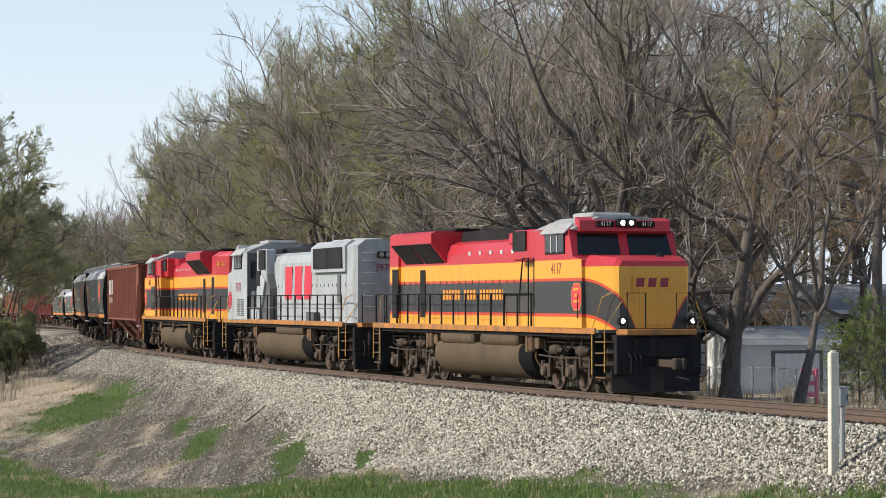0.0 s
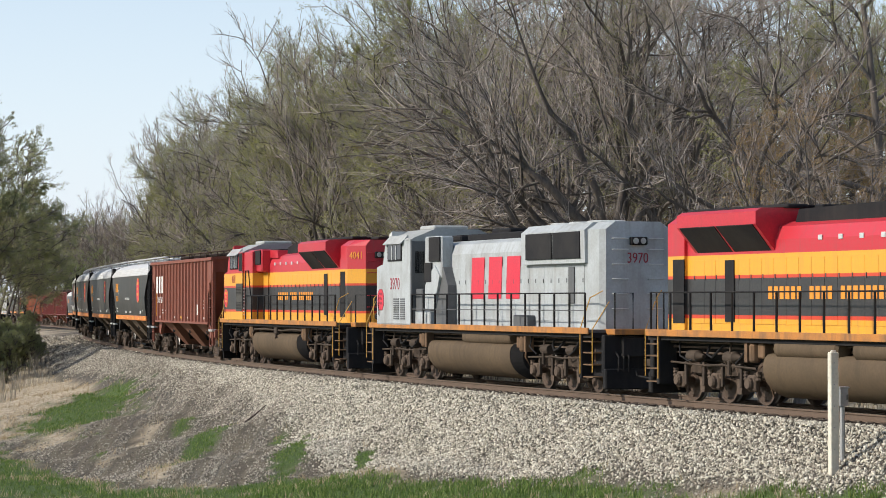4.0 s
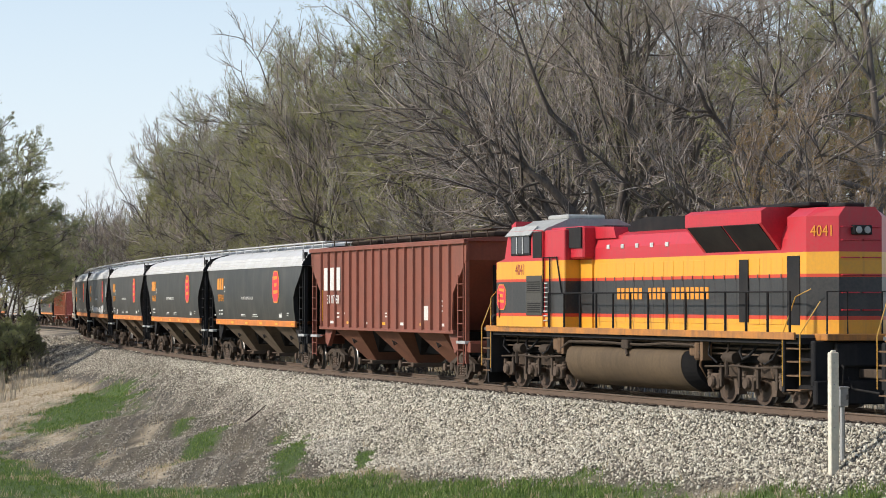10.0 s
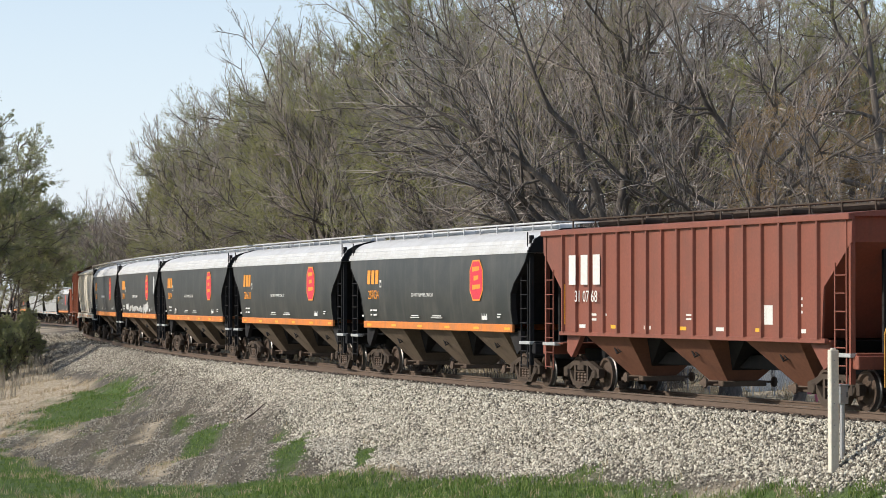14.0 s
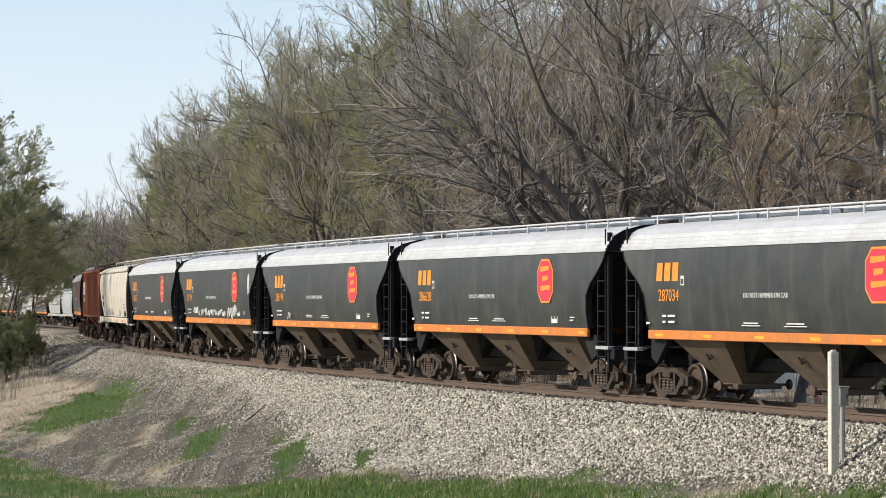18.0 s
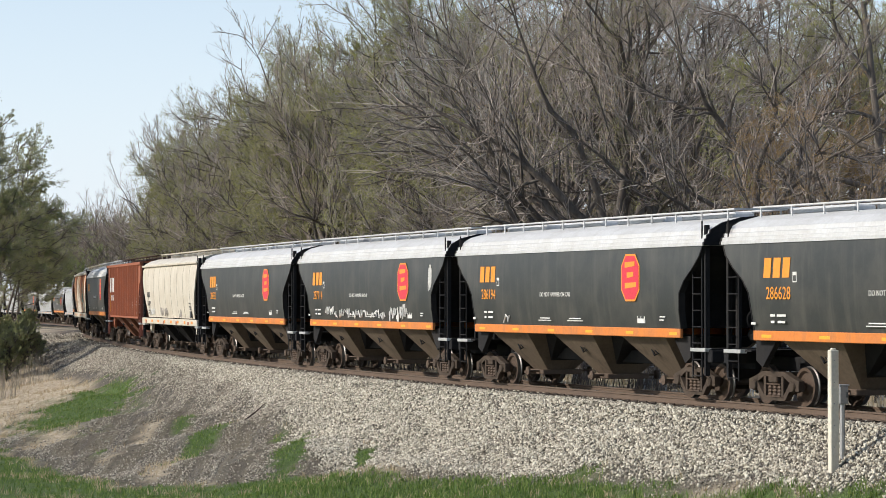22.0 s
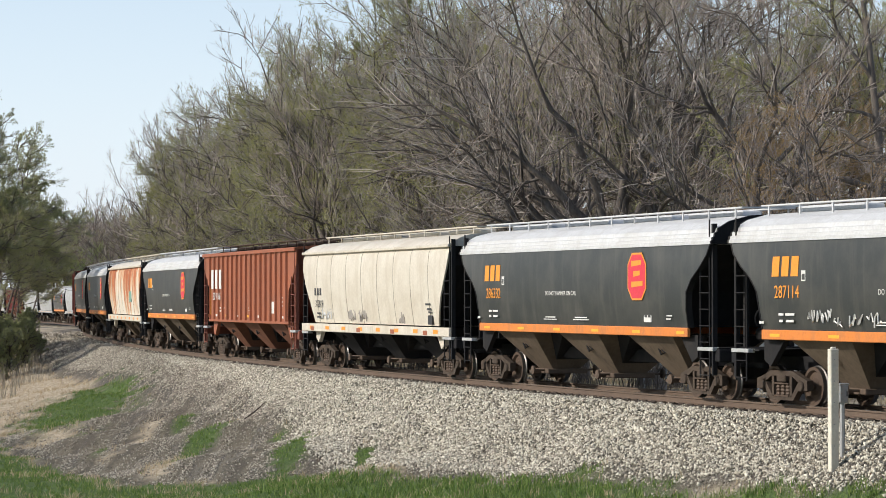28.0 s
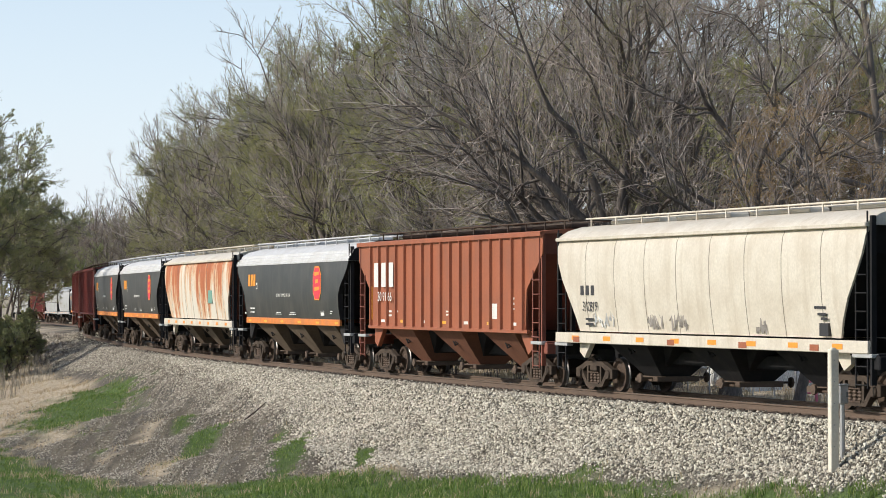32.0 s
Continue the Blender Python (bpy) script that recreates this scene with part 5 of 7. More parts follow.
def ground_material():
    m, nt, b = nodes_of("gravel_grass_and_straw")
    co = nt.nodes.new("ShaderNodeTexCoord").outputs["Object"]
    at = nt.nodes.new("ShaderNodeVertexColor")
    at.layer_name = "cover"
    sep = nt.nodes.new("ShaderNodeSeparateColor")
    nt.links.new(at.outputs[0], sep.inputs[0])
    green, straw, coarse = sep.outputs
    vor = nt.nodes.new("ShaderNodeTexVoronoi")
    vor.inputs["Scale"].default_value = 24.0
    nt.links.new(co, vor.inputs["Vector"])
    cell = nt.nodes.new("ShaderNodeSeparateColor")
    nt.links.new(vor.outputs["Color"], cell.inputs[0])
    fine = noise_node(nt, co, 9, 8, .7)
    broad = noise_node(nt, co, .55, 5, .6)
    stone = ramp(nt, cell.outputs[0], [(0, (.16, .145, .125)), (.35, (.30, .28, .245)), (.7, (.43, .405, .36)), (1, (.60, .575, .52))])
    stone = blend(nt, ramp(nt, vor.outputs["Distance"], [(.25, (0, 0, 0)), (.6, (1, 1, 1))]), stone, (.055, .046, .038))
    soil = ramp(nt, fine, [(.3, (.105, .087, .06)), (.5, (.205, .176, .122)), (.62, (.32, .28, .20)), (.78, (.47, .42, .31))])
    bed = nt.nodes.new("ShaderNodeVertexColor")      # along the track and down the bank
    bed.layer_name = "bed"
    run = noise_node(nt, bed.outputs[0], 1.0, 6, .68, (.55, .10, 1))
    rill = nt.nodes.new("ShaderNodeSeparateColor")
    nt.links.new(bed.outputs[0], rill.inputs[0])
    wash = calc(nt, "ADD", calc(nt, "MULTIPLY", fine, .5), rill.outputs[2])
    soil = blend(nt, calc(nt, "MULTIPLY", ramp(nt, wash, [(.50, (1, 1, 1)), (.68, (0, 0, 0))]), .7), soil, (.08, .062, .042))
    soil = blend(nt, calc(nt, "MULTIPLY", ramp(nt, wash, [(.86, (0, 0, 0)), (1.0, (1, 1, 1))]), .8), soil, stone)
    soil = blend(nt, calc(nt, "MULTIPLY", ramp(nt, run, [(.40, (1, 1, 1)), (.50, (0, 0, 0))]), .55), soil, (.13, .105, .072))
    soil = blend(nt, calc(nt, "MULTIPLY", ramp(nt, run, [(.54, (0, 0, 0)), (.64, (1, 1, 1))]), .8), soil, stone)
    patch = ramp(nt, broad, [(.40, (0, 0, 0)), (.60, (1, 1, 1))])
    shaded_stone = blend(nt, .6, stone, (.075, .062, .048))          # stone tone darkened to paint in the shade between the ballast stones
    ground = blend(nt, calc(nt, "MAXIMUM", coarse, calc(nt, "MULTIPLY", patch, .35)), soil, shaded_stone)
    gr = ramp(nt, fine, [(.3, (.04, .07, .018)), (.6, (.10, .16, .035)), (.8, (.19, .24, .07))])
    sw = ramp(nt, noise_node(nt, co, 5, 7, .75, (1, 1, 3)), [(.3, (.28, .22, .15)), (.55, (.53, .445, .325)), (.75, (.73, .635, .49))])
    c = blend(nt, straw, ground, sw)
    c = blend(nt, green, c, gr)
    nt.links.new(c, b.inputs["Base Color"])
    b.inputs["Roughness"].default_value = .95
    hgt = calc(nt, "SUBTRACT", fine, calc(nt, "MULTIPLY", vor.outputs["Distance"], .8))
    relief(nt, b, hgt, .9, .06)
    return m


GROUND = new("ground", raw_mesh("ground", _v, _f, ground_material(), True))
tagged(GROUND, "gravel railway bank with green grass and dry straw", "ground", kind="structure")
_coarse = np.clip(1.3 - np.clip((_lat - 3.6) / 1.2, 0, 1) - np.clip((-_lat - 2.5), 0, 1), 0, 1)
_col = GROUND.data.color_attributes.new("cover", "FLOAT_COLOR", "POINT")
_bed = GROUND.data.color_attributes.new("bed", "FLOAT_COLOR", "POINT")
_bed.data.foreach_set("color", np.stack([_along - 2.2 * _lat, _lat, .5 + .5 * rills(_along, _lat), np.ones_like(_g)], 1).astype(np.float32).ravel())
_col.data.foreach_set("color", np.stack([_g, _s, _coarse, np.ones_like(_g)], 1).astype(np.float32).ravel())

# ---------------------------------------------------------------- track
TRACK = tagged(new("railway_track", None), "rusty steel rails on dark wooden ties in pale ballast", "railway track", kind="structure")
for _side in (-.7525, .7525):
    _prof = [(-.07, -.185), (.07, -.185), (.07, -.172), (.012, -.15), (.012, -.05), (.036, -.04), (.036, -.004), (.03, 0), (-.03, 0), (-.036, -.004), (-.036, -.04), (-.012, -.05), (-.012, -.15), (-.07, -.172)]
    _r = Shape().loft([[on_track(s, _side + a, b) for a, b in _prof] for s in [*np.arange(-340, -100, 6.0), *np.arange(-100, 120, 2.0)]])
    part("rail", _r, M_STEEL, TRACK)
    _h = Shape().loft([[on_track(s, _side + a, b) for a, b in [(-.024, -.001), (.024, -.001), (.024, .003), (-.024, .003)]] for s in [*np.arange(-340, -100, 6.0), *np.arange(-100, 120, 2.0)]])
    part("rail_head", _h, M_RAILTOP, TRACK, "shiny worn running surface")
_tie = Shape().box(-.11, .11, -1.3, 1.3, -.36, -.19, .012).mesh("tie")
_tie.materials.append(M_TIE)
_anc = Shape().box(-.13, .13, -.11, .11, -.19, -.165).mesh("tie_plate")
_anc.materials.append(M_TRUCKGREY)
for _k in range(285):
    _s0 = -134 + _k * .54
    _p, _th0 = on_track(_s0), float(np.interp(_s0, PS, PTH))
    _t = part("tie", _tie, None, TRACK)
    _t.matrix_basis = pose(_p.x, _p.y, _p.z + random.uniform(-.012, .008), 0, 0, math.degrees(_th0) + random.uniform(-1.5, 1.5))
    if _s0 < -70:
        continue
    _q = on_track(_s0, .7525)
    _a = part("tie_plate", _anc, None, TRACK)
    _a.matrix_basis = pose(_q.x, _q.y, _q.z, 0, 0, math.degrees(_th0))

# ---------------------------------------------------------------- stones, grass, straw
RNG = np.random.default_rng(7)
ROCK_V = np.array([(-1, 0, 0), (1, 0, 0), (0, -1, 0), (0, 1, 0), (0, 0, -1), (0, 0, 1)], float) * .62
ROCK_F = np.array([(0, 2, 5), (2, 1, 5), (1, 3, 5), (3, 0, 5), (2, 0, 4), (1, 2, 4), (3, 1, 4), (0, 3, 4)])


def beside(s, lat):
    x, y, th = np.interp(s, PS, PX), np.interp(s, PS, PY), np.interp(s, PS, PTH)
    return x + lat * np.sin(th), y - lat * np.cos(th)


def stones(n, s_lo, s_hi, lat_lo, lat_hi, lo, hi, sink=.2, keep=None, wash=False):
    """Crushed stones strewn beside the track: points and faces."""
    s, lat = RNG.uniform(s_lo, s_hi, n), RNG.uniform(lat_lo, lat_hi, n)
    x, y = beside(s, lat)
    g, st, _, _ = cover(x, y)
    ok = RNG.uniform(0, 1, n) > np.maximum(g, st * .8)
    if wash:
        ok &= RNG.uniform(0, 1, n) < np.clip(.42 + 1.1 * rills(s, lat), .06, 1)
    if keep:
        ok &= lat < np.interp(s, *keep) + RNG.normal(0, .22, n) + .3 * ripple(x, y, 1.7, 2.0)
    x, y = x[ok], y[ok]
    n = len(x)
    z = ground_z(x, y)
    size = RNG.uniform(lo, hi, n) * RNG.uniform(.7, 1.3, n)
    v = ROCK_V[None] * RNG.uniform(.7, 1.3, (n, 6, 1)) * RNG.uniform(.65, 1.2, (n, 1, 3)) + RNG.normal(0, .13, (n, 6, 3))
    q = RNG.normal(size=(n, 4))
    q /= np.linalg.norm(q, axis=1)[:, None]
    w, a, b, c = q.T
    R = np.stack([np.stack([1 - 2 * (b * b + c * c), 2 * (a * b - c * w), 2 * (a * c + b * w)], -1), np.stack([2 * (a * b + c * w), 1 - 2 * (a * a + c * c), 2 * (b * c - a * w)], -1),
                  np.stack([2 * (a * c - b * w), 2 * (b * c + a * w), 1 - 2 * (a * a + b * b)], -1)], 1)
    v = np.einsum("nij,nkj->nki", R, v) * size[:, None, None]
    v += np.stack([x, y, z + size * sink], -1)[:, None]
    f = ROCK_F[None] + (np.arange(n) * 6)[:, None, None]
    return v.reshape(-1, 3), f.reshape(-1, 3)


def stone_material(name, cols):
    m, nt, b = nodes_of(name)
    isl = nt.nodes.new("ShaderNodeNewGeometry").outputs["Random Per Island"]
    co = nt.nodes.new("ShaderNodeTexCoord").outputs["Object"]
    c = ramp(nt, isl, [(k / (len(cols) - 1), q) for k, q in enumerate(cols)])
    fine = noise_node(nt, co, 40, 5, .6)
    c = blend(nt, calc(nt, "MULTIPLY", fine, .25), c, (.22, .19, .15))
    nt.links.new(c, b.inputs["Base Color"])
    b.inputs["Roughness"].default_value = .9
    relief(nt, b, fine, .4, .01)
    return m


M_STONE = stone_material("limestone_ballast", [(.045, .038, .03), (.42, .385, .31), (.66, .62, .51), (.27, .24, .19), (.82, .78, .66), (.58, .54, .44), (.08, .068, .054)])
M_PEBBLE = stone_material("fine_gravel", [(.075, .063, .05), (.22, .193, .152), (.36, .32, .26), (.66, .61, .51), (.13, .108, .085), (.44, .40, .33)])
_sv, _sf = stones(165000, -62, 19, 1.25, 7.0, .04, .078, .2, ([-62, -45, -34, -27, -20, -14, -6, 0, 4, 12, 19], [1.6, 2.3, 2.9, 3.4, 4.6, 6.5, 6.2, 5.2, 4.3, 3.8, 3.6]))
tagged(new("ballast_stones", raw_mesh("ballast_stones", _sv, _sf, M_STONE)), "pale crushed limestone ballast on the track bank", "ballast", kind="stuff")
_sv, _sf = stones(46000, -95, -24, 1.25, 5.0, .04, .08, .2, ([-95, -72, -50, -40, -30, -24], [4.6, 3.6, 3.3, 3.8, 4.6, 4.8]))
_sv2, _sf2 = stones(9000, -150, -95, 1.25, 5.0, .07, .13)
_sv, _sf = np.concatenate([_sv, _sv2]), np.concatenate([_sf, _sf2 + len(_sv)])
tagged(new("ballast_stones", raw_mesh("ballast_stones", _sv, _sf, M_PEBBLE)), "pale crushed limestone ballast round the far bend", "ballast", kind="stuff")
_sv, _sf = stones(9000, -150, 19, -1.0, 1.25, .05, .09)
tagged(new("crib_ballast", raw_mesh("crib_ballast", _sv, _sf, M_STONE)), "pale ballast between the ties", "ballast", kind="stuff")
_sv, _sf = stones(190000, -56, 14, 2.8, 12.0, .028, .06, .2, None, True)
tagged(new("loose_gravel", raw_mesh("loose_gravel", _sv, _sf, M_PEBBLE)), "grey-brown loose gravel strewn down the bank", "gravel", kind="stuff")


def blades(x, y, tall, wide, lean, per):
    """Tapered blades in tufts: points and triangles."""
    n = len(x) * per
    x, y = np.repeat(x, per) + RNG.normal(0, .05, n), np.repeat(y, per) + RNG.normal(0, .05, n)
    z = ground_z(x, y)
    h = tall * RNG.uniform(.45, 1.25, n)
    a = RNG.uniform(0, 2 * np.pi, n)
    t = RNG.uniform(0, lean, n) * h
    b = RNG.uniform(0, 2 * np.pi, n)
    w = wide * RNG.uniform(.6, 1.3, n)
    base = np.stack([x, y, z - .01], -1)
    side = np.stack([np.cos(b) * w, np.sin(b) * w, 0 * w], -1)
    mid = base + np.stack([np.cos(a) * t * .35, np.sin(a) * t * .35, h * .6], -1)
    tip = base + np.stack([np.cos(a) * t, np.sin(a) * t, h], -1)
    v = np.stack([base - side, base + side, mid + side * .7, mid - side * .7, tip], 1).reshape(-1, 3)
    k = (np.arange(n) * 5)[:, None]
    f = np.concatenate([k + np.array([[0, 1, 2]]), k + np.array([[0, 2, 3]]), k + np.array([[3, 2, 4]])])
    return v, f


def leaf_material(name, cols, rough=.7, through=.25):
    m, nt, b = nodes_of(name)
    isl = nt.nodes.new("ShaderNodeNewGeometry").outputs["Random Per Island"]
    c = ramp(nt, isl, [(k / (len(cols) - 1), q) for k, q in enumerate(cols)])
    info = nt.nodes.new("ShaderNodeObjectInfo").outputs["Random"]
    c = blend(nt, calc(nt, "MULTIPLY", info, .3), c, tuple(v * .6 for v in cols[0]))
    nt.links.new(c, b.inputs["Base Color"])
    b.inputs["Roughness"].default_value = rough
    tr = nt.nodes.new("ShaderNodeBsdfTranslucent")
    nt.links.new(c, tr.inputs[0])
    mx = nt.nodes.new("ShaderNodeMixShader")
    mx.inputs[0].default_value = through
    nt.links.new(b.outputs[0], mx.inputs[1])
    nt.links.new(tr.outputs[0], mx.inputs[2])
    nt.links.new(mx.outputs[0], nt.nodes["Material Output"].inputs[0])
    return m


M_GRASS = leaf_material("spring_grass", [(.08, .15, .03), (.135, .235, .045), (.21, .31, .075), (.36, .40, .14)], .7, .4)
M_REED = leaf_material("grey_dry_reeds", [(.24, .21, .16), (.34, .30, .24), (.42, .38, .31), (.28, .24, .18)])
M_STRAW = leaf_material("dry_straw", [(.38, .29, .18), (.54, .44, .29), (.66, .55, .38), (.44, .34, .21)], .7, .35)


def scatter(n, x0, x1, y0, y1, want):
    x, y = RNG.uniform(x0, x1, n), RNG.uniform(y0, y1, n)
    g, s, lat, along = cover(x, y)
    ok = RNG.uniform(0, 1, n) < want(g, s, lat, along)
    return x[ok], y[ok]


# green tufts in the ditch and on the bank, dry strands among them
_gx, _gy = scatter(95000, -20, 13, 47, 132, lambda g, s, lat, al: np.clip(g * 1.2 - .25, 0, 1) ** 1.5 * (lat > 3.4) * np.clip(1.0 - (lat - 12) / 8, .12, 1))
_gv, _gf = blades(_gx, _gy, .11, .010, .9, 5)
_tx, _ty = scatter(16000, -5, 13, 46, 72, lambda g, s, lat, al: (g > .3) * (lat > 3.4) * .55)
_tv, _tf = blades(_tx, _ty, .19, .012, 1.0, 5)
_gv, _gf = np.concatenate([_gv, _tv]), np.concatenate([_gf, _tf + len(_gv)])
tagged(new("grass", raw_mesh("grass", _gv, _gf, M_GRASS)), "short bright green spring grass on the bank", "grass", kind="stuff")
_gx, _gy = scatter(60000, -30, 13, 47, 165, lambda g, s, lat, al: (s > .35) * (lat > 2.6) * .55 + (g > .15) * (g < .75) * (lat > 3.6) * .25)
_gv, _gf = blades(_gx, _gy, .20, .010, 1.3, 4)
tagged(new("dry_grass", raw_mesh("dry_grass", _gv, _gf, M_STRAW)), "matted dry straw-coloured grass on the bank", "grass", kind="stuff")
_gx, _gy = RNG.uniform(-30, -21.5, 420), RNG.uniform(126, 170, 420)
_l, _ = track_frame(_gx, _gy)
_gx, _gy = _gx[_l > 4.6], _gy[_l > 4.6]
_gv, _gf = blades(_gx, _gy, 1.15, .012, .5, 7)
tagged(new("reeds", raw_mesh("reeds", _gv, _gf, M_REED)), "tall dry tan reeds beside the track", "reeds", kind="stuff")
_gx, _gy = scatter(60000, -45, 40, 60, 175, lambda g, s, lat, al: (lat < -3.4) * (lat > -16) * .3)
_gv, _gf = blades(_gx, _gy, .40, .014, .6, 4)
tagged(new("trackside_weeds", raw_mesh("trackside_weeds", _gv, _gf, M_STRAW)), "tangled dry weeds at the foot of the woods", "weeds", kind="stuff")
# a dead stick on the ballast
_p = Vector((-6.6, 91.5, 0))
_p.z = float(ground_z(_p.x, _p.y)[0])
tagged(part("stick", Shape().tube([(_p.x - .35, _p.y - .6, float(ground_z(_p.x - .35, _p.y - .6)[0]) + .04), (_p.x, _p.y, _p.z + .07), (_p.x + .35, _p.y + .5, float(ground_z(_p.x + .35, _p.y + .5)[0]) + .12)], [.03, .025, .012], 6), M_TIE), "dark dead stick lying on the gravel", "stick")
# ---------------------------------------------------------------- trees
def unit(a):
    return a / np.maximum(np.linalg.norm(a, axis=-1, keepdims=True), 1e-9)


def run_branches(rng, p, d, length, r0, r1, seg, wander, pull, bias):
    """Wandering tapered lines: points (n, seg + 1, 3) and radii."""
    n = len(p)
    pts, cur = [p], d.copy()
    for k in range(seg):
        cur = unit(cur + rng.normal(0, wander, (n, 3)) + np.array([0, 0, pull]) + np.asarray(bias))
        pts.append(pts[-1] + cur * (length / seg)[:, None])
    return np.stack(pts, 1), r0[:, None] + (r1 - r0)[:, None] * np.linspace(0, 1, seg + 1)[None]


def tubes(pts, rad, sides):
    n, m, _ = pts.shape
    d = unit(np.gradient(pts, axis=1))
    ref = np.where(np.abs(d[..., 2:3]) < .9, np.array([0, 0, 1.0]), np.array([0, 1.0, 0]))
    a = unit(np.cross(d, ref))
    b = np.cross(d, a)
    if sides == 2:
        v = np.stack([pts + a * rad[..., None], pts - a * rad[..., None]], 2)
        i = np.arange(n * m * 2).reshape(n, m, 2)
        f = np.stack([i[:, :-1, 0], i[:, :-1, 1], i[:, 1:, 1], i[:, 1:, 0]], -1)
        return v.reshape(-1, 3), f.reshape(-1, 4)
    ang = np.linspace(0, 2 * np.pi, sides, endpoint=False)
    v = pts[:, :, None] + (a[:, :, None] * np.cos(ang)[:, None] + b[:, :, None] * np.sin(ang)[:, None]) * rad[:, :, None, None]
    i = np.arange(n * m * sides).reshape(n, m, sides)
    j = np.roll(i, -1, axis=2)
    f = np.stack([i[:, :-1], j[:, :-1], j[:, 1:], i[:, 1:]], -1)
    return v.reshape(-1, 3), f.reshape(-1, 4)


def children(rng, pts, rad, per, t0, angle, spread):
    """Starts and ways of side branches along their parents."""
    n, m, _ = pts.shape
    par = np.repeat(np.arange(n), per)
    t = np.clip(t0 + (1 - t0) * rng.uniform(0, 1, len(par)) ** .85, 0, .995) * (m - 1)
    k = np.minimum(t.astype(int), m - 2)
    u = (t - k)[:, None]
    p = pts[par, k] * (1 - u) + pts[par, k + 1] * u
    r = rad[par, k] * (1 - u[:, 0]) + rad[par, k + 1] * u[:, 0]
    d = unit(pts[par, k + 1] - pts[par, k])
    side = unit(np.cross(d, rng.normal(size=(len(par), 3))))
    a = np.radians(rng.normal(angle, spread, len(par)))[:, None]
    return p, d * np.cos(a) + side * np.sin(a), r, t / (m - 1)


def join(parts):
    v, f, n = [], [], 0
    for a, b in parts:
        v.append(a)
        f.append(b + n)
        n += len(a)
    return np.concatenate(v), np.concatenate(f)


def bark_material(name, lo, hi):
    m, nt, b = nodes_of(name)
    co = nt.nodes.new("ShaderNodeTexCoord").outputs["Object"]
    n1 = noise_node(nt, co, 7, 7, .7, (1, 1, .25))
    n2 = noise_node(nt, co, .8, 4, .6)
    c = ramp(nt, n1, [(.3, lo), (.7, hi)])
    c = blend(nt, calc(nt, "MULTIPLY", n2, .4), c, tuple(v * .6 for v in lo))
    nt.links.new(c, b.inputs["Base Color"])
    b.inputs["Roughness"].default_value = .95
    relief(nt, b, n1, .7, .04)
    return m


M_BARK = bark_material("grey_brown_bark", (.07, .057, .048), (.22, .19, .165))
M_TWIG = leaf_material("grey_brown_twigs", [(.25, .215, .19), (.38, .34, .305), (.53, .485, .44), (.29, .25, .22)], .9, .1)
M_TWIGDARK = leaf_material("dark_brown_twigs", [(.21, .172, .15), (.38, .325, .288), (.60, .54, .49), (.27, .22, .19)], .9, .1)
M_TWIGRED = leaf_material("reddish_twigs", [(.27, .215, .19), (.43, .36, .325), (.60, .525, .48), (.31, .24, .21)], .9, .1)
M_OLIVE = leaf_material("olive_spring_buds", [(.27, .265, .095), (.36, .36, .13), (.46, .45, .19), (.31, .305, .11)])
M_GREEN = leaf_material("fresh_green_leaves", [(.19, .26, .06), (.27, .36, .09), (.36, .43, .14), (.21, .28, .07)])
M_SAGE = leaf_material("soft_sage_leaves", [(.31, .325, .15), (.39, .41, .19), (.48, .49, .25), (.34, .35, .16)], .7, .5)
M_RUSTBUD = leaf_material("rusty_catkins", [(.33, .21, .09), (.44, .30, .13), (.38, .27, .11), (.28, .18, .08)])


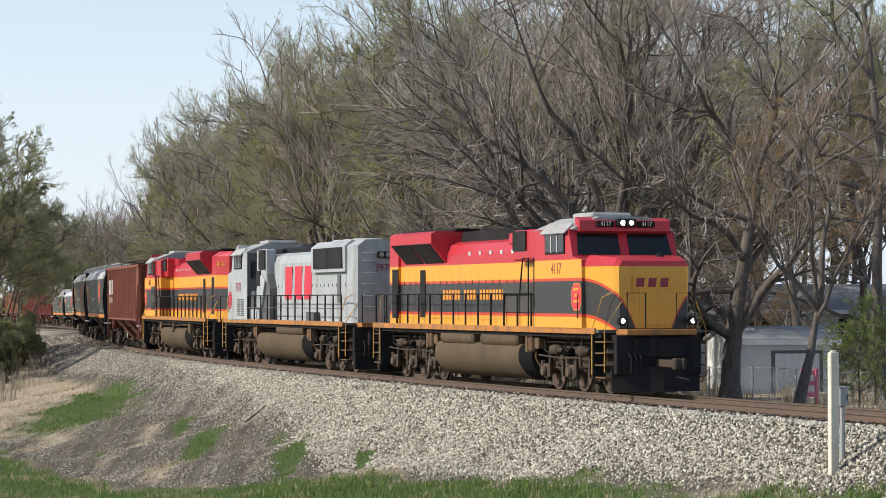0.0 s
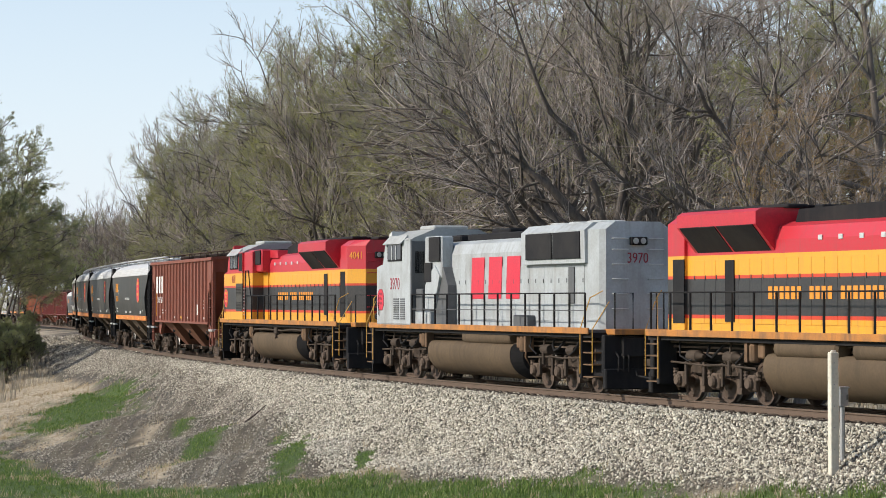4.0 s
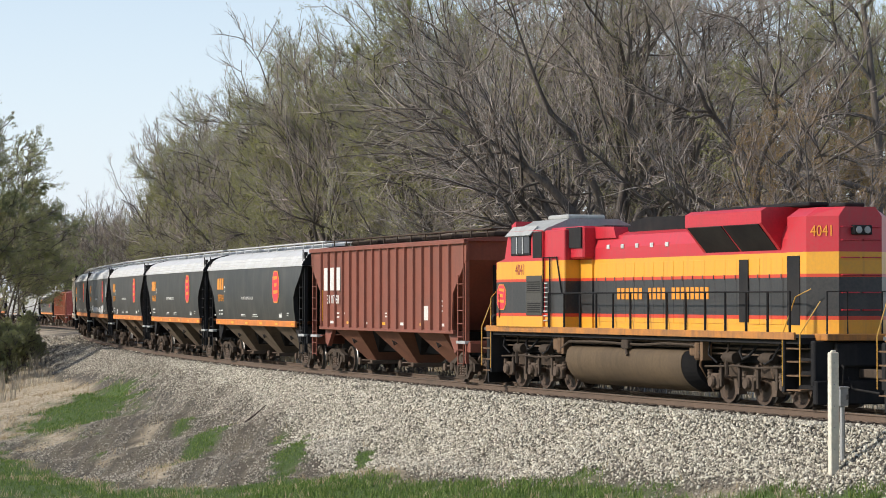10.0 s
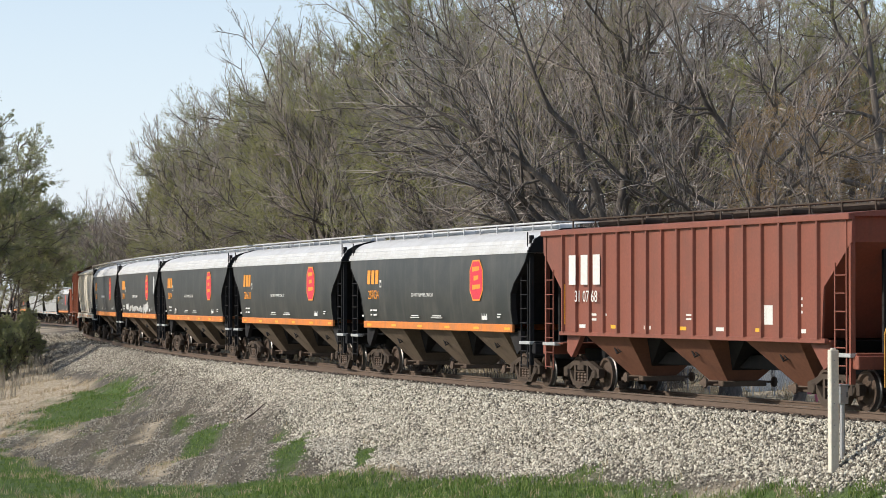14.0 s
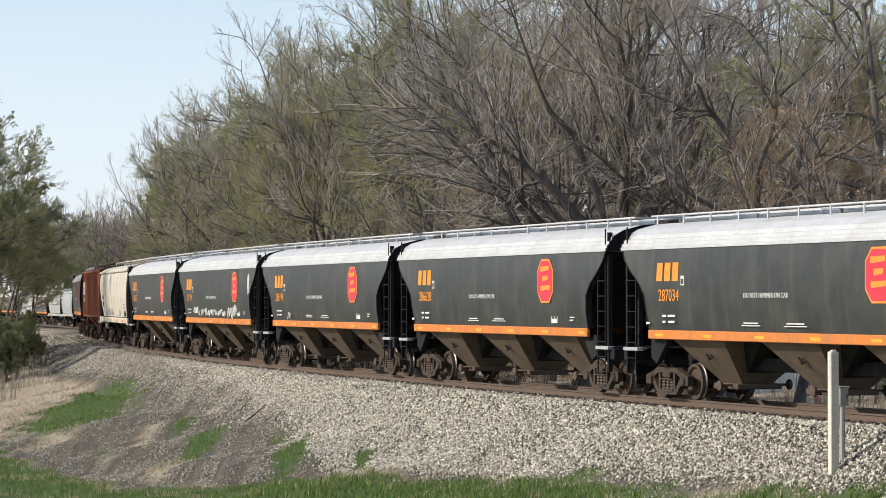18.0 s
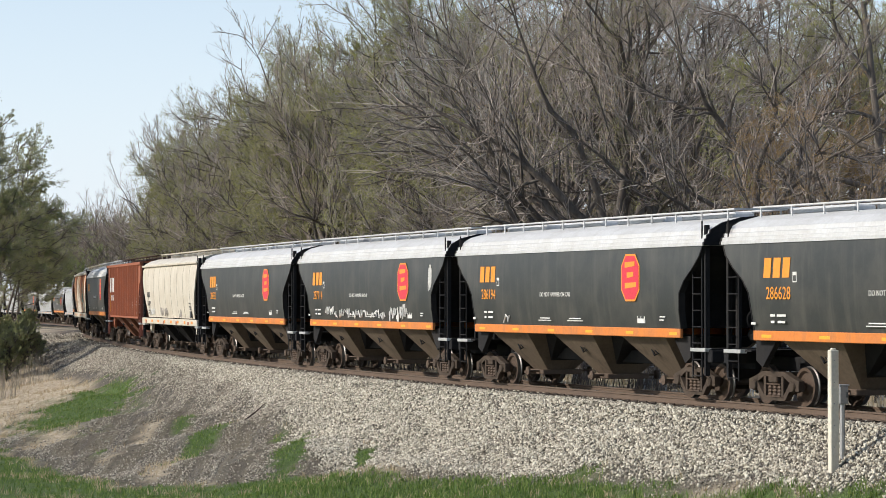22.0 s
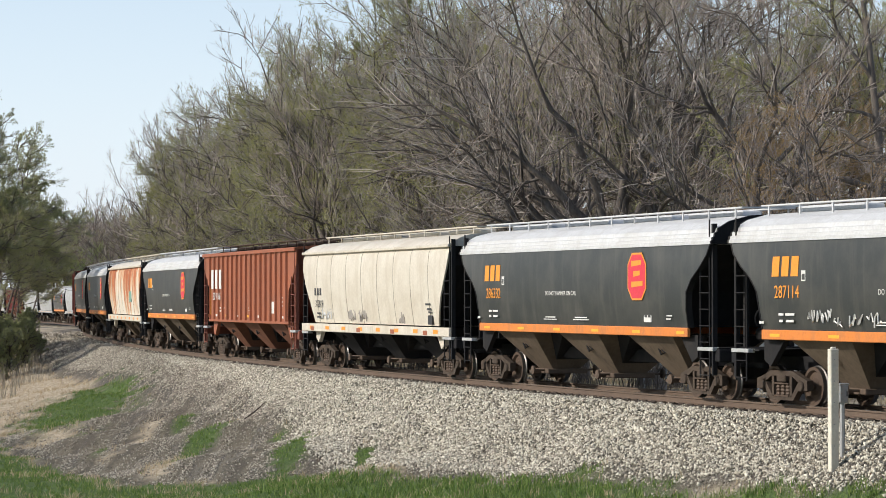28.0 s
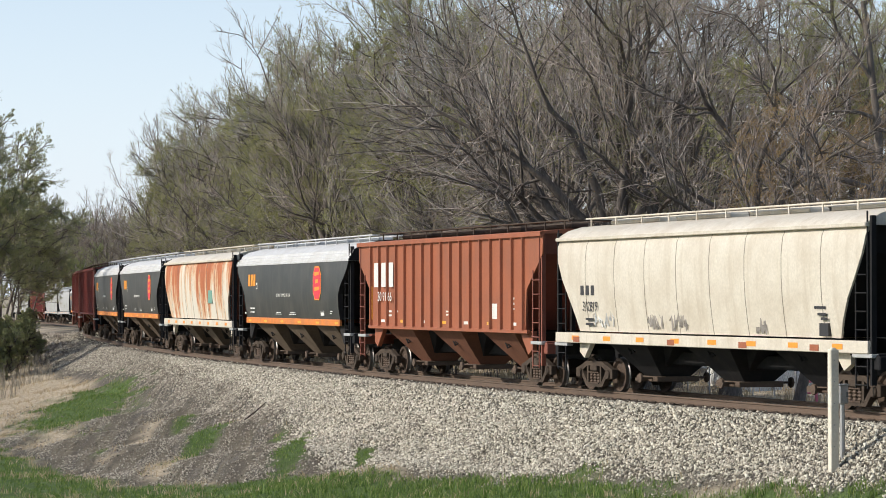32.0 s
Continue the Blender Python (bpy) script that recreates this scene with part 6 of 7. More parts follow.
def grow(seed, height, trunk_r, limbs=10, t0=.25, limb_len=.55, angle=48, per=(7, 8, 6), bias=(0, 0, 0), pull=.10, wander=.16, buds=2, bud=.05, twig=.0075, lean=(0, 0), stems=1, fork=.6, thin=1.0, bare=.15, stout=1.0, heads=None):
    """A leafless or budding tree: wood, twigs and buds as point and face arrays."""
    rng = np.random.default_rng(seed)
    p = np.zeros((stems, 3))
    p[:, :2] = rng.normal(0, .25 if stems > 1 else 0, (stems, 2))
    d = unit(np.concatenate([np.full((stems, 1), lean[0]) + rng.normal(0, .22 if stems > 1 else .02, (stems, 1)), np.full((stems, 1), lean[1]) + rng.normal(0, .2 if stems > 1 else .02, (stems, 1)), np.ones((stems, 1))], 1))
    L = np.full(stems, height * fork) * rng.uniform(.85, 1.1, stems)
    pts, rad = run_branches(rng, p, d, L, np.full(stems, trunk_r), np.full(stems, trunk_r * .42), 9, .055, .03, np.array(bias) * .15)
    rad[:, 0] *= 1.35
    wood = [tubes(pts, rad, 8)]
    p, d, r, t = children(rng, pts, rad, limbs, t0, angle, 11)
    n = len(p)
    # two or three limbs carry the trunk on
    lead = rng.uniform(0, 1, n) < .25
    p[lead], r[lead] = pts[0, -1], rad[0, -1]
    d[lead] = unit(np.array([lean[0], lean[1], 1.0]) + rng.normal(0, .35, (lead.sum(), 3)))
    L = height * limb_len * rng.uniform(.6, 1.15, n) * (1.15 - .5 * t)
    thick = r * stout * rng.uniform(.26, .46, n)
    if heads:          # chosen limbs: place up the trunk, lean to the left in degrees, lean away, length, thickness
        n = len(heads)
        h = np.array(heads, float)
        k = np.clip(h[:, 0], 0, .999) * 9
        q, u = k.astype(int), (k % 1)[:, None]
        p = pts[0, q] * (1 - u) + pts[0, q + 1] * u
        a = np.radians(h[:, 1])
        d = unit(np.stack([-np.sin(a), h[:, 2], np.cos(a)], 1))
        L, thick = h[:, 3], h[:, 4]
    pts, rad = run_branches(rng, p, d, L, thick, np.full(n, .014), 9 if heads else 7, wander, pull, np.array(bias) * .5)
    wood.append(tubes(pts, rad, 6))
    lens = (.46, .52, .55)
    twigs, ends = [], []
    prev_len = L
    for lev, k in enumerate(per):
        par_n = len(pts)
        p, d, r, t = children(rng, pts, rad, k, bare if lev == 0 else .15, (40, 33, 30)[lev], 11)
        n = len(p)
        L = np.repeat(prev_len, k) * lens[lev] * rng.uniform(.55, 1.2, n) * (1.2 - .55 * t)
        w = (.027, .013, twig)[lev] * thin
        base = np.minimum(np.maximum(r * .6, w), w * 2.2)
        seg = (5, 4, 2)[lev]
        pts, rad = run_branches(rng, p, d, L, base, np.full(n, w * .55), seg, wander * (.85, .6, .45)[lev], pull * (1 + .3 * lev), np.array(bias) * .5)
        (wood if lev == 0 else twigs).append(tubes(pts, rad, 4 if lev == 0 else (3 if lev == 1 and thin < 1.1 else 2)))
        prev_len = L
    leaf = None
    if buds:
        n = len(pts)
        q = np.repeat(np.arange(n), buds)
        u = rng.uniform(0, 1, len(q))[:, None]
        c = pts[q, 1] * (1 - u) + pts[q, 2] * u + rng.normal(0, .03, (len(q), 3))
        a, b = unit(rng.normal(size=(len(q), 3))) * bud, unit(rng.normal(size=(len(q), 3))) * bud * .6
        v = np.stack([c - a, c + b, c + a], 1).reshape(-1, 3)
        leaf = v, np.arange(len(v)).reshape(-1, 3)
    return join(wood), join(twigs), leaf


def tree(name, label, category, grown, twig_m, leaf_m, group="trees of the woods"):
    T = new(name, None)
    wood, twigs, leaf = grown
    part("trunk", raw_mesh("trunk", *wood, M_BARK, True), None, T)
    part("branchwork", raw_mesh("branchwork", *twigs, twig_m), None, T)
    if leaf is not None:
        part("crown", raw_mesh("crown", *leaf, leaf_m), None, T)
    return tagged(T, label, category, group)


def plan_of(px, d):
    """Plan place of a bearing (as a share of the view's width, 0 to 1568) at d metres depth."""
    return (px - 784) / FOCAL * d, d


def at_place(px, d, scale, turn):
    """Pose on the ground at a bearing and depth."""
    x, y = plan_of(px, d)
    return pose(x, y, float(ground_z(x, y)[0]) - .1, 0, 0, turn) @ Matrix.Diagonal((scale, scale, scale, 1))


KIND = {
    "spread": ("old spreading bare tree with grey-brown bark and fine twigs", 15, grow(11, 15, .34, 17, .18, .62, 56, (8, 9, 8), (-.08, 0, 0), .0, .24, 1, .025, .006, stout=1.5), M_TWIGDARK, M_RUSTBUD),
    "lean": ("bare grey tree with long upswept limbs leaning over the track", 14.5, grow(23, 14.5, .22, 18, .24, .58, 46, (8, 9, 7), (-.16, 0, .02), .03, .17, 3, .03, .006, lean=(-.25, 0), stout=2.0), M_TWIG, M_OLIVE),
    "olive": ("slender tree misted with olive spring buds", 15, grow(31, 15, .17, 15, .15, .50, 36, (7, 9, 8), (-.10, 0, .02), .05, .18, 10, .036, .006, lean=(-.12, 0), stout=1.9), M_TWIG, M_OLIVE),
    "bushy": ("rounded budding tree with pale green haze of leaves", 12.5, grow(47, 12.5, .17, 18, .08, .56, 46, (7, 8, 8), (-.04, 0, 0), .02, .21, 8, .036, .006, stout=1.7), M_TWIG, M_OLIVE),
    "rusty": ("tree hung with rust-brown catkins", 14, grow(53, 14, .24, 13, .18, .58, 54, (7, 8, 7), (0, 0, 0), -.04, .22, 10, .04, .006), M_TWIGRED, M_RUSTBUD),
    "grey": ("tall bare tree with grey twigs", 16, grow(67, 16, .24, 15, .2, .54, 40, (7, 9, 8), (-.10, 0, 0), .05, .18, 2, .034, .006, lean=(-.1, 0), stout=1.9), M_TWIGRED, M_OLIVE),
    "green": ("young tree in fresh green leaf", 11, grow(71, 11, .14, 20, .03, .52, 52, (6, 6, 6), (0, 0, 0), .05, .15, 9, .07), M_TWIG, M_GREEN),
    "brush": ("thicket of thin bare stems", 4.6, grow(83, 4.6, .022, 6, .1, .55, 40, (3, 4, 3), (0, 0, 0), .08, .16, 1, .03, .007, stems=8, fork=.9), M_TWIGRED, M_OLIVE),
    "far_olive": ("distant tree with olive buds", 14, grow(91, 14, .2, 16, .1, .52, 44, (5, 6, 6), (0, 0, 0), .07, .14, 7, .05, .009, thin=1.2), M_TWIG, M_OLIVE),
    "far_grey": ("distant bare grey-brown tree", 15, grow(97, 15, .22, 16, .15, .52, 42, (5, 6, 5), (0, 0, 0), .08, .14, 1, .04, .010, thin=1.2), M_TWIGDARK, M_RUSTBUD),
}
# how high the woods stand above the eye, as a slope, over the bearing
SKY_B, SKY_H = [-40, 0, 60, 105, 120, 215, 232, 257, 284, 338, 378, 440, 456, 506, 546, 600, 640, 2000], [.085, .076, .060, .050, .042, .043, .046, .065, .072, .077, .080, .080, .081, .100, .108, .120, .15, .17]


def overshoot(x, y, z, a, scale, pts):
    """How far the top of a tree would rise over the skyline, as a slope."""
    wx, wy = x + scale * (pts[:, 0] * math.cos(a) - pts[:, 1] * math.sin(a)), y + scale * (pts[:, 0] * math.sin(a) + pts[:, 1] * math.cos(a))
    return np.percentile((z + pts[:, 2] * scale - EYE[2]) / wy - np.interp(784 + FOCAL * wx / wy, SKY_B, SKY_H), 98.5)


_first = {}


def in_yard(p):
    """True where the open yard lies."""
    return 784 + FOCAL * p.x / p.y > 1215 and p.y < 150


def plant(kind, x, y, scale=1.0, turn=None):
    """Sets a tree of a kind on the ground; the first one is built, the rest are copies."""
    label, _, grown, tm, lm = KIND[kind]
    z = float(ground_z(x, y)[0]) - .08
    turn = random.uniform(0, 360) if turn is None else turn
    top = grown[1][0][::23]
    while scale > .3 and overshoot(x, y, z, radians(turn), scale, top) > 0:
        scale *= .95
    low = np.concatenate([grown[0][0][::5], grown[1][0][::9]])
    for _ in range(9):          # no bough hangs into the way of the train
        a = radians(turn)
        w = low[low[:, 2] * scale + z < 5.4] * scale
        wx, wy = x + w[:, 0] * math.cos(a) - w[:, 1] * math.sin(a), y + w[:, 0] * math.sin(a) + w[:, 1] * math.cos(a)
        if float(track_frame(x, y)[0][0]) < -14 or len(w) == 0 or track_frame(wx, wy)[0].max() < -2.3:
            break
        turn, scale = turn + random.uniform(-60, 60), scale * .96
    else:
        return None
    m = pose(x, y, z, 0, 0, turn) @ Matrix.Diagonal((scale, scale, scale, 1))
    if kind not in _first:
        t = tree("shrub" if kind == "brush" else "tree", label, "shrub" if kind == "brush" else "tree", grown, tm, lm)
        _first[kind] = t
        t.matrix_basis = m
        return t
    t = _first[kind]
    keep = t.matrix_basis.copy()
    t.scale = (1, 1, 1)
    c = copy_thing(t, m)
    t.matrix_basis = keep
    return c


random.seed(5)
# the edge of the woods behind the track, and the rows behind it
_rows = [(-10.0, 7.0, ("lean", "olive", "lean", "bushy", "olive"), -96, -6, 1.5), (-15, 6.5, ("grey", "olive", "lean", "bushy", "spread", "olive"), -100, -2, 2.5),
         (-23, 6.5, ("grey", "spread", "olive", "grey", "bushy"), -104, -8, 3.0)]
for _lat, _step, _kinds, _s0, _s1, _jit in _rows:
    _s, _k = _s0, 0
    while _s < _s1:
        _p = on_track(_s + random.uniform(-1.5, 1.5), _lat + random.uniform(-_jit, _jit))
        _kd = _kinds[_k % len(_kinds)]
        if _s < -36 and (_kd == "lean" or random.random() < .5):
            _kd = random.choice(("bushy", "olive"))
        if 784 + FOCAL * _p.x / _p.y > 900:
            _kd = {"olive": "grey", "bushy": "spread"}.get(_kd, _kd)
        if not in_yard(_p):
            plant(_kd, _p.x, _p.y, random.uniform(1.0, 1.3), random.uniform(-35, 35) if _kd == "lean" else None)
        _s += _step * random.uniform(.8, 1.2)
        _k += 1
for _lat, _step, _s0, _s1 in ((-32, 6.5, -110, -25), (-42, 7.0, -115, -20), (-70, 7.0, -110, 70), (-10, 6.5, -300, -100), (-18, 8.0, -300, -108), (-28, 9.0, -300, -112)):
    _s, _k = _s0, 0
    while _s < _s1:
        _p = on_track(_s + random.uniform(-2, 2), _lat + random.uniform(-3, 3))
        if not in_yard(_p):
            plant(random.choice(("far_olive", "far_grey", "far_grey")), _p.x, _p.y, random.uniform(1.0, 1.35))
        _s += _step * random.uniform(.8, 1.25)
for _k in range(60):
    _p = on_track(random.uniform(-105, -2), random.uniform(-6.6, -5.0) - random.choice((0, 0, 3, 7)))
    if not in_yard(_p):
        plant("brush", _p.x, _p.y, random.uniform(.55, 1.0))
for _px, _d, _sc, _kd in ((598, 132, 1.15, "grey"), (630, 138, 1.2, "olive")):
    plant(_kd, *plan_of(_px, _d), _sc)
for _k, (_px, _d) in enumerate(((282, 266), (312, 244), (342, 224), (374, 207), (408, 193), (442, 182), (300, 275), (330, 262), (360, 246), (392, 228), (425, 212), (470, 172), (505, 165), (540, 160))):
    plant(("bushy", "grey", "olive")[_k % 3] if _px < 450 else "olive", *plan_of(_px, _d), 2.3)
# one tall bare tree rises out of the edge of the woods
_x, _y = plan_of(520, 150)
_grand = grow(131, 21.0, .17, 8, .55, .27, 50, (6, 6, 5), (-.03, 0, 0), .04, .17, 0, .03, .009, lean=(-.10, 0), fork=.62,
              heads=[(.62, 52, .1, 5.4, .10), (.78, 30, -.1, 7.0, .085), (.9, 18, .1, 8.0, .08), (.97, 4, -.1, 8.5, .08), (.99, -14, .1, 8.0, .075), (.85, -30, 0, 6.5, .07)])
_t = tree("tree", "tall gaunt bare tree with crooked limbs against the sky", "tree", _grand, M_TWIGDARK, M_OLIVE)
_t.matrix_basis = pose(_x, _y, float(ground_z(_x, _y)[0]) - .1)
# trees beyond the end of the bend and on the camera's side at the far end
for _k in range(48):
    _px = random.uniform(20, 330)
    _x, _y = plan_of(_px, random.uniform(400, 520))
    plant(random.choice(("far_grey", "far_olive", "far_grey")), _x, _y, random.uniform(1.1, 1.4))
# trees outside the bend lean their dense budding crowns in over the line
_over = grow(161, 14.5, .16, 26, .40, .42, 58, (7, 8, 7), (.14, 0, .01), .03, .17, 6, .06, .008, lean=(.12, 0), fork=.80)
_first["bend"] = _t = tree("tree", "dense tree in sage-green bud beside the bend", "tree", _over, M_TWIG, M_SAGE)
KIND["bend"] = ("", 14.5, _over, M_TWIG, M_SAGE)
_t.matrix_basis = at_place(-30, 172, .88, 10)
# the last three stand out of view on the left, added to shade the bend
for _px, _d, _sc, _turn in ((5, 178, .70, 25), (-75, 166, 1.08, 130), (-8, 190, .82, -20), (26, 192, .64, 10), (-110, 158, 1.12, 330), (-45, 184, .95, 40), (12, 172, .60, -35), (50, 196, .54, 20), (28, 182, .5, 80), (-400, 153, 1.25, 10), (-430, 147, 1.2, -15), (-390, 160, 1.3, 5)):
    copy_thing(_t, at_place(_px, _d, _sc, _turn))
for _px, _d, _sc, _kd in ((0, 430, 1.25, "far_olive"), (40, 415, 1.1, "far_olive"), (85, 420, 1.15, "far_grey"), (120, 410, 1.0, "green"), (150, 425, 1.3, "green"), (60, 450, 1.2, "far_grey"), (105, 460, 1.2, "far_olive")):
    _x, _y = plan_of(_px, _d)
    plant(_kd, _x, _y, _sc)
# thick green bushes on the bank beside the bend
_bush = grow(173, 3.0, .03, 9, .05, .5, 46, (5, 5, 4), (0, 0, 0), .05, .2, 7, .055, .008, stems=9, fork=.8)
_b = tree("shrub", "thick green bush on the bank beside the track", "shrub", _bush, M_TWIG, M_SAGE, "bushes beside the bend")
_b.matrix_basis = at_place(4, 150, .85, 0)
for _px, _d, _sc, _turn in ((26, 154, .92, 70), (46, 159, .85, 140), (-20, 149, 1.0, 210), (12, 162, 1.0, 300), (34, 168, .95, 30), (-6, 156, 1.0, 100), (60, 166, .62, 250), (-40, 150, 1.1, 180)):
    copy_thing(_b, at_place(_px, _d, _sc, _turn))
# ---------------------------------------------------------------- yard behind the track, on the right
_x, _y = plan_of(1292, 81)
_big = grow(101, 13.0, .33, 12, .42, .74, 52, (8, 8, 7), (0, 0, .01), .02, .20, 1, .03, .006, lean=(-.01, 0), fork=.62, bare=.2,
            heads=[(.30, 62, -.2, 5.5, .17), (.32, -48, -.1, 6.5, .20), (.36, 38, .3, 7.0, .16), (.42, -20, .3, 6.5, .15), (.5, 74, .1, 6.5, .13), (.55, -62, .2, 6.0, .13), (.62, 45, -.3, 6.5, .13),
                   (.7, -35, -.2, 6.0, .12), (.8, 60, .2, 6.0, .10), (.9, -10, -.2, 6.5, .12), (.98, 22, .2, 6.5, .13), (.99, -50, .1, 5.5, .10)])
_t = tree("tree", "old gnarled tree with a thick trunk and low heavy limbs", "tree", _big, M_TWIGDARK, M_RUSTBUD)
_t.matrix_basis = pose(_x, _y, float(ground_z(_x, _y)[0]) - .1)
# two old trees that fan out many limbs from a low fork
_x, _y = plan_of(1150, 91)
_fan = grow(103, 14.0, .46, 12, .42, .74, 52, (9, 9, 8), (-.03, 0, .01), .025, .17, 1, .03, .006, fork=.34, bare=.2,
            heads=[(.99, 78, -.2, 8.5, .15), (.98, 66, .3, 9.5, .17), (.99, 54, -.3, 10.0, .19), (.97, 43, .2, 10.0, .17), (.99, 33, -.1, 10.5, .20), (.96, 22, .4, 10.0, .16), (.99, 12, -.3, 10.5, .19),
                   (.98, 2, .2, 10.5, .18), (.99, -10, -.2, 10.0, .17), (.97, -24, .2, 9.5, .18), (.99, -40, -.1, 9.0, .20), (.98, -58, .2, 7.5, .15)])
_t = tree("tree", "old bare tree with many dark limbs fanning from a low fork", "tree", _fan, M_TWIGDARK, M_RUSTBUD)
_t.matrix_basis = pose(_x, _y, float(ground_z(_x, _y)[0]) - .1)
_x, _y = plan_of(1030, 97)
_fan = grow(107, 13.0, .34, 12, .42, .74, 52, (9, 9, 8), (-.05, 0, .01), .035, .15, 1, .03, .006, fork=.36, bare=.2, lean=(-.05, 0),
            heads=[(.9, 80, -.2, 8.0, .12), (.98, 68, .2, 9.0, .14), (.99, 57, -.2, 9.5, .15), (.97, 46, .3, 9.5, .14), (.99, 35, -.3, 10.0, .15), (.98, 24, .1, 10.0, .14), (.99, 10, -.2, 9.5, .14), (.97, -8, .3, 9.0, .13)])
_t = tree("tree", "bare grey tree with long limbs sweeping up over the track", "tree", _fan, M_TWIG, M_OLIVE)
_t.matrix_basis = pose(_x, _y, float(ground_z(_x, _y)[0]) - .1)
_x, _y = plan_of(1408, 75)
_sm = grow(113, 11.0, .19, 12, .5, .62, 38, (7, 7, 6), (0, 0, .04), .05, .16, 7, .034, .006, lean=(.16, 0), fork=.30, bare=.4,
           heads=[(.97, 26, -.1, 5.5, .085), (.99, -20, .1, 6.5, .11), (.8, 42, .2, 4.5, .06), (.99, 4, -.2, 5.5, .07), (.9, -38, .1, 5.0, .07)])
_t = tree("tree", "crooked young tree forking low, hung with rust-brown catkins", "tree", _sm, M_TWIGRED, M_RUSTBUD)
_t.matrix_basis = pose(_x, _y, float(ground_z(_x, _y)[0]) - .1)
for _px, _d, _sc, _kd in ((1352, 106, .85, "rusty"), (1420, 102, .9, "rusty"), (1515, 124, 1.1, "olive"), (1590, 128, 1.2, "olive"), (1255, 120, 1.15, "grey"), (1190, 112, 1.1, "spread"), (1320, 132, 1.2, "grey"), (1470, 136, 1.2, "grey"), (1540, 112, 1.0, "rusty")):
    _x, _y = plan_of(_px, _d)
    plant(_kd, _x, _y, _sc)
# tall tree whose boughs reach in over the yard
_x, _y = plan_of(1562, 84)
_tall = grow(149, 17, .21, 12, .42, .50, 62, (7, 8, 6), (-.03, 0, 0), .02, .16, 7, .045, .006, fork=.8,
             heads=[(.52, 62, -.1, 6.0, .12), (.62, 48, .1, 6.0, .10), (.70, 66, -.3, 5.0, .07), (.8, 40, .2, 6.0, .08), (.9, 20, -.1, 5.0, .08), (.99, -5, .1, 4.0, .07), (.75, -50, 0, 5.0, .08), (.45, 78, .2, 4.5, .07), (.58, -40, .2, 4.5, .07)])
_t = tree("tree", "tall tree with budding boughs hanging over the yard", "tree", _tall, M_TWIGDARK, M_OLIVE)
_t.matrix_basis = pose(_x, _y, float(ground_z(_x, _y)[0]) - .1)
for _px, _d, _sc in ((1520, 82, .26), (1548, 80, .34), (1572, 84, .36), (1490, 86, .18)):
    _x, _y = plan_of(_px, _d)
    plant("green", _x, _y, _sc)

M_SIDING = paint("grey_white_siding", (.68, .70, .71), (.38, .37, .35), .7, .35)
M_WHITEWALL = paint("white_painted_boards", (.84, .84, .82), (.45, .43, .4), .7, .25)
M_ROOFING = paint("weathered_grey_roofing", (.30, .305, .31), (.22, .21, .2), .85, .5, bump=.4)
M_GALV = paint("galvanised_steel", (.36, .37, .38), (.2, .18, .16), .6, .4, metal=.35)
M_POSTWHITE = paint("weathered_white_post", (.70, .66, .56), (.33, .28, .22), .8, .4)
M_PINK = paint("pink_plastic", (.70, .16, .24), (.4, .2, .2), .5, .2)


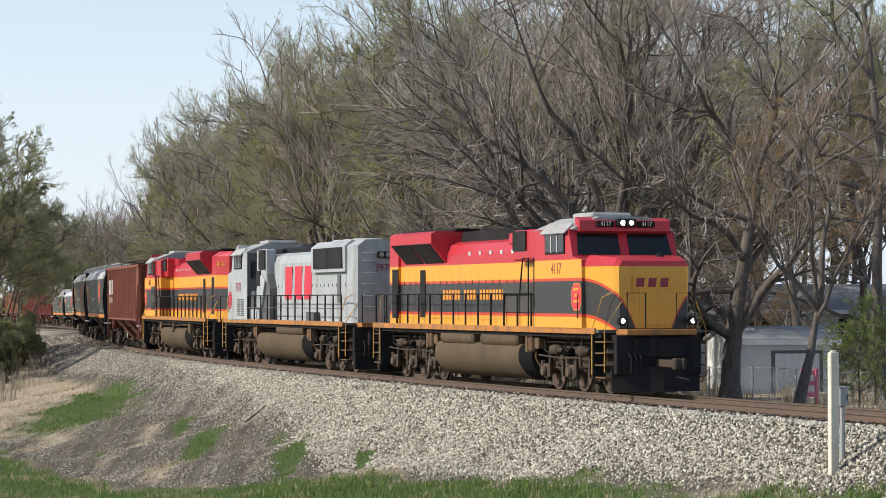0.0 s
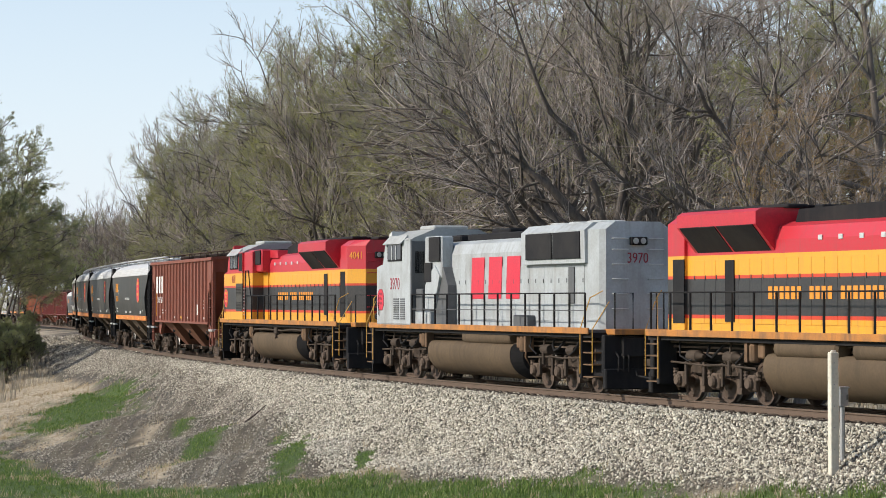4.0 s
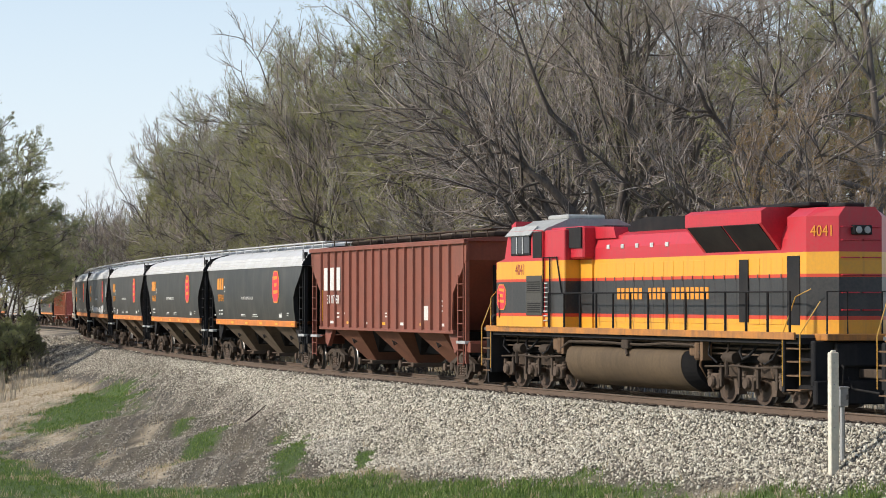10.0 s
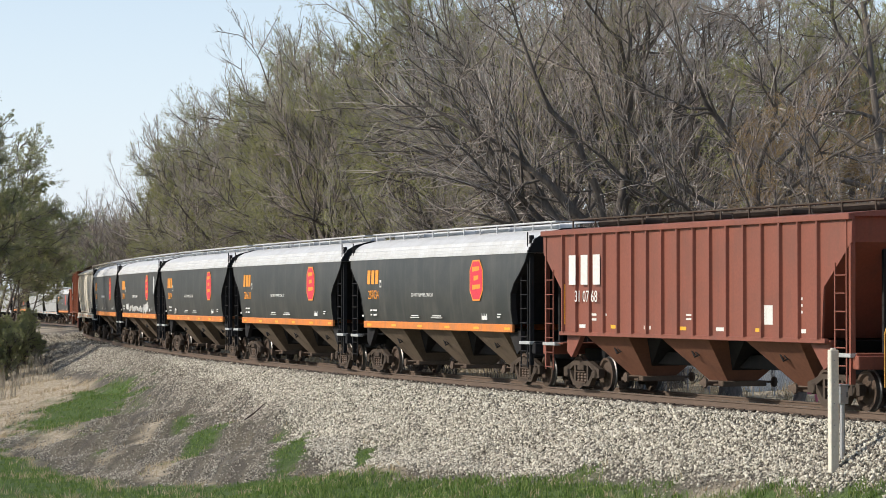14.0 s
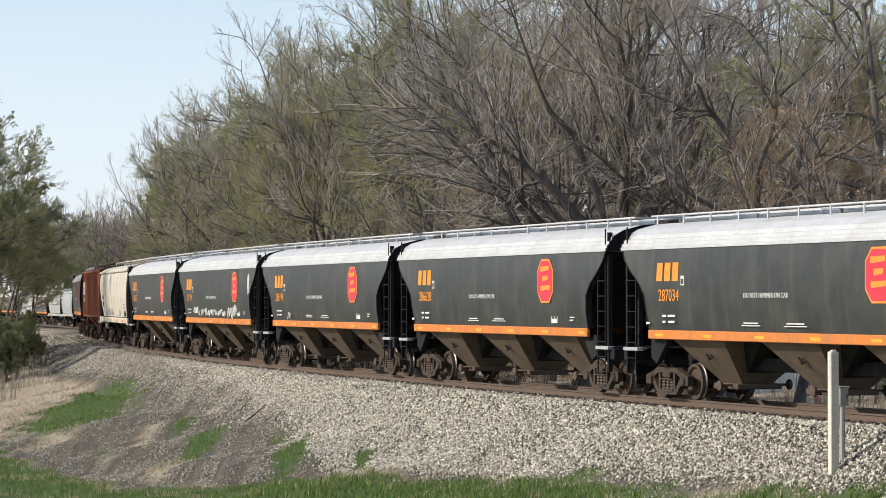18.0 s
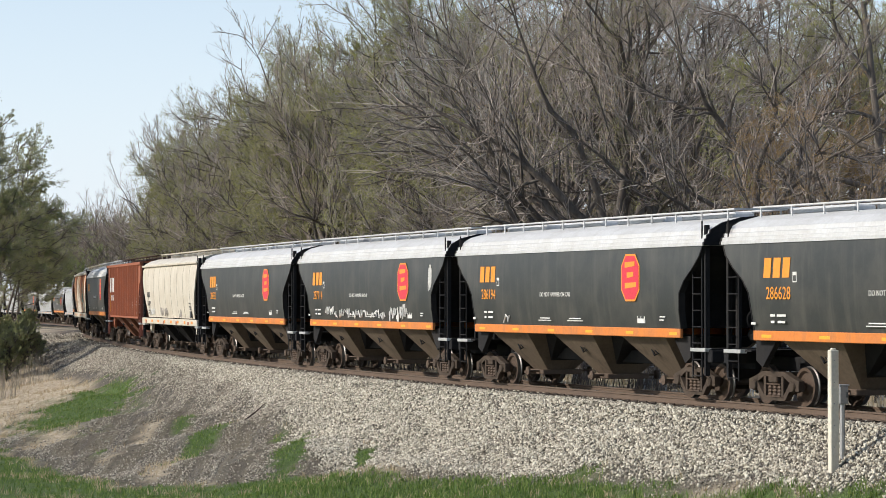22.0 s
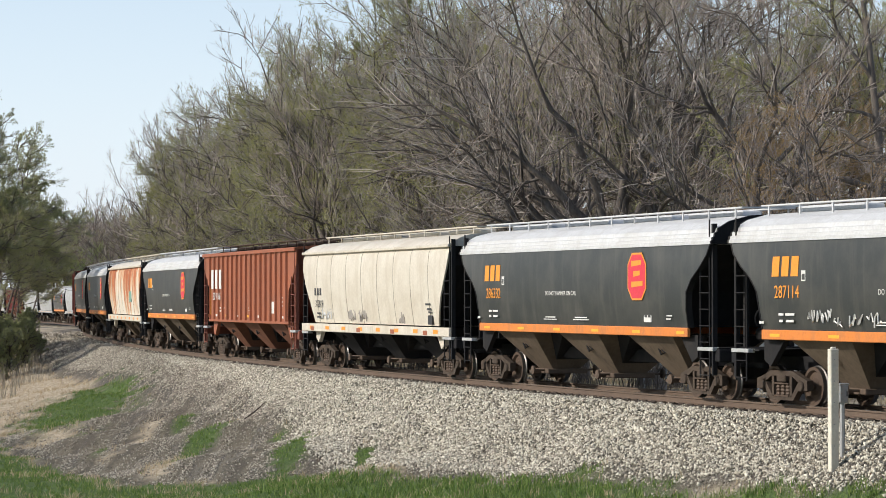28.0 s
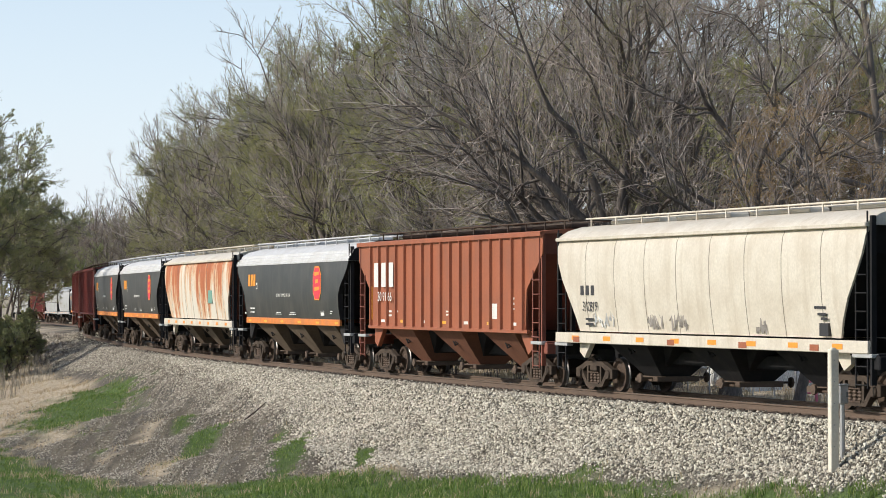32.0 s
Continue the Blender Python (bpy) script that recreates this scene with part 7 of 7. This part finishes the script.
def gable_house(name, label, w, dp, eave, ridge, wall_m, m, windows=(), door=None, overhang=.35, gable_m=None):
    """A small gabled building, front towards -y, ridge along x."""
    B = new(name, None)
    t = .15
    part("wall", Shape().box(-w / 2, w / 2, -dp / 2, -dp / 2 + t, 0, eave), wall_m, B)
    part("wall", Shape().box(-w / 2, w / 2, dp / 2 - t, dp / 2, 0, eave), wall_m, B)
    for s in (-1, 1):
        part("gable_wall", Shape().prism([(-dp / 2 + t, 0), (dp / 2 - t, 0), (dp / 2 - t, eave), (0, ridge), (-dp / 2 + t, eave)], s * w / 2, s * (w / 2 - t), "x"), gable_m or wall_m, B)
    for s in (-1, 1):
        k = (ridge - eave) / (dp / 2)
        e = dp / 2 + overhang
        part("roof", Shape().prism([(s * e, eave - overhang * k + .02), (0, ridge + .02), (0, ridge + .12), (s * e, eave - overhang * k + .12)], -w / 2 - overhang, w / 2 + overhang, "x"), M_ROOFING, B)
    part("fascia", Shape().box(-w / 2 - overhang, w / 2 + overhang, -dp / 2 - overhang - .03, -dp / 2 - overhang, eave - overhang * (ridge - eave) / (dp / 2) - .08, eave - overhang * (ridge - eave) / (dp / 2) + .10), M_WHITEWALL, B)
    n = int(eave / .16)
    for k in range(n):
        part("board", Shape().prism([(-dp / 2, k * .16), (-dp / 2 - .018, k * .16), (-dp / 2 - .004, k * .16 + .158), (-dp / 2, k * .16 + .158)], -w / 2, w / 2, "x"), wall_m, B)
    for x, z, ww, hh in windows:
        wn = part("window", Shape().box(x - ww / 2 - .08, x + ww / 2 + .08, -dp / 2 - .05, -dp / 2 - .015, z - .08, z + hh + .08), M_WHITEWALL, B)
        part("pane", Shape().box(x - ww / 2, x + ww / 2, -dp / 2 - .06, -dp / 2 - .05, z, z + hh / 2 - .02).box(x - ww / 2, x + ww / 2, -dp / 2 - .06, -dp / 2 - .05, z + hh / 2 + .02, z + hh), M_GLASS, wn)
    if door:
        x, ww, hh = door
        dr = part("door", Shape().box(x - ww / 2, x + ww / 2, -dp / 2 - .05, -dp / 2 - .02, 0, hh, .01), M_SIDING, B)
        for k in range(5):
            part("door_rib", Shape().box(x - ww / 2 + .05 + k * ww / 5, x - ww / 2 + .09 + k * ww / 5, -dp / 2 - .065, -dp / 2 - .05, .04, hh - .05), M_WHITEWALL, dr)
        part("door_frame", Shape().box(x - ww / 2 - .12, x - ww / 2, -dp / 2 - .06, -dp / 2 - .01, 0, hh + .1).box(x + ww / 2, x + ww / 2 + .12, -dp / 2 - .06, -dp / 2 - .01, 0, hh + .1).box(x - ww / 2, x + ww / 2, -dp / 2 - .06, -dp / 2 - .01, hh, hh + .1), M_DARKGREY, B)
    B.matrix_basis = m
    return tagged(B, label, "house" if name == "house" else "shed")


def at_ground(px, d, turn=0, dz=0.0):
    x, y = plan_of(px, d)
    return pose(x, y, float(ground_z(x, y)[0]) + dz, 0, 0, turn)


gable_house("house", "long low grey house with pale siding behind trees", 15, 6, 2.7, 3.7, M_SIDING, at_ground(1440, 116, -8), [(-4.6, 1.2, .8, 1.1), (-2.2, 1.2, 1.4, 1.1), (1.5, 1.2, .9, 1.1), (4.5, 1.2, 1.6, 1.1)])
gable_house("shed", "small grey garage with a white gable end and ribbed double door", 3.6, 4.0, 1.95, 2.35, M_SIDING, at_ground(1364, 92, 9, -.2), (), (.35, 1.6, 1.55), .12, M_WHITEWALL)
# chain-link fence
_fence = tagged(new("fence", None), "low grey chain-link fence with pipe posts", "fence")
_pts = [plan_of(p, d) for p, d in zip(np.linspace(1140, 1600, 13), np.linspace(86.5, 82, 13))]
_gz = [float(ground_z(a, b)[0]) for a, b in _pts]
for (_a, _b), _z in zip(_pts, _gz):
    part("post", Shape().tube([(_a, _b, _z), (_a, _b, _z + 1.05)], .03, 6), M_GALV, _fence)
part("top_rail", Shape().tube([(a, b, z + 1.0) for (a, b), z in zip(_pts, _gz)], .016, 6), M_GALV, _fence)
_net = Shape()
for (_a, _b), (_c, _d), _z, _w in zip(_pts[:-1], _pts[1:], _gz[:-1], _gz[1:]):
    for _k in range(9):
        _u, _q = _k / 9, min(1, _k / 9 + .42)
        _p0, _p1 = Vector((_a, _b, _z)).lerp(Vector((_c, _d, _w)), _u), Vector((_a, _b, _z)).lerp(Vector((_c, _d, _w)), _q)
        _net.tube([_p0 + Vector((0, 0, .03)), _p1 + Vector((0, 0, .98))], .004, 3).tube([_p1 + Vector((0, 0, .03)), _p0 + Vector((0, 0, .98))], .004, 3)
tagged(part("mesh", _net, M_GALV, _fence), kind="stuff")
# pink plastic play frame beside the crooked tree
_pk = tagged(new("play_frame", None), "faded pink plastic play frame in the yard", "toy")
for _k in (-.22, .22):
    part("upright", Shape().box(_k - .05, _k + .05, -.05, .05, 0, 1.15, .02), M_PINK, _pk)
for _z in (.35, .7, 1.02):
    part("panel", Shape().box(-.2, .2, -.03, .03, _z - .07, _z + .07, .02), M_PINK, _pk)
_pk.matrix_basis = at_ground(1432, 79.5, 10)
# white marker post by the track with a small cabinet
_x, _y = plan_of(1474, 54.2)
_z = float(ground_z(_x, _y)[0])
_post = tagged(new("marker_post", None), "weathered white wooden post beside the track", "post")
part("shaft", Shape().box(-.10, .10, -.07, .07, -.3, 2.52, .015).box(-.06, .06, -.04, .04, 2.5, 2.56, .02), M_POSTWHITE, _post)
for _k in range(5):
    part("bolt", Shape().lathe([(.001, -.082), (.010, -.08), (.012, -.07)], 6, "y", (-.02, 0, .5 + _k * .45)), M_GALV, _post)
_post.matrix_basis = pose(_x, _y, _z, 0, 0, 24)
_x, _y = plan_of(1490, 54.6)
_z = float(ground_z(_x, _y)[0])
_box = tagged(new("equipment_box", None), "small grey steel cabinet on a pipe beside the post", "cabinet")
part("pipe", Shape().tube([(0, 0, -.2), (0, 0, 1.15)], .055, 8), M_GALV, _box)
_cb = part("cabinet", Shape().box(-.11, .11, -.08, .08, 1.13, 1.52, .02), M_GALV, _box)
part("lid", Shape().box(-.125, .125, -.095, .095, 1.51, 1.545, .01), M_GALV, _cb)
part("latch", Shape().box(.05, .08, -.095, -.08, 1.27, 1.38), M_DARKGREY, _cb)
_box.matrix_basis = pose(_x, _y, _z, 0, 0, 24)


# ---------------------------------------------------------------- what moves
def middle(n):
    """Place of vehicle n's middle behind the head of the train."""
    return -(n + .5) * 22.63 if n < 3 else -67.1 - (n - 2.5) * 17.75


def motions():
    turned = pose(0, 0, 0, 0, 0, 180)
    for thing, n, half in VEHICLES:
        rows = []
        for k in range(0, 33):
            m = stand(gone(k) + middle(n), half)
            rows.append((k, m @ turned if n in (1, 2) else m))
        walk(thing, rows)
    for wheel, x, r in WHEELS:
        top = wheel
        while top.parent:
            top = top.parent
        place = next(n for thing, n, _ in VEHICLES if thing == top)
        if place > 16:
            continue
        way = -1 if place in (1, 2) else 1
        at = wheel.matrix_basis.translation.copy()
        walk(wheel, [(k / 10, pose(at.x, at.y, at.z, 0, way * math.degrees(gone(k / 10) / r), 0)) for k in range(0, 321)])


motions()
